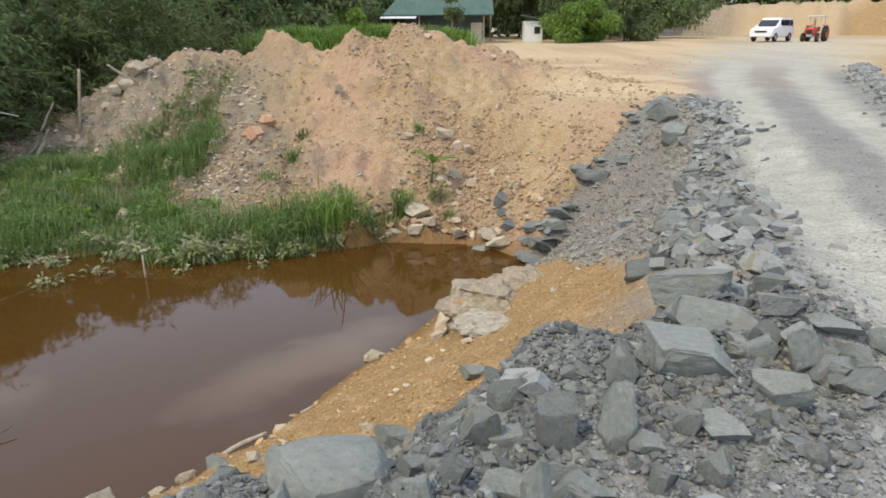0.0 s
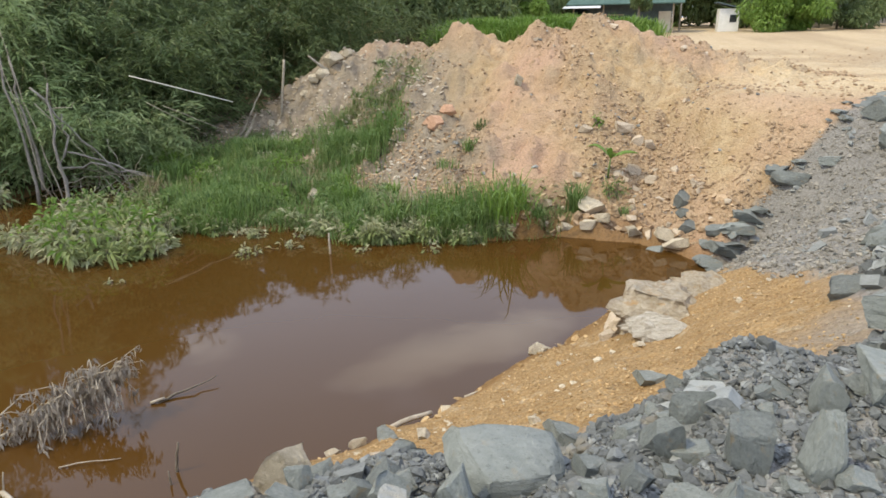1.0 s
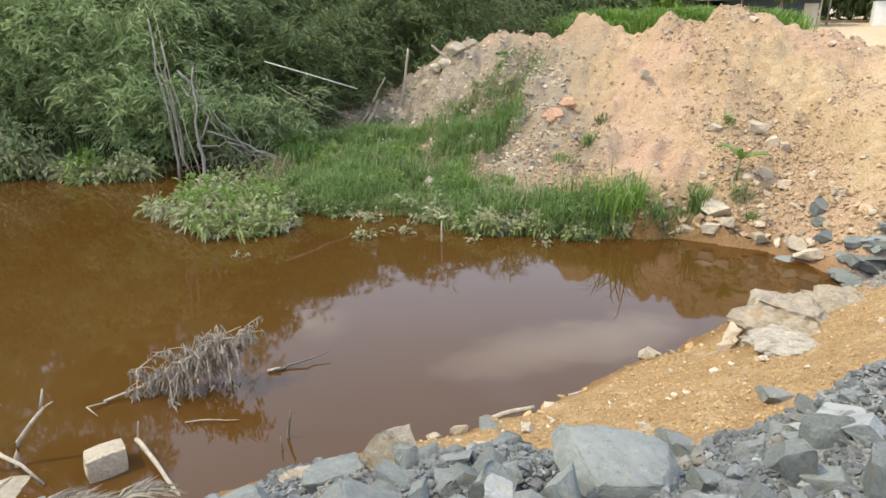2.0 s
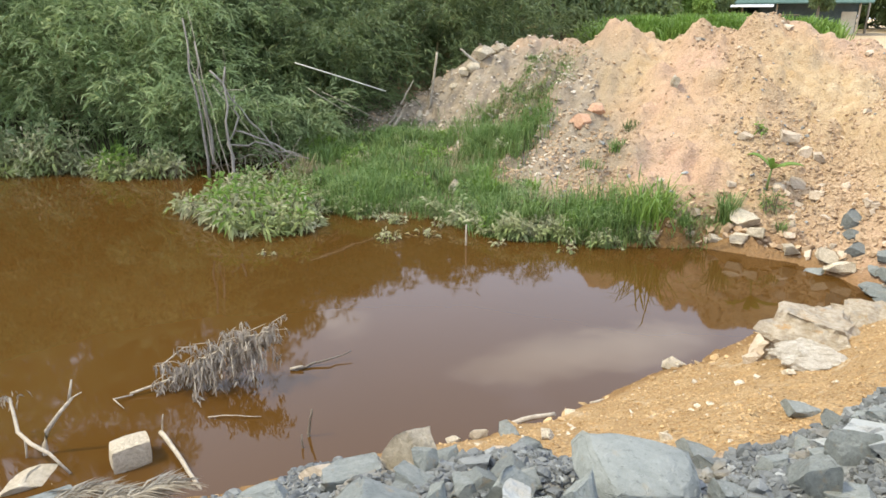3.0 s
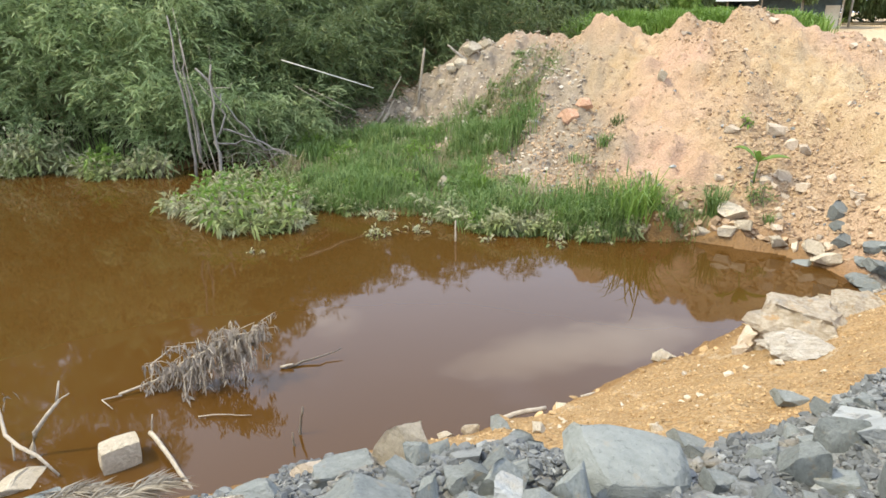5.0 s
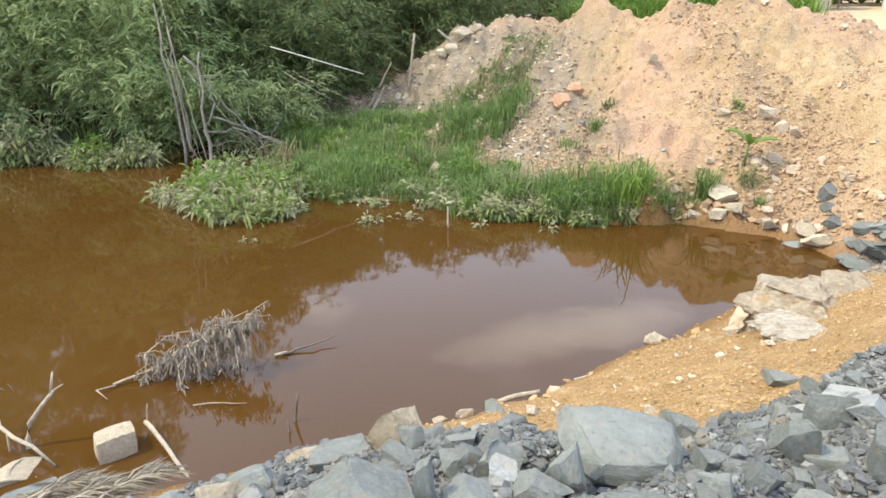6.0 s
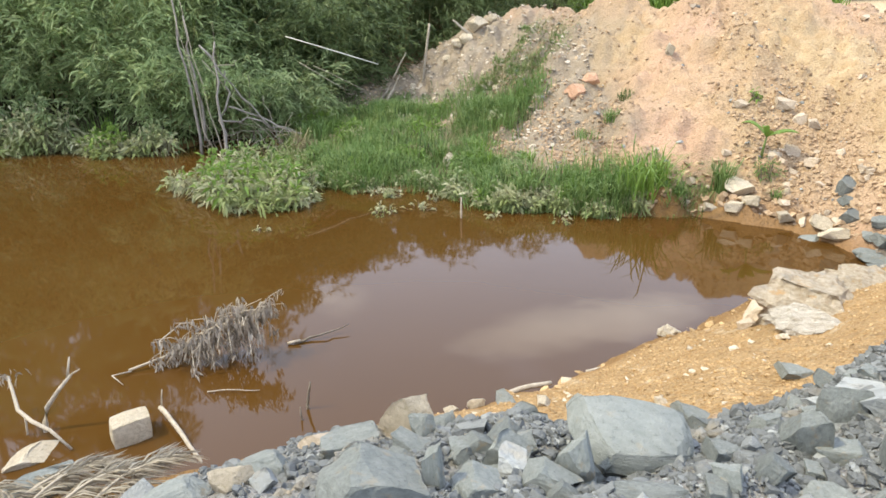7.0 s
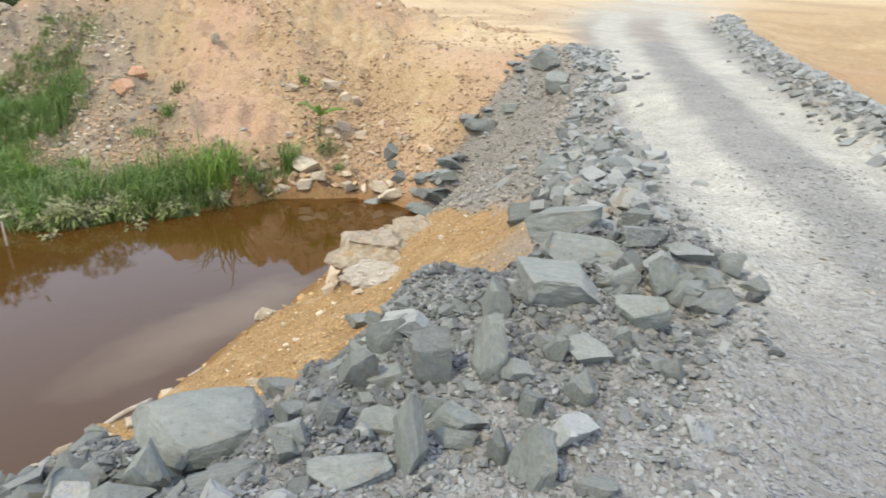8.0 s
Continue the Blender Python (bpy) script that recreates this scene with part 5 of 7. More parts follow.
def tuft(x, y, height, count, seed, mat=None, width=0.03, spread_r=0.12, label="tall green grass tuft growing at the foot of the heap", lean=0.9):
    rng = np.random.default_rng(seed)
    spread_r = spread_r * 0.55
    b = np.stack([rng.normal(size=count) * spread_r, rng.normal(size=count) * spread_r, np.zeros(count)], 1)
    v, f = blades(b, rng.uniform(0.5, 1.0, count) * height, rng.uniform(0.6, 1.2, count) * width, rng, lean)
    ob = new("grass_tuft", mesh_from("grass_tuft", v, f, mat or GRASS_LEAF))
    ob.location = (x, y, max(gz(x, y), -0.1) - 0.03)
    return tagged(ob, label, "grass", "grass tufts by the pond")


def shrub(x, y, size, count, seed, mat, leaf=0.13, wide=0.42, label="", group="shrubs by the pond", z=None, stems=26, mat_top=None, name="shrub"):
    """Low shrub: thin stems from the base, leaves along them. size: half-width x, half-width y, height."""
    rng = np.random.default_rng(seed)
    top = thing(name, x, y, (max(gz(x, y), -0.12) - 0.03) if z is None else z, label, "shrub", group)
    tubes, b, w = [], [], []
    per = max(3, count // stems)
    for _ in range(stems):
        a, r = rng.uniform(0, 2 * np.pi), rng.uniform(0.1, 1.0) ** 0.6
        r = r * (0.55 + 0.75 * float(vnoise(np.array([a * 1.4]), np.array([seed * 1.7]), seed)[()][0]))
        foot = np.array([np.cos(a) * size[0] * r * 0.72, np.sin(a) * size[1] * r * 0.72, 0])
        e = np.array([np.cos(a) * size[0] * r, np.sin(a) * size[1] * r, size[2] * (1.08 - 0.6 * r * r) * rng.uniform(0.35, 1.2)])
        mid = (foot + e) / 2 + np.array([0, 0, size[2] * 0.12])
        tubes.append(tube([foot, mid, e], [0.012, 0.009, 0.004], 4))
        t = rng.uniform(0.15, 1.0, per)[:, None]
        p = foot + (mid - foot) * np.minimum(t * 2, 1) + (e - mid) * np.maximum(t * 2 - 1, 0)
        d = unit(rng.normal(size=(per, 3)) + np.array([0, 0, 0.25]))
        b.append(p + d * rng.uniform(0.02, 0.16, per)[:, None] * min(1.5, size[2] * 1.6))
        w.append(d)
    b, w = np.concatenate(b), np.concatenate(w)
    n = len(b)
    for t in tubes:
        part("stem", joined("stem", [t], BARK), top)
    if mat_top:
        high = b[:, 2] > size[2] * rng.uniform(0.42, 1.1, n)
        for nm, sel, mt in (("lower_leaves", ~high, mat), ("upper_leaves", high, mat_top)):
            if sel.sum():
                k = int(sel.sum())
                v, f = leaves(b[sel], w[sel], rng.uniform(0.6, 1.2, k) * leaf, rng.uniform(0.7, 1.1, k) * leaf * wide, rng)
                part(nm, mesh_from(nm, v, f, mt), top, "mud-dusted leaves" if mt is mat else "clean green leaves")
    else:
        v, f = leaves(b, w, rng.uniform(0.6, 1.2, n) * leaf, rng.uniform(0.7, 1.1, n) * leaf * wide, rng)
        part("leaves", mesh_from("leaves", v, f, mat), top)
    return top


def stick(name, pts, r0, r1, mat=None, label="", category="branch", group="", jitter=0.02, seed=1, sides=6):
    """A crooked stick through world points, tapering."""
    rng = np.random.default_rng(seed)
    p = np.asarray(pts, float)
    t = np.linspace(0, len(p) - 1, max(4, 4 * (len(p) - 1)))
    q = np.stack([np.interp(t, np.arange(len(p)), p[:, i]) for i in range(3)], 1)
    q[1:-1] += rng.normal(size=q[1:-1].shape) * jitter
    v, f = tube(q, np.linspace(r0, r1, len(q)), sides)
    return new(name, joined(name, [(v, f)], mat or DEAD_WOOD, True)) if not label else tagged(new(name, joined(name, [(v, f)], mat or DEAD_WOOD, True)), label, category, group)


# bamboo along the pond
bamboo(-22.8, 15.6, 6.5, 3.2, 30, 1, lean=(0.5, -1.0))
bamboo(-19.5, 17.0, 6.5, 3.0, 30, 2, lean=(0.3, -1.2))
bamboo(-26.0, 14.0, 12.0, 3.4, 28, 3, lean=(0.8, -0.8))
# rear thickets use FAR_LEAF: the shade of deep growth is put into leaf colour
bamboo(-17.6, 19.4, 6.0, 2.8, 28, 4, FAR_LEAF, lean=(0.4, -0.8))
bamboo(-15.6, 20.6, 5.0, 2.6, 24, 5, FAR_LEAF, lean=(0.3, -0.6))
bamboo(-17.4, 15.6, 3.9, 1.7, 22, 12, lean=(0.5, -0.7))
bamboo(-15.9, 16.6, 3.3, 1.5, 20, 13, lean=(0.5, -0.5))
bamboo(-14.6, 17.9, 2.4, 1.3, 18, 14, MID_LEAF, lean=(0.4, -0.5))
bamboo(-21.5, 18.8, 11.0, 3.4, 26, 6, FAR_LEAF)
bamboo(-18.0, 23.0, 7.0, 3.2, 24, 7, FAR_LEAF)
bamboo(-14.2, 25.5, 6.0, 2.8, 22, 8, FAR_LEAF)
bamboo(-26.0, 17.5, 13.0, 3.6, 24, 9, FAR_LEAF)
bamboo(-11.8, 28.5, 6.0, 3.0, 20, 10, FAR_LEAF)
bamboo(-30.0, 13.0, 14.0, 3.8, 28, 11)
# woods behind
k = 0
for tx, ty, th, tr in [(-30, 22, 22, 6.5), (-25, 26, 10.5, 4.8), (-21, 30, 8, 4.5), (-17, 33, 8, 4.2), (-24, 36, 11, 5), (-12.5, 37, 6.0, 3.8), (-17, 42, 9, 5),
                       (-13, 49, 9, 4.6), (-10, 57, 9, 4.5), (-36, 16, 26, 7), (-40, 26, 22, 7), (-32, 34, 13, 6), (-6, 69, 12, 6), (2, 70, 12, 6), (9, 72, 12, 5.5), (16, 70, 12, 5), (21, 70, 11, 5), (-14, 58, 11, 6), (-26, 50, 14, 7), (12, 66, 9, 4.5)]:
    k += 1
    tree(tx, ty, th, tr, 100 + k, DARK_LEAF if k % 3 else FAR_LEAF, 11000, 0.34 if ty < 40 else 0.5, low=0.08)


def far_woods(seed):
    """Dense leaf mass of the woods closing the view."""
    rng = np.random.default_rng(seed)
    n = 85000
    a = radians(-78) + rng.random(n) * radians(140)
    dist = 78 + 14 * rng.random(n) + 5 * vnoise(a * 14, a * 0, 4)
    dist = np.where(a < radians(-30), dist - 26 * step(radians(-30), radians(-50), a), dist)
    dist = dist + 24 * step(radians(15), radians(19), a)
    top = (8.5 + 7 * vnoise(a * 26, a * 0 + 3, 7)) * np.where(dist < 70, 0.85, 1.0)
    x, y = np.sin(a) * dist, np.cos(a) * dist
    z = ground_height(x, y, False) + top * rng.random(n) ** 0.8
    d = unit(rng.normal(size=(n, 3)) + np.stack([-np.sin(a), -np.cos(a), a * 0 + 0.3], 1) * 0.6)
    v, f = leaves(np.stack([x, y, z], 1), d, rng.uniform(0.7, 1.5, n), rng.uniform(0.4, 0.8, n), rng)
    return tagged(new("far_woods", mesh_from("far_woods", v, f, DARK_LEAF)), "dark green woods closing the view behind the site", "woods", kind="stuff")


far_woods(77)

# grass on the far bank and up the heap
TONGUE = [(-8.3, 15.6), (-7.9, 17.4), (-7.3, 19.0), (-6.9, 20.3), (-6.7, 21.2)]


def dens_bank(x, y):
    d = shore_out(x, y)
    dt, _ = to_line(x, y, TONGUE)
    n = fbm(x, y, 1.5, 3, 66)
    foot = step(-13.8, -12.5, x) * step(-1.0, -2.2, x + n) * step(-0.15, 0.0, d) * step(3.4 - 0.9 * step(-9, -4, x), 1.2, d + n * 1.5 + step(-6, -3, x) * 0.8)
    back = step(-8.5, -10.5, x + n) * step(20.5, 18.5, y + n * 2) * step(-14.5, -13, x)
    patch = step(-0.16, 0.1, fbm(x, y, 0.8, 3, 68))
    return np.clip(np.maximum(np.maximum(foot, back) * (0.12 + 0.88 * patch), step(1.25, 0.3, dt + n * 2.4)) * (d > -0.15), 0, 1) * (y > 12)


def grass_height(x, y):
    """Low turf with taller patches; shorter still on the heap."""
    up = np.clip(0.35 + 1.5 * (fbm(x, y, 1.3, 3, 69) + 0.18), 0.3, 1.25)
    up = up * (1 - 0.4 * step(-7.5, -5.0, x))
    return up * (1 - 0.55 * step(1.4, 0.6, to_line(x, y, TONGUE[2:])[0]))


grass("bank_grass", 64000, within((-14.5, 12, -0.8, 22), dens_bank), (0.06, 0.6), 0.016, GRASS_LEAF, 21, "lush green grass on the pond bank and up the heap", 0.11, 9, 1.1, grass_height)
grass("bank_tall_grass", 9000, within((-13.6, 12.6, -2.5, 18.5), lambda x, y: dens_bank(x, y) * step(0.02, 0.16, fbm(x, y, 1.1, 3, 70))), (0.25, 0.75), 0.022, GRASS_LEAF, 22, "taller green grass on the wet bank", 0.2, 8)
grass("field_grass", 14000, within((-9, 30, 1.0, 36), lambda x, y: np.ones_like(x)), (0.9, 1.9), 0.07, BRIGHT_LEAF, 23, "tall bright green grass behind the spoil heap", 0.3, 7, 0.5)
grass("edge_grass", 1600, within((-30, 12, -14, 22), lambda x, y: (shore_out(x, y) > 0) * step(5, 1, shore_out(x, y))), (0.2, 0.6), 0.03, GRASS_LEAF, 24, "shaded grass under the bamboo", 0.25, 7)
grass("dry_grass", 5000, within((-14, 12.4, -1.5, 22), dens_bank), (0.12, 0.42), 0.014, DRY_GRASS, 25, "dry straw-coloured grass among the green", 0.12, 6, 1.0)
rngt = np.random.default_rng(9)
for i in range(34):
    tx = rngt.uniform(-13.2, -2.6)
    ty = 13.3 + max(0, (-tx - 5.5)) * 0.28 + rngt.uniform(-0.2, 2.2) * (0.35 if tx > -5 else 1.0)
    if shore_out(np.array([tx]), np.array([ty]))[0] < 0.1:
        ty += 0.9
    tuft(tx, ty, rngt.uniform(0.4, 0.85), 60, 700 + i, (BRIGHT_LEAF, GRASS_LEAF, GRASS_LEAF, DRY_GRASS)[i % 4], 0.028, 0.16, ("bright green grass tuft on the bank", "green grass tuft on the bank", "green grass tuft on the bank", "dry straw-coloured grass tuft on the bank")[i % 4])
tuft(-2.35, 14.0, 1.15, 120, 31, BRIGHT_LEAF, 0.03, 0.55, lean=1.2)
tuft(-2.9, 13.7, 0.8, 110, 32)
tuft(-1.75, 14.2, 0.6, 70, 33)
tuft(-0.95, 14.75, 0.85, 120, 34, GRASS_LEAF, 0.022, 0.16)
tuft(-3.75, 17.9, 0.4, 70, 35, DARK_LEAF, 0.02, 0.18, "small dark grass tuft on the spoil heap")
tuft(-3.85, 16.8, 0.4, 80, 36, GRASS_LEAF, 0.02, 0.2, "small grass tuft on the spoil heap")
tuft(-4.3, 16.2, 0.3, 60, 37, GRASS_LEAF, 0.02, 0.25, "small grass tuft on the spoil heap")
tuft(0.1, 14.5, 0.3, 40, 38, GRASS_LEAF, 0.02, 0.12)

# shrubs and waterside plants
MUDDY = "low waterside shrub coated with pale dried mud"
shrub(-11.0, 11.25, (2.3, 1.6, 0.85), 2500, 41, DUSTY_LEAF, 0.27, 0.34, "half-drowned green shrub with mud-coated leaves standing in the pond", z=-0.1, stems=90, mat_top=BRIGHT_LEAF)
shrub(-9.75, 11.15, (0.95, 0.7, 0.42), 620, 141, DUSTY_LEAF, 0.2, 0.36, "half-drowned shrub with mud-coated leaves spreading over the pond", z=-0.1, stems=26)
shrub(-10.6, 12.4, (1.1, 0.7, 0.75), 900, 142, DUSTY_LEAF, 0.2, 0.3, "half-drowned green shrub with mud-coated leaves standing in the pond", z=-0.1, stems=30, mat_top=GRASS_LEAF)
shrub(-12.2, 12.9, (1.0, 0.9, 0.85), 1000, 42, DUSTY_LEAF, 0.25, 0.3, "half-drowned green shrub with mud-coated leaves standing in the pond", z=-0.1, stems=34, mat_top=GRASS_LEAF)
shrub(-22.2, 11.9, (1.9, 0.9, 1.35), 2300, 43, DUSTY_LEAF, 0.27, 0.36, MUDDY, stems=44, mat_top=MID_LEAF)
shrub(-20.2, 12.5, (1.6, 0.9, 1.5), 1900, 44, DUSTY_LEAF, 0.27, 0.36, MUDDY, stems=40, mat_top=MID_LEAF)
shrub(-18.0, 13.0, (1.3, 0.7, 0.8), 1200, 45, DUSTY_LEAF, 0.28, 0.34, MUDDY, stems=36, mat_top=BRIGHT_LEAF)
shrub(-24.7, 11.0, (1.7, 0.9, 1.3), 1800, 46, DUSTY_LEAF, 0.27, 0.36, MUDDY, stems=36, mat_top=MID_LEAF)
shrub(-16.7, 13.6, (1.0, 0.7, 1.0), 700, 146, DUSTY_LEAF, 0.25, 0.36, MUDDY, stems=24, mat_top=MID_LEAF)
shrub(-5.2, 12.95, (0.85, 0.4, 0.35), 800, 47, DUSTY_LEAF, 0.19, 0.36, MUDDY, stems=40)
shrub(-4.3, 13.25, (0.6, 0.35, 0.32), 500, 48, DUSTY_LEAF, 0.19, 0.36, MUDDY, stems=26)
shrub(-8.1, 12.75, (0.6, 0.3, 0.3), 350, 49, DUSTY_LEAF, 0.16, 0.36, MUDDY, stems=20)
shrub(-9.6, 13.1, (0.6, 0.3, 0.35), 350, 50, DUSTY_LEAF, 0.16, 0.36, MUDDY, stems=20, mat_top=GRASS_LEAF)
shrub(-12.9, 15.0, (0.8, 0.5, 0.5), 420, 51, DUSTY_LEAF, 0.18, 0.36, MUDDY, stems=22, mat_top=GRASS_LEAF)
for wx, wy, wr, ws in ((-6.3, 13.15, 0.5, 1), (-3.3, 13.3, 0.5, 2), (-2.5, 13.75, 0.4, 3), (-7.4, 13.55, 0.45, 4), (-9.0, 12.8, 0.5, 5), (-10.2, 13.3, 0.5, 6), (-11.4, 14.3, 0.5, 7)):
    shrub(wx, wy, (wr, wr * 0.5, 0.32), 260, 650 + ws, DUSTY_LEAF, 0.19, 0.36, MUDDY, stems=18)
SPRIG = "mud-coated sprig rising out of the pond"
shrub(-7.35, 11.6, (0.35, 0.3, 0.3), 60, 52, DUSTY_LEAF, 0.16, 0.4, SPRIG, "sprigs in the pond", -0.05, 9, name="water_sprig")
shrub(-6.9, 12.1, (0.35, 0.25, 0.25), 46, 53, DUSTY_LEAF, 0.16, 0.4, SPRIG, "sprigs in the pond", -0.05, 8, name="water_sprig")
shrub(-6.85, 12.85, (0.25, 0.25, 0.25), 36, 54, DUSTY_LEAF, 0.16, 0.4, SPRIG, "sprigs in the pond", -0.05, 7, name="water_sprig")
shrub(-3.75, 12.6, (0.18, 0.18, 0.3), 30, 55, DUSTY_LEAF, 0.16, 0.4, SPRIG, "sprigs in the pond", -0.05, 6, name="water_sprig", mat_top=GRASS_LEAF)
shrub(-5.1, 12.25, (0.3, 0.12, 0.15), 20, 56, DUSTY_LEAF, 0.15, 0.4, SPRIG, "sprigs in the pond", -0.05, 5, name="water_sprig")
shrub(-9.0, 9.6, (0.3, 0.2, 0.12), 18, 57, DUSTY_LEAF, 0.15, 0.4, SPRIG, "sprigs in the pond", -0.05, 5, name="water_sprig")
shrub(-13.2, 17.2, (0.9, 0.7, 0.7), 700, 58, BRIGHT_LEAF, 0.16, 0.3, "bright green weed on the bank", stems=30)
shrub(-9.0, 16.6, (0.6, 0.5, 0.5), 420, 59, BRIGHT_LEAF, 0.15, 0.34, "bright green weed on the bank", stems=24)
for wx, wy, wr, wh, ws, wm_ in ((-11.5, 16.2, 0.5, 0.55, 1, BRIGHT_LEAF), (-10.2, 15.0, 0.45, 0.5, 2, GRASS_LEAF), (-8.4, 14.6, 0.4, 0.42, 3, BRIGHT_LEAF), (-7.0, 14.6, 0.35, 0.35, 4, GRASS_LEAF), (-12.4, 18.4, 0.5, 0.6, 5, GRASS_LEAF), (-10.8, 17.8, 0.4, 0.45, 6, DUSTY_LEAF), (-6.2, 14.0, 0.3, 0.3, 7, BRIGHT_LEAF), (-9.4, 13.6, 0.35, 0.4, 8, BRIGHT_LEAF), (-11.0, 14.2, 0.4, 0.45, 9, GRASS_LEAF), (-7.6, 17.8, 0.35, 0.35, 10, GRASS_LEAF)):
    shrub(wx, wy, (wr * 1.2, wr, wh), 380, 600 + ws, wm_, 0.15, 0.4, "leafy weed growing among the bank grass", "weeds on the bank", stems=14, name="weed")
rngw = np.random.default_rng(31)
WEED_PLACES = within((-13.6, 12.6, -2.2, 19.5), lambda x, y: (dens_bank(x, y) > 0.3) * (shore_out(x, y) > 0.05))
for i, (wx, wy) in enumerate(zip(*WEED_PLACES(rngw, 34))):
    wr = rngw.uniform(0.2, 0.45)
    shrub(wx, wy, (wr, wr, wr * rngw.uniform(0.7, 1.2)), 170, 800 + i, (BRIGHT_LEAF, GRASS_LEAF, MID_LEAF, DUSTY_LEAF)[i % 4], rngw.uniform(0.1, 0.17), 0.42, "leafy weed growing among the bank grass", "weeds on the bank", stems=9, name="weed")
shrub(-0.15, 15.2, (0.25, 0.25, 0.4), 150, 60, GRASS_LEAF, 0.12, 0.3, "small weed growing on the spoil heap", stems=10)
shrub(-0.62, 16.75, (0.08, 0.08, 0.32), 40, 61, BRIGHT_LEAF, 0.13, 0.4, "single leafy seedling on the spoil heap", stems=5)


def broad_leaf(top, name, way, length, width, rise, mat):
    """One large banana-like leaf: an arched, folded blade with a midrib."""
    b = bmesh.new()
    n = 9
    way = np.array([*way, 0.0]) / np.hypot(*way)
    side = np.array([-way[1], way[0], 0])
    rows = []
    for i in range(n):
        t = i / (n - 1)
        c = way * length * t + np.array([0, 0, rise * math.sin(t * 2.0) * 0.9])
        w = width * 0.5 * (math.sin(math.pi * min(1, t * 0.93 + 0.07)) ** 0.7) + 0.004
        rows.append([b.verts.new(c + side * w + np.array([0, 0, w * 0.4])), b.verts.new(c), b.verts.new(c - side * w + np.array([0, 0, w * 0.4]))])
    for p, q in zip(rows, rows[1:]):
        b.faces.new((p[0], p[1], q[1], q[0]))
        b.faces.new((p[1], p[2], q[2], q[1]))
    me = bpy.data.meshes.new(name)
    b.to_mesh(me)
    b.free()
    me.materials.append(mat)
    me.shade_smooth()
    return part(name, me, top)


young = thing("young_banana_plant", -0.3, 15.65, gz(-0.3, 15.65), "young banana plant with two broad leaves on the spoil heap", "plant")
part("stalk", joined("stalk", [tube([(0, 0, -0.05), (0.02, 0, 0.25), (0.05, 0, 0.5)], [0.03, 0.025, 0.015], 7)], GRASS_LEAF, True), young)
for way, ln, wd, rise in (((-1, 0.1), 0.55, 0.24, 0.3), ((1, 0.1), 0.62, 0.26, 0.14), ((0.6, -1), 0.45, 0.2, 0.18), ((-0.3, -1), 0.3, 0.14, 0.3)):
    lf = broad_leaf(young, "leaf", way, ln, wd, rise, BRIGHT_LEAF)
    lf.location = (0.04, 0, 0.45)

# dead wood in and round the pond
SNAG = "dead wood in the pond"


def dead_branch(x, y, seed):
    rng = np.random.default_rng(seed)
    top = thing("dead_branch", x, y, 0.0, "fallen dead branch with dry grey leaves lying in the water", "branch", SNAG)
    main = np.array([(-1.05, -0.75, 0.03), (-0.75, -0.35, 0.12), (-0.35, -0.05, 0.42), (0.0, 0.18, 0.56), (0.2, 0.3, 0.62)])
    part("stem", joined("stem", [tube(main, [0.018, 0.016, 0.013, 0.009, 0.005], 6)], DEAD_WOOD, True), top)
    tw, b, w = [], [], []
    for i in range(84):
        t = rng.uniform(0.25, 1)
        o = np.array([np.interp(t * 4, np.arange(5), main[:, c]) for c in range(3)])
        e = o + np.array([rng.uniform(-0.3, 0.42), rng.uniform(-0.35, 0.35), rng.uniform(-0.4, 0.28)])
        e[2] = max(e[2], 0.04)
        tw.append(tube([o, (o + e) / 2 + np.array([0, 0, 0.06]), e], [0.008, 0.006, 0.003], 4))
        for _ in range(20):
            u = rng.uniform(0.2, 1)
            b.append(o + (e - o) * u + rng.normal(size=3) * 0.03)
            w.append(np.array([rng.normal() * 0.4, rng.normal() * 0.4, -1.0]))
    b = np.array(b)
    b[:, 2] = np.maximum(b[:, 2], 0.08)
    tagged(part("twig_spray", joined("twig_spray", tw, DEAD_WOOD), top), kind="stuff")
    v, f = leaves(b, np.array(w), rng.uniform(0.07, 0.15, len(b)), rng.uniform(0.02, 0.035, len(b)), rng, 0.3, 0.1)
    v[:, 2] = np.maximum(v[:, 2], 0.005)
    part("leaves", mesh_from("leaves", v, f, DEAD_LEAF), top, "curled dry grey leaves")
    part("arching_twig", joined("arching_twig", [tube([(-0.75, -0.5, 0.02), (-0.95, -0.3, 0.25), (-0.8, -0.05, 0.42), (-0.7, 0.05, 0.42)], [0.012, 0.011, 0.009, 0.006], 5)], DEAD_WOOD, True), top)
    part("low_twig", joined("low_twig", [tube([(-1.0, -0.75, 0.03), (-1.1, -0.95, 0.05), (-0.85, -1.0, 0.02)], [0.012, 0.01, 0.005], 5)], DEAD_WOOD, True), top)
    return top


dead_branch(-5.95, 5.42, 71)
stick("floating_branch", [(-5.55, 6.15, 0.0), (-5.3, 6.45, 0.05), (-5.1, 6.8, 0.1)], 0.02, 0.006, BARK, "dark wet branch lying in the pond", "branch", SNAG)
stick("floating_branch", [(-5.62, 6.1, 0.02), (-5.48, 6.2, 0.05)], 0.022, 0.018, DEAD_WOOD, "short bleached stick floating in the pond", "branch", SNAG, 0.003)
forked = thing("forked_snag", -6.8, 3.4, -0.06, "forked bleached dead snag standing at the water edge", "snag", SNAG)
part("stem", joined("stem", [tube([(0, 0, -0.2), (-0.02, 0.05, 0.2), (0.0, 0.1, 0.38), (0.14, 0.22, 0.62), (0.25, 0.34, 0.8)], [0.038, 0.034, 0.032, 0.026, 0.02], 7)], DEAD_WOOD, True), forked)
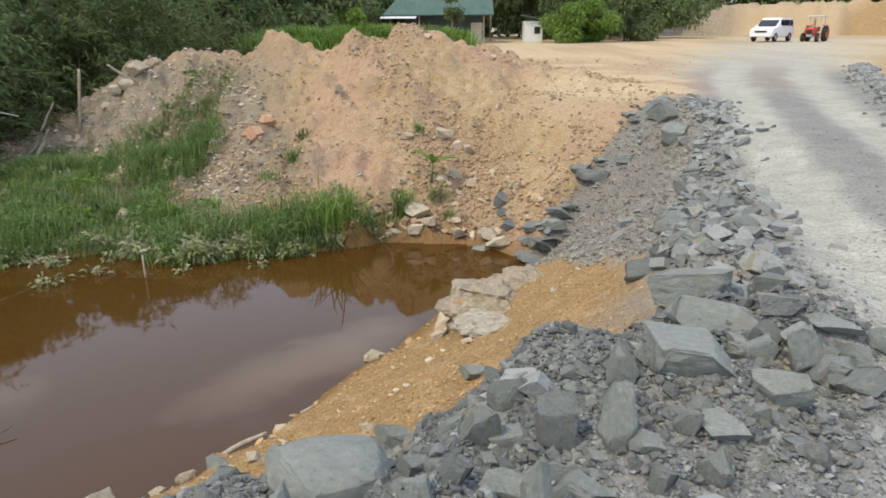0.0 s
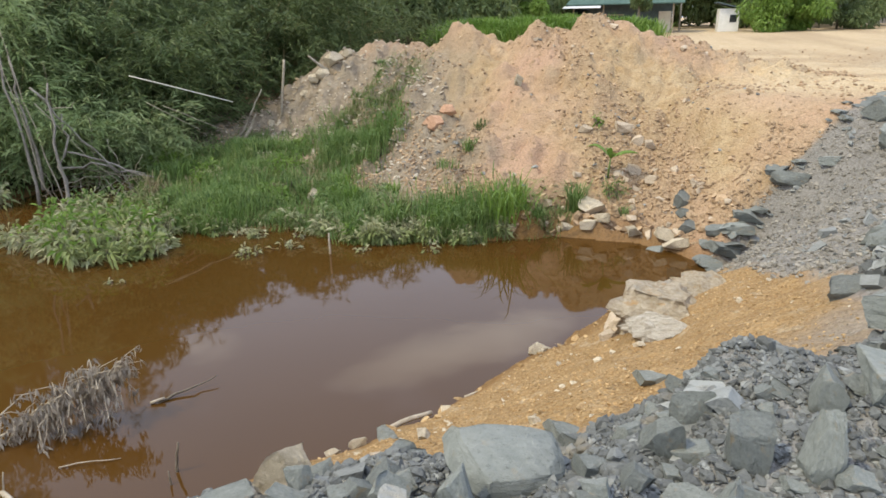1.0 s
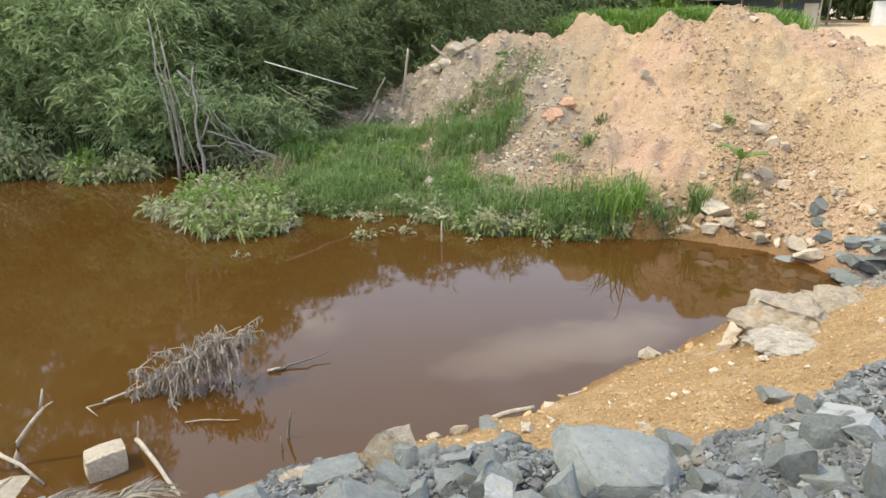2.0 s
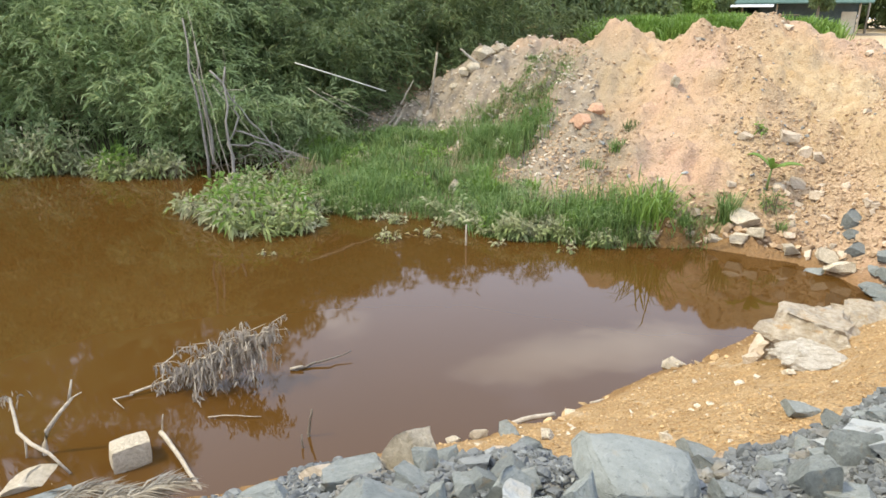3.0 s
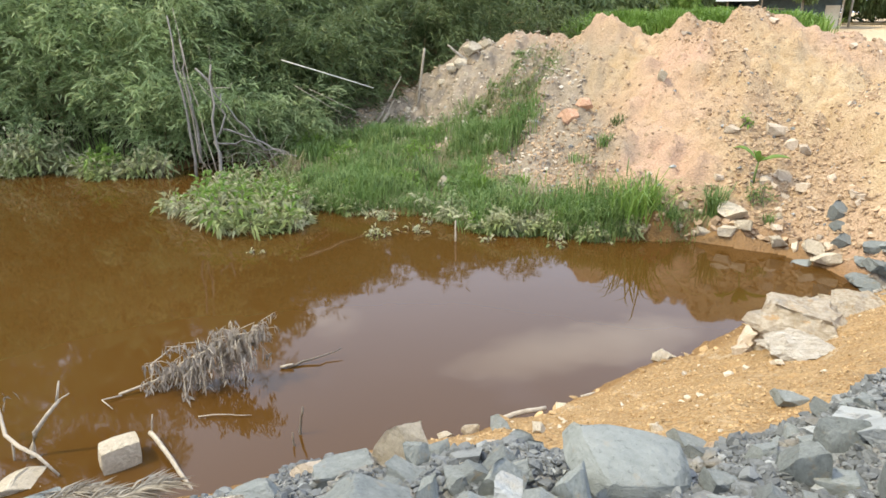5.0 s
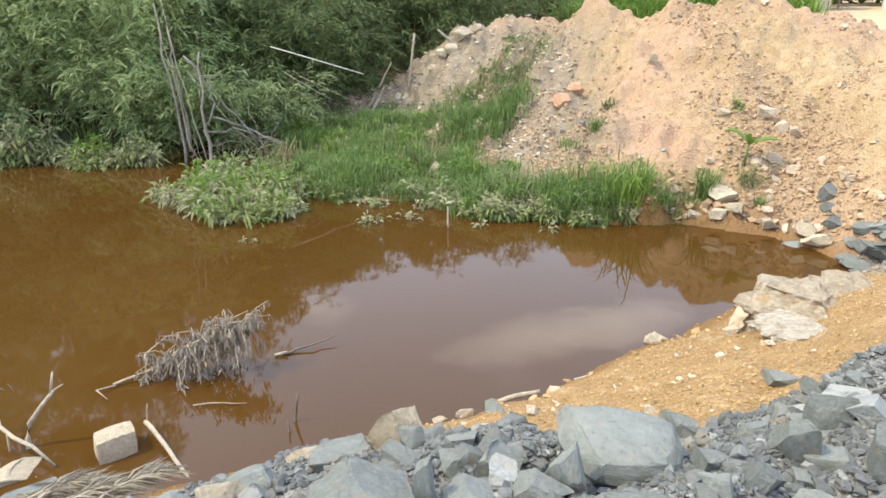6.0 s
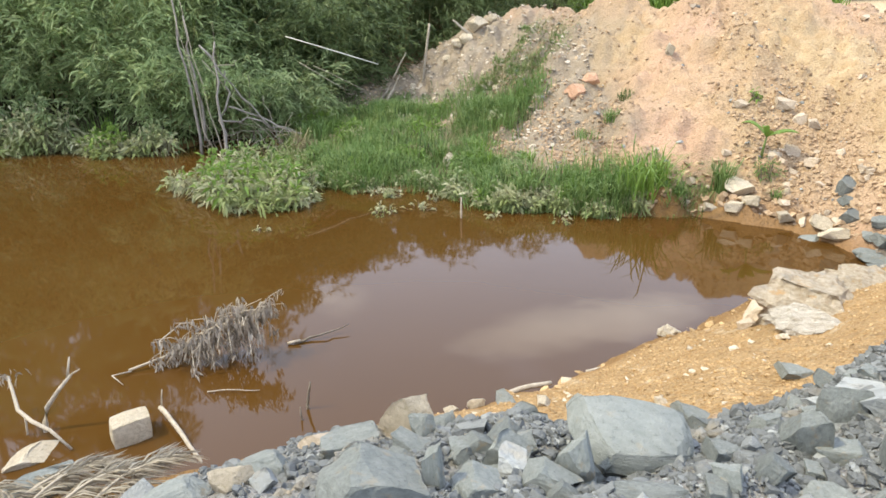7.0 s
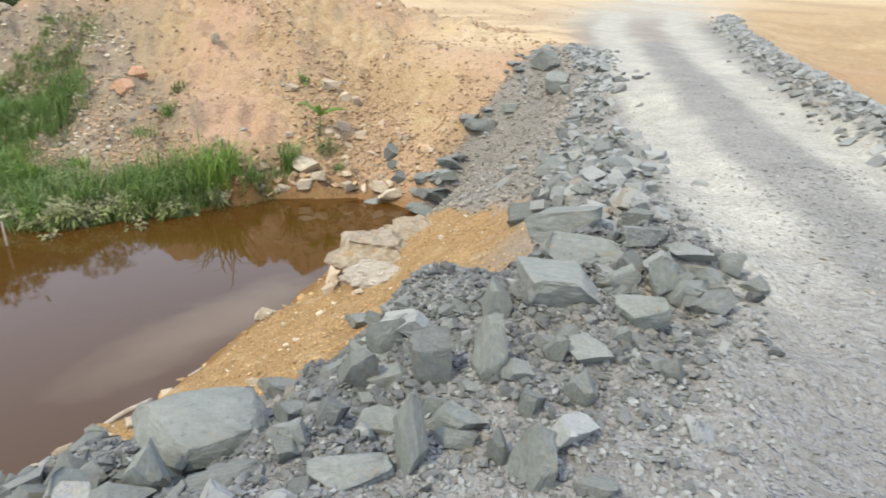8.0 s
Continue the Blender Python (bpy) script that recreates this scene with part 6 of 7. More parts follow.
part("fork", joined("fork", [tube([(0.22, 0.31, 0.76), (0.22, 0.36, 0.92), (0.21, 0.4, 1.02)], [0.02, 0.016, 0.01], 6)], DEAD_WOOD, True), forked)
forked.scale = (0.88, 0.88, 0.86)
part("side_twig", joined("side_twig", [tube([(0.25, 0.34, 0.8), (0.36, 0.4, 0.88)], [0.014, 0.007], 5)], DEAD_WOOD, True), forked)
bent = thing("bent_root", -6.8, 3.3, 0.0, "bent bleached root arching over a flat stone", "root", SNAG)
part("stem", joined("stem", [tube([(-0.62, 0.2, 0.5), (-0.5, 0.15, 0.38), (-0.3, 0.05, 0.24), (0.0, 0.0, 0.22), (0.3, 0.0, 0.2), (0.55, 0.03, 0.02)], [0.014, 0.018, 0.022, 0.024, 0.02, 0.014], 6)], DEAD_WOOD, True), bent)
part("prop", joined("prop", [tube([(-0.1, 0.0, 0.22), (-0.14, 0.0, 0.02), (-0.18, -0.02, -0.15)], [0.014, 0.012, 0.01], 5)], DEAD_WOOD, True), bent)
rngd = np.random.default_rng(5)
bl = np.array([(-0.62, 0.2, 0.5)]) + rngd.normal(size=(26, 3)) * np.array([0.07, 0.07, 0.04])
lv, lf_ = leaves(bl, rngd.normal(size=(26, 3)) * 0.4 + np.array([-0.3, 0, -0.8]), rngd.uniform(0.06, 0.12, 26), 0.03, rngd, 0.3, 0.1)
part("leaves", mesh_from("leaves", lv, lf_, DEAD_LEAF), bent, "withered grey leaves")
stick("bleached_stick", [(-5.9, 4.2, 0.1), (-5.4, 4.0, 0.08), (-4.85, 3.78, -0.02)], 0.03, 0.02, DEAD_WOOD, "split bleached stick lying on the pond edge", "stick", SNAG, 0.006)
stick("bleached_stick", [(-5.9, 4.2, 0.05), (-5.87, 4.24, 0.32)], 0.012, 0.006, DEAD_WOOD, "thin dry twig standing at the pond edge", "stick", SNAG, 0.004)
stick("bleached_stick", [(-4.46, 5.0, -0.1), (-4.45, 5.02, 0.12), (-4.43, 5.06, 0.34)], 0.02, 0.012, BARK, "dark stub rising out of the water", "stick", SNAG, 0.008)
stick("bleached_stick", [(-4.38, 4.8, -0.1), (-4.4, 4.82, 0.16)], 0.014, 0.008, BARK, "dark stub rising out of the water", "stick", SNAG, 0.005)
stick("bleached_stick", [(-5.75, 4.75, 0.02), (-5.45, 4.9, 0.04), (-5.2, 5.05, 0.02)], 0.008, 0.004, DEAD_WOOD, "thin twig floating in the pond", "stick", SNAG, 0.01)
stick("driftwood", [(-2.46, 6.12, 0.1), (-2.25, 6.35, 0.13), (-2.05, 6.55, 0.12)], 0.035, 0.028, DEAD_WOOD, "short driftwood log on the sandy shore", "log", "", 0.006)
stick("driftwood", [(-1.75, 7.0, 0.1), (-1.55, 7.15, 0.14)], 0.02, 0.012, DEAD_WOOD, "bleached wood splinter on the sandy shore", "log", "", 0.004)
stick("reed_stub", [(-5.75, 11.95, -0.1), (-5.75, 11.97, 0.45)], 0.022, 0.016, DEAD_WOOD, "pale reed stub standing in the pond", "stick", SNAG, 0.004)


def frond(x, y, z, turn, length, seed, tilt=0):
    """A dry palm frond: curved rib with two rows of drooping leaflets."""
    rng = np.random.default_rng(seed)
    top = thing("palm_frond", x, y, z, "dry bleached palm frond lying on the shore", "palm frond", "palm fronds on the shore")
    s = np.linspace(0, 1, 10)
    rib = np.stack([s * length, 0.12 * np.sin(s * 2.2), 0.16 * np.sin(s * 2.6) - 0.03 * s], 1)
    part("rib", joined("rib", [tube(rib, np.linspace(0.018, 0.005, 10), 6)], DEAD_WOOD, True), top)
    n = 46
    t = np.repeat(np.linspace(0.12, 1, n), 2)
    o = np.stack([np.interp(t, s, rib[:, i]) for i in range(3)], 1)
    sgn = np.tile([1.0, -1.0], n)
    d = np.stack([np.full(2 * n, 0.85), sgn * rng.uniform(0.25, 0.7, 2 * n), rng.normal(size=2 * n) * 0.14 + 0.1], 1)
    v, f = leaves(o, d, rng.uniform(0.3, 0.5, 2 * n) * (1.1 - 0.5 * t), rng.uniform(0.014, 0.024, 2 * n), rng, 0.3, 0.28)
    part("foliage", mesh_from("foliage", v, f, PALE_FROND), top)
    top.rotation_euler = (radians(tilt), radians(-4), radians(turn))
    return top


for fx, fy, ft, fl, fs in ((-5.75, 2.75, 48, 1.2, 1), (-5.5, 2.7, 62, 1.1, 2), (-5.2, 2.75, 55, 1.2, 3), (-4.95, 2.9, 60, 1.25, 4), (-6.1, 2.8, 30, 1.0, 5), (-5.4, 3.0, 40, 0.9, 6), (-4.8, 3.1, 70, 0.9, 7), (-6.3, 2.6, 10, 0.9, 8)):
    frond(fx + 0.1, fy - 0.42, max(gz(fx, fy - 0.42), 0.02) + 0.02, ft, fl * 0.7, 80 + fs, -10)

# dead stems and fallen poles before the bamboo
DRY = "dead stems before the bamboo"
for i, (a, b, c) in enumerate((((-14.75, 14.5, -0.2), (-15.0, 14.1, 2.4), (-15.15, 13.95, 4.7)), ((-14.6, 14.5, -0.2), (-14.65, 14.45, 1.8), (-14.55, 14.5, 3.7)), ((-14.95, 14.2, 0.3), (-15.1, 14.1, 2.0), (-15.3, 13.9, 4.0)),
                               ((-14.85, 14.4, 2.9), (-14.3, 14.9, 1.6), (-13.6, 15.6, 0.3)), ((-14.9, 14.3, 2.7), (-14.1, 14.9, 1.2), (-13.3, 15.4, 0.2)), ((-14.5, 14.6, 0.9), (-13.9, 15.2, 0.7), (-13.1, 15.8, 0.4)),
                               ((-14.8, 14.6, 0.5), (-14.0, 15.3, 0.6), (-13.2, 16.0, 0.5)), ((-14.2, 15.3, 2.2), (-14.1, 15.2, 1.0), (-14.0, 15.1, 0.0)), ((-13.9, 15.5, 1.6), (-13.7, 15.6, 0.7), (-13.5, 15.7, 0.0)),
                               ((-15.5, 14.6, 0.2), (-14.6, 15.2, 0.35), (-13.4, 15.6, 0.2)), ((-14.7, 14.4, 2.5), (-14.2, 14.6, 2.55), (-14.0, 14.7, 2.7)), ((-15.6, 15.4, 0.4), (-14.9, 15.6, 0.6), (-13.8, 16.1, 0.5)))):
    stick("dead_sapling", [a, b, c], 0.022 if i < 3 else 0.013, 0.006, BARK if i % 2 else DEAD_WOOD, "grey dead sapling leaning at the pond edge", "sapling", DRY, 0.035, 90 + i, 5)
rngs = np.random.default_rng(12)
for i in range(22):
    px, py = rngs.uniform(-15.4, -13.2), 0.0
    py = 14.3 + (px + 15.4) * 0.65 + rngs.uniform(-0.3, 0.5)
    ln = rngs.uniform(0.5, 1.8)
    a = rngs.uniform(0, 6.28)
    up = rngs.uniform(0.05, 1.0)
    e = (px + math.cos(a) * ln * 0.7, py + math.sin(a) * ln * 0.4, 0.1 + up * ln)
    stick("dead_twig_branch", [(px, py, -0.05), ((px + e[0]) / 2 + 0.1, (py + e[1]) / 2, 0.12 + up * ln * 0.5), e], 0.012, 0.005, DEAD_WOOD, "thin grey dead branch tangled at the pond edge", "branch", "dead branches at the pond edge", 0.03, 200 + i, 5)
for i, (a, b, c) in enumerate((((-15.25, 14.1, -0.1), (-15.3, 14.1, 2.2), (-15.45, 14.0, 4.5)), ((-15.1, 14.2, 0.4), (-15.15, 14.15, 2.2), (-15.2, 14.1, 3.9)), ((-14.35, 14.2, -0.2), (-14.5, 14.3, 1.5), (-14.55, 14.5, 3.2)),
                               ((-14.3, 14.2, -0.2), (-14.42, 14.35, 1.2), (-14.4, 14.6, 2.4)), ((-14.95, 14.3, 3.1), (-14.2, 14.8, 1.9), (-13.5, 15.3, 0.7)), ((-14.6, 14.3, 1.0), (-13.9, 15.0, 0.95), (-13.0, 15.7, 0.6)), ((-14.4, 14.5, 1.4), (-13.7, 15.1, 1.0), (-12.8, 15.8, 0.5)))):
    stick("dead_sapling", [a, b, c], 0.05 if i < 4 else 0.028, 0.022, GREY_WOOD, "grey dead sapling standing at the pond edge" if i < 4 else "grey fallen branch at the pond edge", "sapling", DRY, 0.06, 130 + i, 6)
stick("fallen_pole", [(-13.75, 16.6, 3.22), (-11.5, 18.2, 2.33)], 0.02, 0.017, PALE_POLE, "pale fallen bamboo pole leaning in the thicket", "pole", "", 0.008)
stick("fallen_pole", [(-13.15, 16.4, 2.5), (-12.1, 17.2, 1.65)], 0.010, 0.008, DEAD_WOOD, "pale fallen bamboo pole leaning in the thicket", "pole", "", 0.008, 3)
stick("fallen_pole", [(-12.8, 16.6, 2.4), (-11.6, 17.6, 1.6)], 0.009, 0.007, DEAD_WOOD, "pale fallen bamboo pole leaning in the thicket", "pole", "", 0.008, 4)
stick("fence_post", [(-11.75, 21.55, 1.3), (-11.62, 21.62, 2.4), (-11.5, 21.68, 3.38)], 0.05, 0.04, DEAD_WOOD, "weathered wooden post at the end of the heap", "post", "", 0.006)
stick("broken_branch", [(-12.5, 20.0, 1.0), (-12.1, 20.2, 1.8), (-11.75, 20.4, 2.5)], 0.05, 0.02, DEAD_WOOD, "broken dead branch against the heap", "branch", "", 0.02, 6)
stick("broken_branch", [(-12.3, 19.9, 0.9), (-12.05, 20.1, 1.4), (-11.85, 20.1, 1.8)], 0.06, 0.03, DEAD_WOOD, "broken dead branch against the heap", "branch", "", 0.02, 7)
stick("broken_branch", [(-10.0, 22.0, 3.0), (-10.3, 21.75, 3.25), (-10.55, 21.6, 3.5)], 0.06, 0.035, DEAD_WOOD, "broken root sticking out of the heap crest", "branch", "", 0.01, 8)

# ---------------------------------------------------------------- beyond the heap: cut bank, house, shed, vehicles


def block(name, parent, size, at, mat, bevel=0.02, label="", rot=(0, 0, 0)):
    b = bmesh.new()
    bmesh.ops.create_cube(b, size=1)
    bmesh.ops.scale(b, vec=size, verts=b.verts)
    if bevel:
        bmesh.ops.bevel(b, geom=b.edges[:], offset=bevel, segments=2, affect="EDGES")
    me = bpy.data.meshes.new(name)
    b.to_mesh(me)
    b.free()
    me.materials.append(mat)
    ob = part(name, me, parent, label)
    ob.location = at
    ob.rotation_euler = [radians(a) for a in rot]
    return ob


def wheel(name, parent, at, radius, width, rim_mat):
    """Tyre and rim, axle along y."""
    b = bmesh.new()
    prof = [(0.58, -0.5), (0.9, -0.5), (1.0, -0.34), (1.0, 0.34), (0.9, 0.5), (0.58, 0.5)]
    n = 24
    rings = []
    for i in range(n):
        a = 2 * math.pi * i / n
        rings.append([b.verts.new((math.cos(a) * r * radius, w * width, math.sin(a) * r * radius)) for r, w in prof])
    for p, q in zip(rings, rings[1:] + rings[:1]):
        for i in range(len(prof)):
            j = (i + 1) % len(prof)
            b.faces.new((p[i], p[j], q[j], q[i]))
    bmesh.ops.recalc_face_normals(b, faces=b.faces)
    me = bpy.data.meshes.new("tyre")
    b.to_mesh(me)
    b.free()
    me.materials.append(RUBBER)
    hub = part(name, me, parent, "black rubber tyre")
    hub.location = at
    b = bmesh.new()
    bmesh.ops.create_cone(b, cap_ends=True, segments=20, radius1=radius * 0.6, radius2=radius * 0.52, depth=width * 0.8)
    bmesh.ops.rotate(b, verts=b.verts, matrix=Matrix.Rotation(radians(90), 3, "X"))
    me = bpy.data.meshes.new("rim")
    b.to_mesh(me)
    b.free()
    me.materials.append(rim_mat)
    part("rim", me, hub, "metal wheel rim")
    return hub


def hull(name, parent, outline, half, mat, taper=None, bevel=0.04, label=""):
    """A body from a side outline (x, z), swept across y; taper(z) narrows it."""
    b = bmesh.new()
    sides = []
    for s in (-1, 1):
        sides.append([b.verts.new((x, s * half * (taper(z) if taper else 1), z)) for x, z in outline])
    n = len(outline)
    b.faces.new(sides[0])
    b.faces.new(sides[1][::-1])
    for i in range(n):
        j = (i + 1) % n
        b.faces.new((sides[0][j], sides[0][i], sides[1][i], sides[1][j]))
    bmesh.ops.recalc_face_normals(b, faces=b.faces)
    if bevel:
        bmesh.ops.bevel(b, geom=b.edges[:], offset=bevel, segments=2, affect="EDGES")
    me = bpy.data.meshes.new(name)
    b.to_mesh(me)
    b.free()
    me.materials.append(mat)
    return part(name, me, parent, label)


def cut_bank():
    """Excavated face that closes the far right of the site."""
    na, nr = 220, 26
    a = np.linspace(radians(15), radians(100), na)
    s = np.linspace(0, 1, nr)
    ga, gs = np.meshgrid(a, s)
    foot = 88 - 6 * step(radians(19), radians(15), ga) + 3 * (vnoise(ga * 30, ga * 0, 2) - 0.5)
    d = foot + gs * 30 ** 1.0
    rise = 3.7 * step(0.0, 0.2, gs + 0.05 * (vnoise(ga * 60, gs * 20, 3) - 0.5)) * step(radians(15), radians(20), ga) + 0.8 * gs
    z = 3.2 + rise + (0.9 * (vnoise(ga * 150, gs * 6, 5) - 0.5) + 0.6 * (vnoise(ga * 60, gs * 3, 6) - 0.5)) * step(0, 0.1, gs) - 0.6 * (gs == 0)
    x, y = np.sin(ga) * d, np.cos(ga) * d
    v = np.stack([x.ravel(), y.ravel(), z.ravel()], 1)
    i = np.arange(na * nr).reshape(nr, na)
    f = np.stack([i[:-1, :-1].ravel(), i[1:, :-1].ravel(), i[1:, 1:].ravel(), i[:-1, 1:].ravel()], 1)
    me = mesh_from("cut_bank", v, f, SOIL, True)
    n = vnoise(ga * 22, gs * 4, 9)
    vals = {"rubble": step(radians(23), radians(20), ga + (n - 0.5) * 0.05), "ochre": step(radians(27), radians(31), ga + (n - 0.5) * 0.1) * 0.8, "dust": 0.5 * n * step(0.25, 0.3, gs), "grey": 0 * n, "earth": 0 * n, "sand": 0.5 + 0.5 * n, "damp": 0 * n, "gravelly": n}
    for name, q in vals.items():
        me.attributes.new(name, "FLOAT", "POINT").data.foreach_set("value", np.asarray(q, np.float32).ravel())
    return tagged(new("cut_bank", me), "tall excavated bank of sandy orange soil", "bank", kind="structure")


cut_bank()


def house(x, y):
    g = gz(x, y) - 0.05
    h = thing("house", x, y, g, "low timber house with a weathered green metal roof", "house")
    w, d, e = 8.0, 6.0, 2.55
    block("back_wall", h, (w, 0.12, e), (0, d / 2, e / 2), TEAL_WALL, 0.01)
    block("front_wall", h, (w - 1.6, 0.12, e), (0.4, -d / 2 + 1.3, e / 2), TEAL_WALL, 0.01)
    for sx in (-w / 2, w / 2 - 0.4):
        block("side_wall", h, (0.12, d - 1.4, e), (sx, 0.6, e / 2), TEAL_WALL, 0.01)
    for px in (-3.9, -1.55, 1.15, 3.75):
        block("post", h, (0.12, 0.12, e), (px, -d / 2 + 0.1, e / 2), DEAD_WOOD, 0.015, "bare timber veranda post")
    dr = block("door", h, (0.95, 0.06, 2.0), (3.2, -d / 2 + 1.2, 1.0), BEIGE_DOOR, 0.01, "beige door")
    block("door_handle", dr, (0.04, 0.06, 0.14), (-0.38, -0.05, 0.0), STEEL, 0.01)
    wn = block("window", h, (1.1, 0.05, 0.9), (-0.6, -d / 2 + 1.21, 1.3), DARK_GLASS, 0.005, "dark window")
    block("window_frame", wn, (1.26, 0.04, 0.08), (0, -0.02, 0.49), DEAD_WOOD, 0.01)
    block("window_sill", wn, (1.26, 0.1, 0.06), (0, -0.04, -0.48), DEAD_WOOD, 0.01)
    block("plank_screen", h, (0.5, 0.05, 1.0), (1.9, -d / 2 + 0.6, 0.5), PALE_SHEET, 0.01, "pale sheet leaning on the veranda")
    b = bmesh.new()
    ov, rh, t = 0.5, 2.3, 0.08
    pts = [(-w / 2 - ov, -d / 2 - ov, e), (w / 2 + ov, -d / 2 - ov, e), (w / 2 + ov, d / 2 + ov, e), (-w / 2 - ov, d / 2 + ov, e), (-w / 2 + 1.4, 0, e + rh), (w / 2 + ov, 0, e + rh)]
    lo = [b.verts.new(p) for p in pts]
    up = [b.verts.new((p[0], p[1], p[2] + t)) for p in pts]
    for q in ((0, 1, 5, 4), (2, 3, 4, 5), (3, 0, 4)):
        b.faces.new([up[i] for i in q])
        b.faces.new([lo[i] for i in reversed(q)])
    for i, j in ((0, 1), (1, 5), (5, 2), (2, 3), (3, 0)):
        b.faces.new((lo[i], lo[j], up[j], up[i]))
    bmesh.ops.recalc_face_normals(b, faces=b.faces)
    me = bpy.data.meshes.new("roof")
    b.to_mesh(me)
    b.free()
    me.materials.append(GREEN_ROOF)
    roof = part("roof", me, h, "weathered green metal roof")
    for i in range(22):
        rx = -w / 2 + 0.1 + i * 0.4
        tp = min(1.0, max(0.1, (rx + w / 2 + ov) / 1.9))
        l = math.hypot(d / 2 + ov, rh) * tp
        block("roof_rib", roof, (0.05, l, 0.03), (rx, -(d / 2 + ov) * (1 - tp / 2), e + rh * tp / 2 + t + 0.012), GREEN_ROOF, 0, rot=(math.degrees(math.atan2(rh, d / 2 + ov)), 0, 0))
    block("gable_board", h, (0.08, d * 0.5, 0.9), (w / 2 + 0.05, 0, e + 0.5), TEAL_WALL, 0.01)
    block("awning", h, (2.9, 1.3, 0.05), (-3.2, -d / 2 - 0.75, e - 0.12), PALE_SHEET, 0.01, "pale metal awning sheet", (9, 0, 0))
    return h


house(-0.4, 60.5)


def shed(x, y):
    s = thing("shed", x, y, gz(x, y) - 0.05, "small whitewashed shed with a dark roof", "shed")
    block("wall", s, (1.5, 1.6, 1.75), (0, 0, 0.87), WHITE_WALL, 0.02)
    block("window", s, (0.5, 0.06, 0.55), (0.3, -0.8, 1.0), DARK_GLASS, 0.005, "dark window")
    block("roof", s, (2.1, 2.2, 0.1), (0.05, 0, 1.95), TEAL_WALL, 0.02, "dark sloping roof", (0, 14, 0))
    return s


shed(7.6, 59.5)
stick("utility_pole", [(4.2, 62, 3.0), (4.2, 62, 9.0)], 0.09, 0.07, DEAD_WOOD, "thin grey utility pole beside the house", "pole", "", 0.0)
tree(11.3, 57.5, 4.0, 2.7, 301, BRIGHT_LEAF, 14000, 0.3, "rounded bright green bushy tree beside the shed", 0.02, "trees by the house")
tree(15.6, 60.0, 4.4, 2.8, 302, DARK_LEAF, 9000, 0.3, "dark green bushy tree behind the shed", 0.02, "trees by the house")
tree(-6.8, 54.0, 3.6, 2.6, 303, BRIGHT_LEAF, 9000, 0.3, "bright green bushy tree beside the house", 0.02, "trees by the house")
tree(0.8, 54.5, 4.6, 1.3, 304, DARK_LEAF, 1500, 0.22, "thin dark tree before the house", 0.5, "trees by the house")


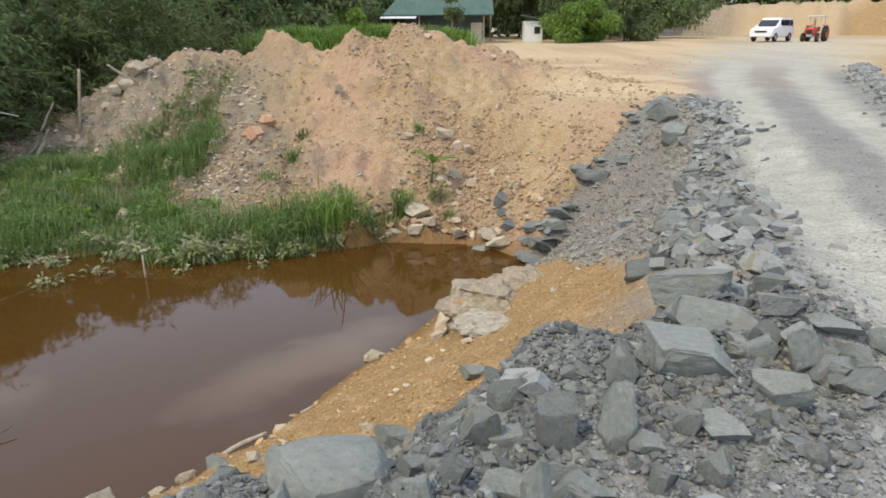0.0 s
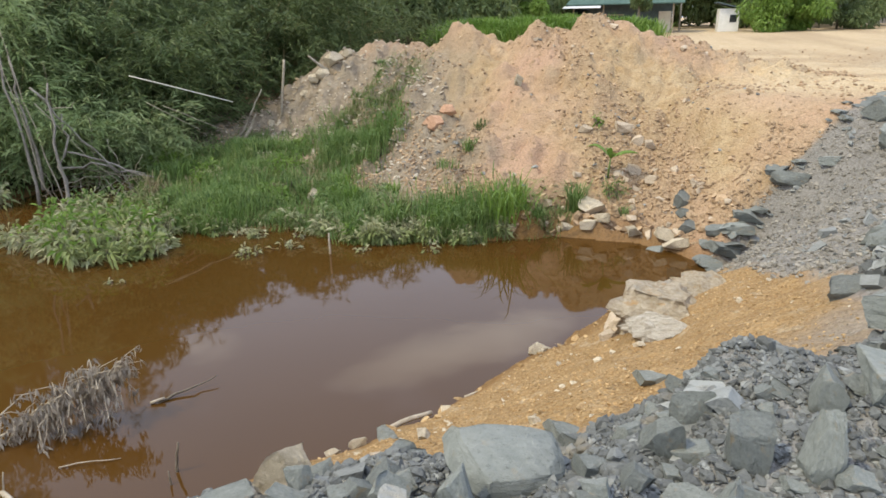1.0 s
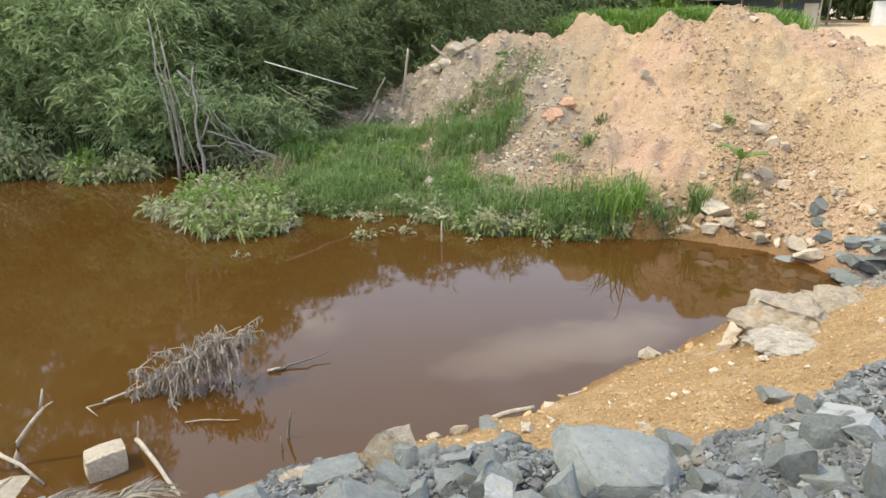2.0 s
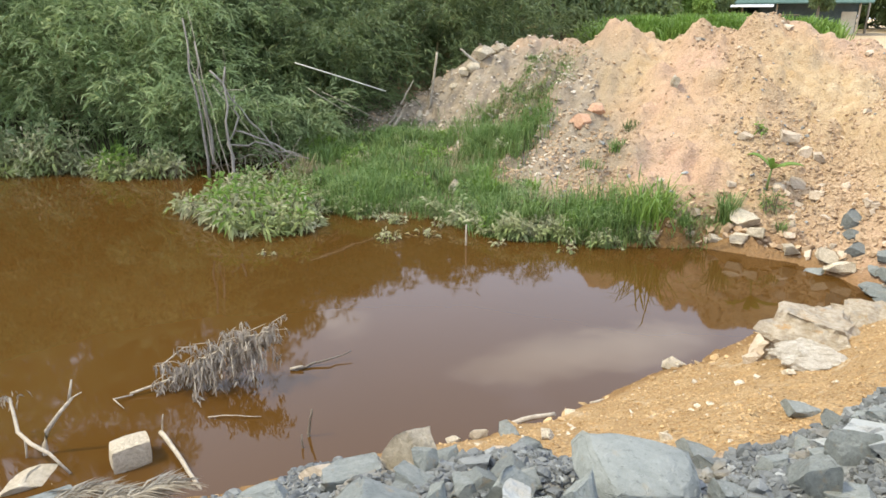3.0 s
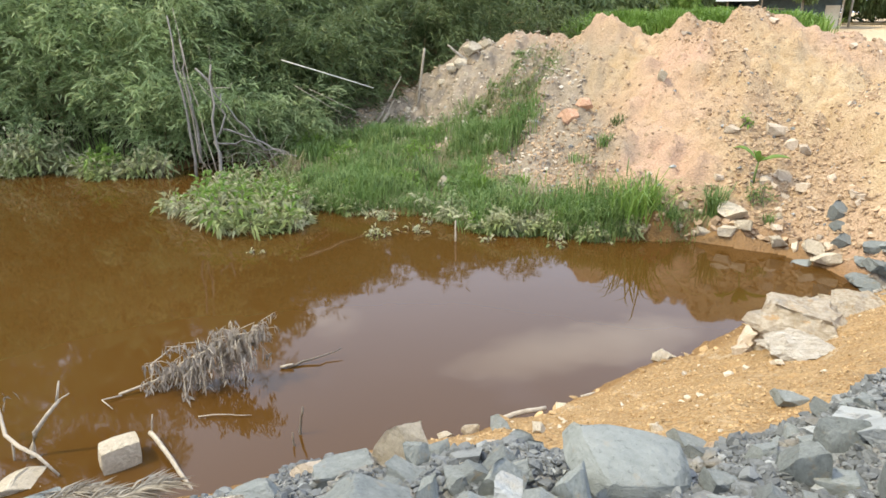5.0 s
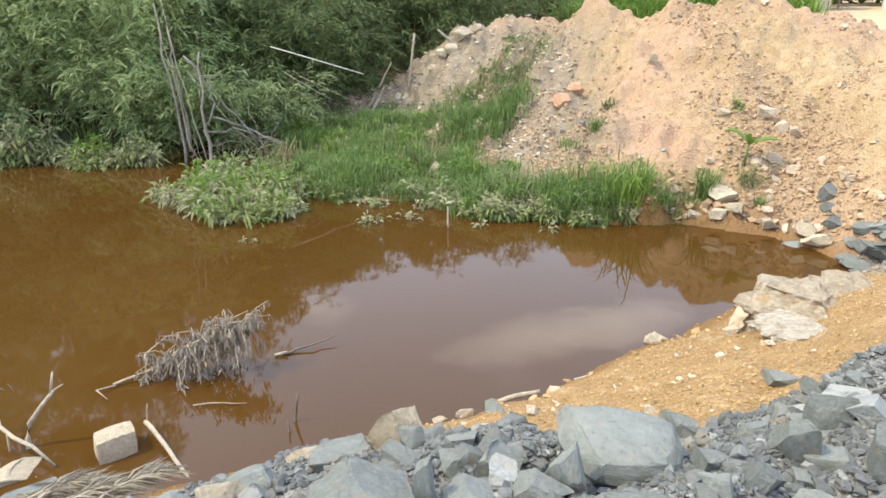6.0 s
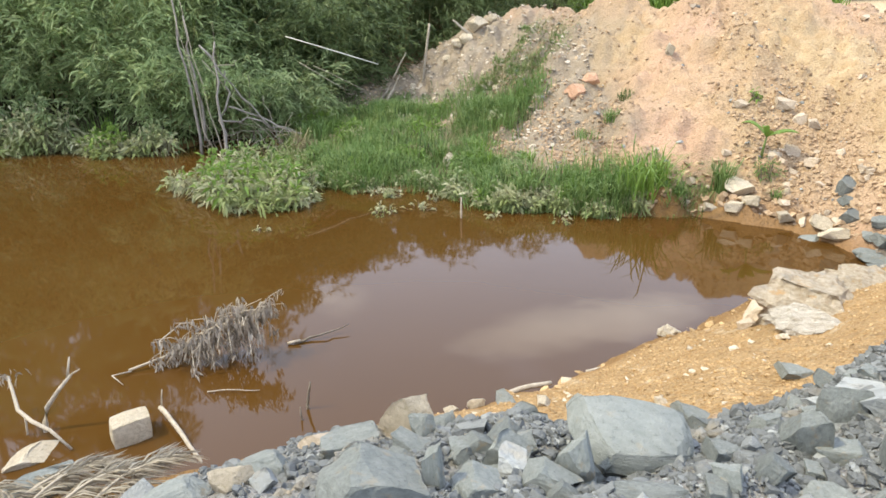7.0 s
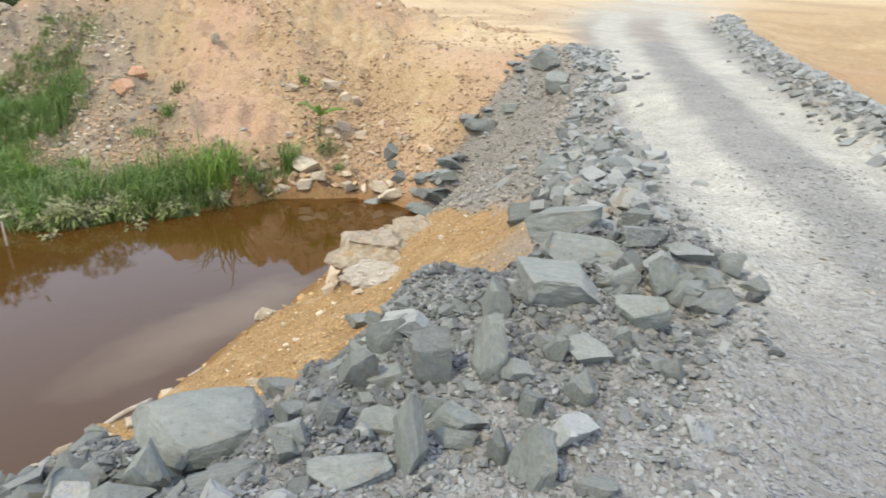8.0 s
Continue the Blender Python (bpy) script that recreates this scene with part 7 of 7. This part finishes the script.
def car(x, y, turn):
    c = thing("car", x, y, gz(x, y) + 0.02, "white people carrier parked on bare sandy ground", "car")
    c.rotation_euler = (0, 0, radians(turn))
    hull("body", c, [(-2.15, 0.35), (2.05, 0.35), (2.2, 0.55), (2.18, 0.8), (1.95, 0.98), (1.2, 1.08), (-2.1, 1.08), (-2.22, 0.7)], 0.86, CAR_PAINT, lambda z: 1 - 0.05 * abs(z - 0.7), 0.06)
    hull("cabin", c, [(1.25, 1.05), (0.45, 1.62), (0.2, 1.74), (-1.7, 1.74), (-2.05, 1.6), (-2.12, 1.05)], 0.82, CAR_PAINT, lambda z: 1 - 0.16 * (z - 1.05), 0.05)
    b = block("windscreen", c, (0.04, 1.34, 0.72), (0.9, 0, 1.36), DARK_GLASS, 0.01, "dark windscreen", (0, -54, 0))
    for s in (-1, 1):
        for px, ln in ((0.1, 0.85), (-0.8, 0.8), (-1.6, 0.55)):
            block("side_window", c, (ln, 0.03, 0.42), (px, s * 0.795, 1.37), DARK_GLASS, 0.01, "dark side window", (s * 8, 0, 0))
        block("headlight", c, (0.16, 0.34, 0.16), (2.08, s * 0.6, 0.83), HEADLAMP, 0.03, "clear headlight")
        block("tail_light", c, (0.06, 0.14, 0.4), (-2.17, s * 0.7, 0.95), RED_PAINT, 0.02, "red tail light")
        block("wing_mirror", c, (0.12, 0.2, 0.14), (0.85, s * 0.95, 1.12), CAR_PAINT, 0.04)
        for px in (1.4, -1.35):
            wheel("wheel", c, (px, s * 0.78, 0.33), 0.33, 0.22, STEEL)
    block("grille", c, (0.06, 0.9, 0.16), (2.17, 0, 0.72), RUBBER, 0.02, "dark grille")
    block("bumper", c, (0.14, 1.6, 0.2), (2.18, 0, 0.45), CAR_PAINT, 0.05)
    return c


car(25.7, 54.6, 224)


def tractor(x, y, turn):
    t = thing("tractor", x, y, gz(x, y) + 0.02, "red farm tractor with a grey canopy on the bare site", "tractor")
    t.rotation_euler = (0, 0, radians(turn))
    hull("bonnet", t, [(0.2, 0.7), (1.75, 0.7), (1.8, 1.15), (1.6, 1.3), (0.2, 1.38)], 0.36, RED_PAINT, None, 0.05, "red bonnet")
    block("chassis", t, (2.9, 0.5, 0.3), (0.3, 0, 0.62), STEEL, 0.03)
    block("seat", t, (0.5, 0.5, 0.45), (-0.75, 0, 1.15), RUBBER, 0.06, "black seat")
    block("grille", t, (0.05, 0.5, 0.4), (1.81, 0, 0.92), RUBBER, 0.01, "dark grille")
    for s in (-1, 1):
        wheel("rear_wheel", t, (-0.8, s * 0.75, 0.72), 0.72, 0.4, RED_PAINT)
        wheel("front_wheel", t, (1.35, s * 0.62, 0.42), 0.42, 0.25, RED_PAINT)
        block("mudguard", t, (1.1, 0.4, 0.08), (-0.8, s * 0.72, 1.5), RED_PAINT, 0.03, "red mudguard")
        for px in (-1.25, 0.15):
            block("canopy_post", t, (0.06, 0.06, 1.35), (px, s * 0.5, 1.65), STEEL, 0.01)
    block("canopy", t, (1.8, 1.25, 0.1), (-0.5, 0, 2.35), PALE_SHEET, 0.03, "pale grey canopy")
    b = bmesh.new()
    bmesh.ops.create_cone(b, cap_ends=True, segments=10, radius1=0.04, radius2=0.035, depth=0.8)
    me = bpy.data.meshes.new("exhaust")
    b.to_mesh(me)
    b.free()
    me.materials.append(RUBBER)
    ex = part("exhaust", me, t, "black exhaust stack")
    ex.location = (1.0, 0.2, 1.7)
    return t


tr = tractor(28.7, 54.0, 228)
tr.scale = (0.8, 0.8, 0.8)
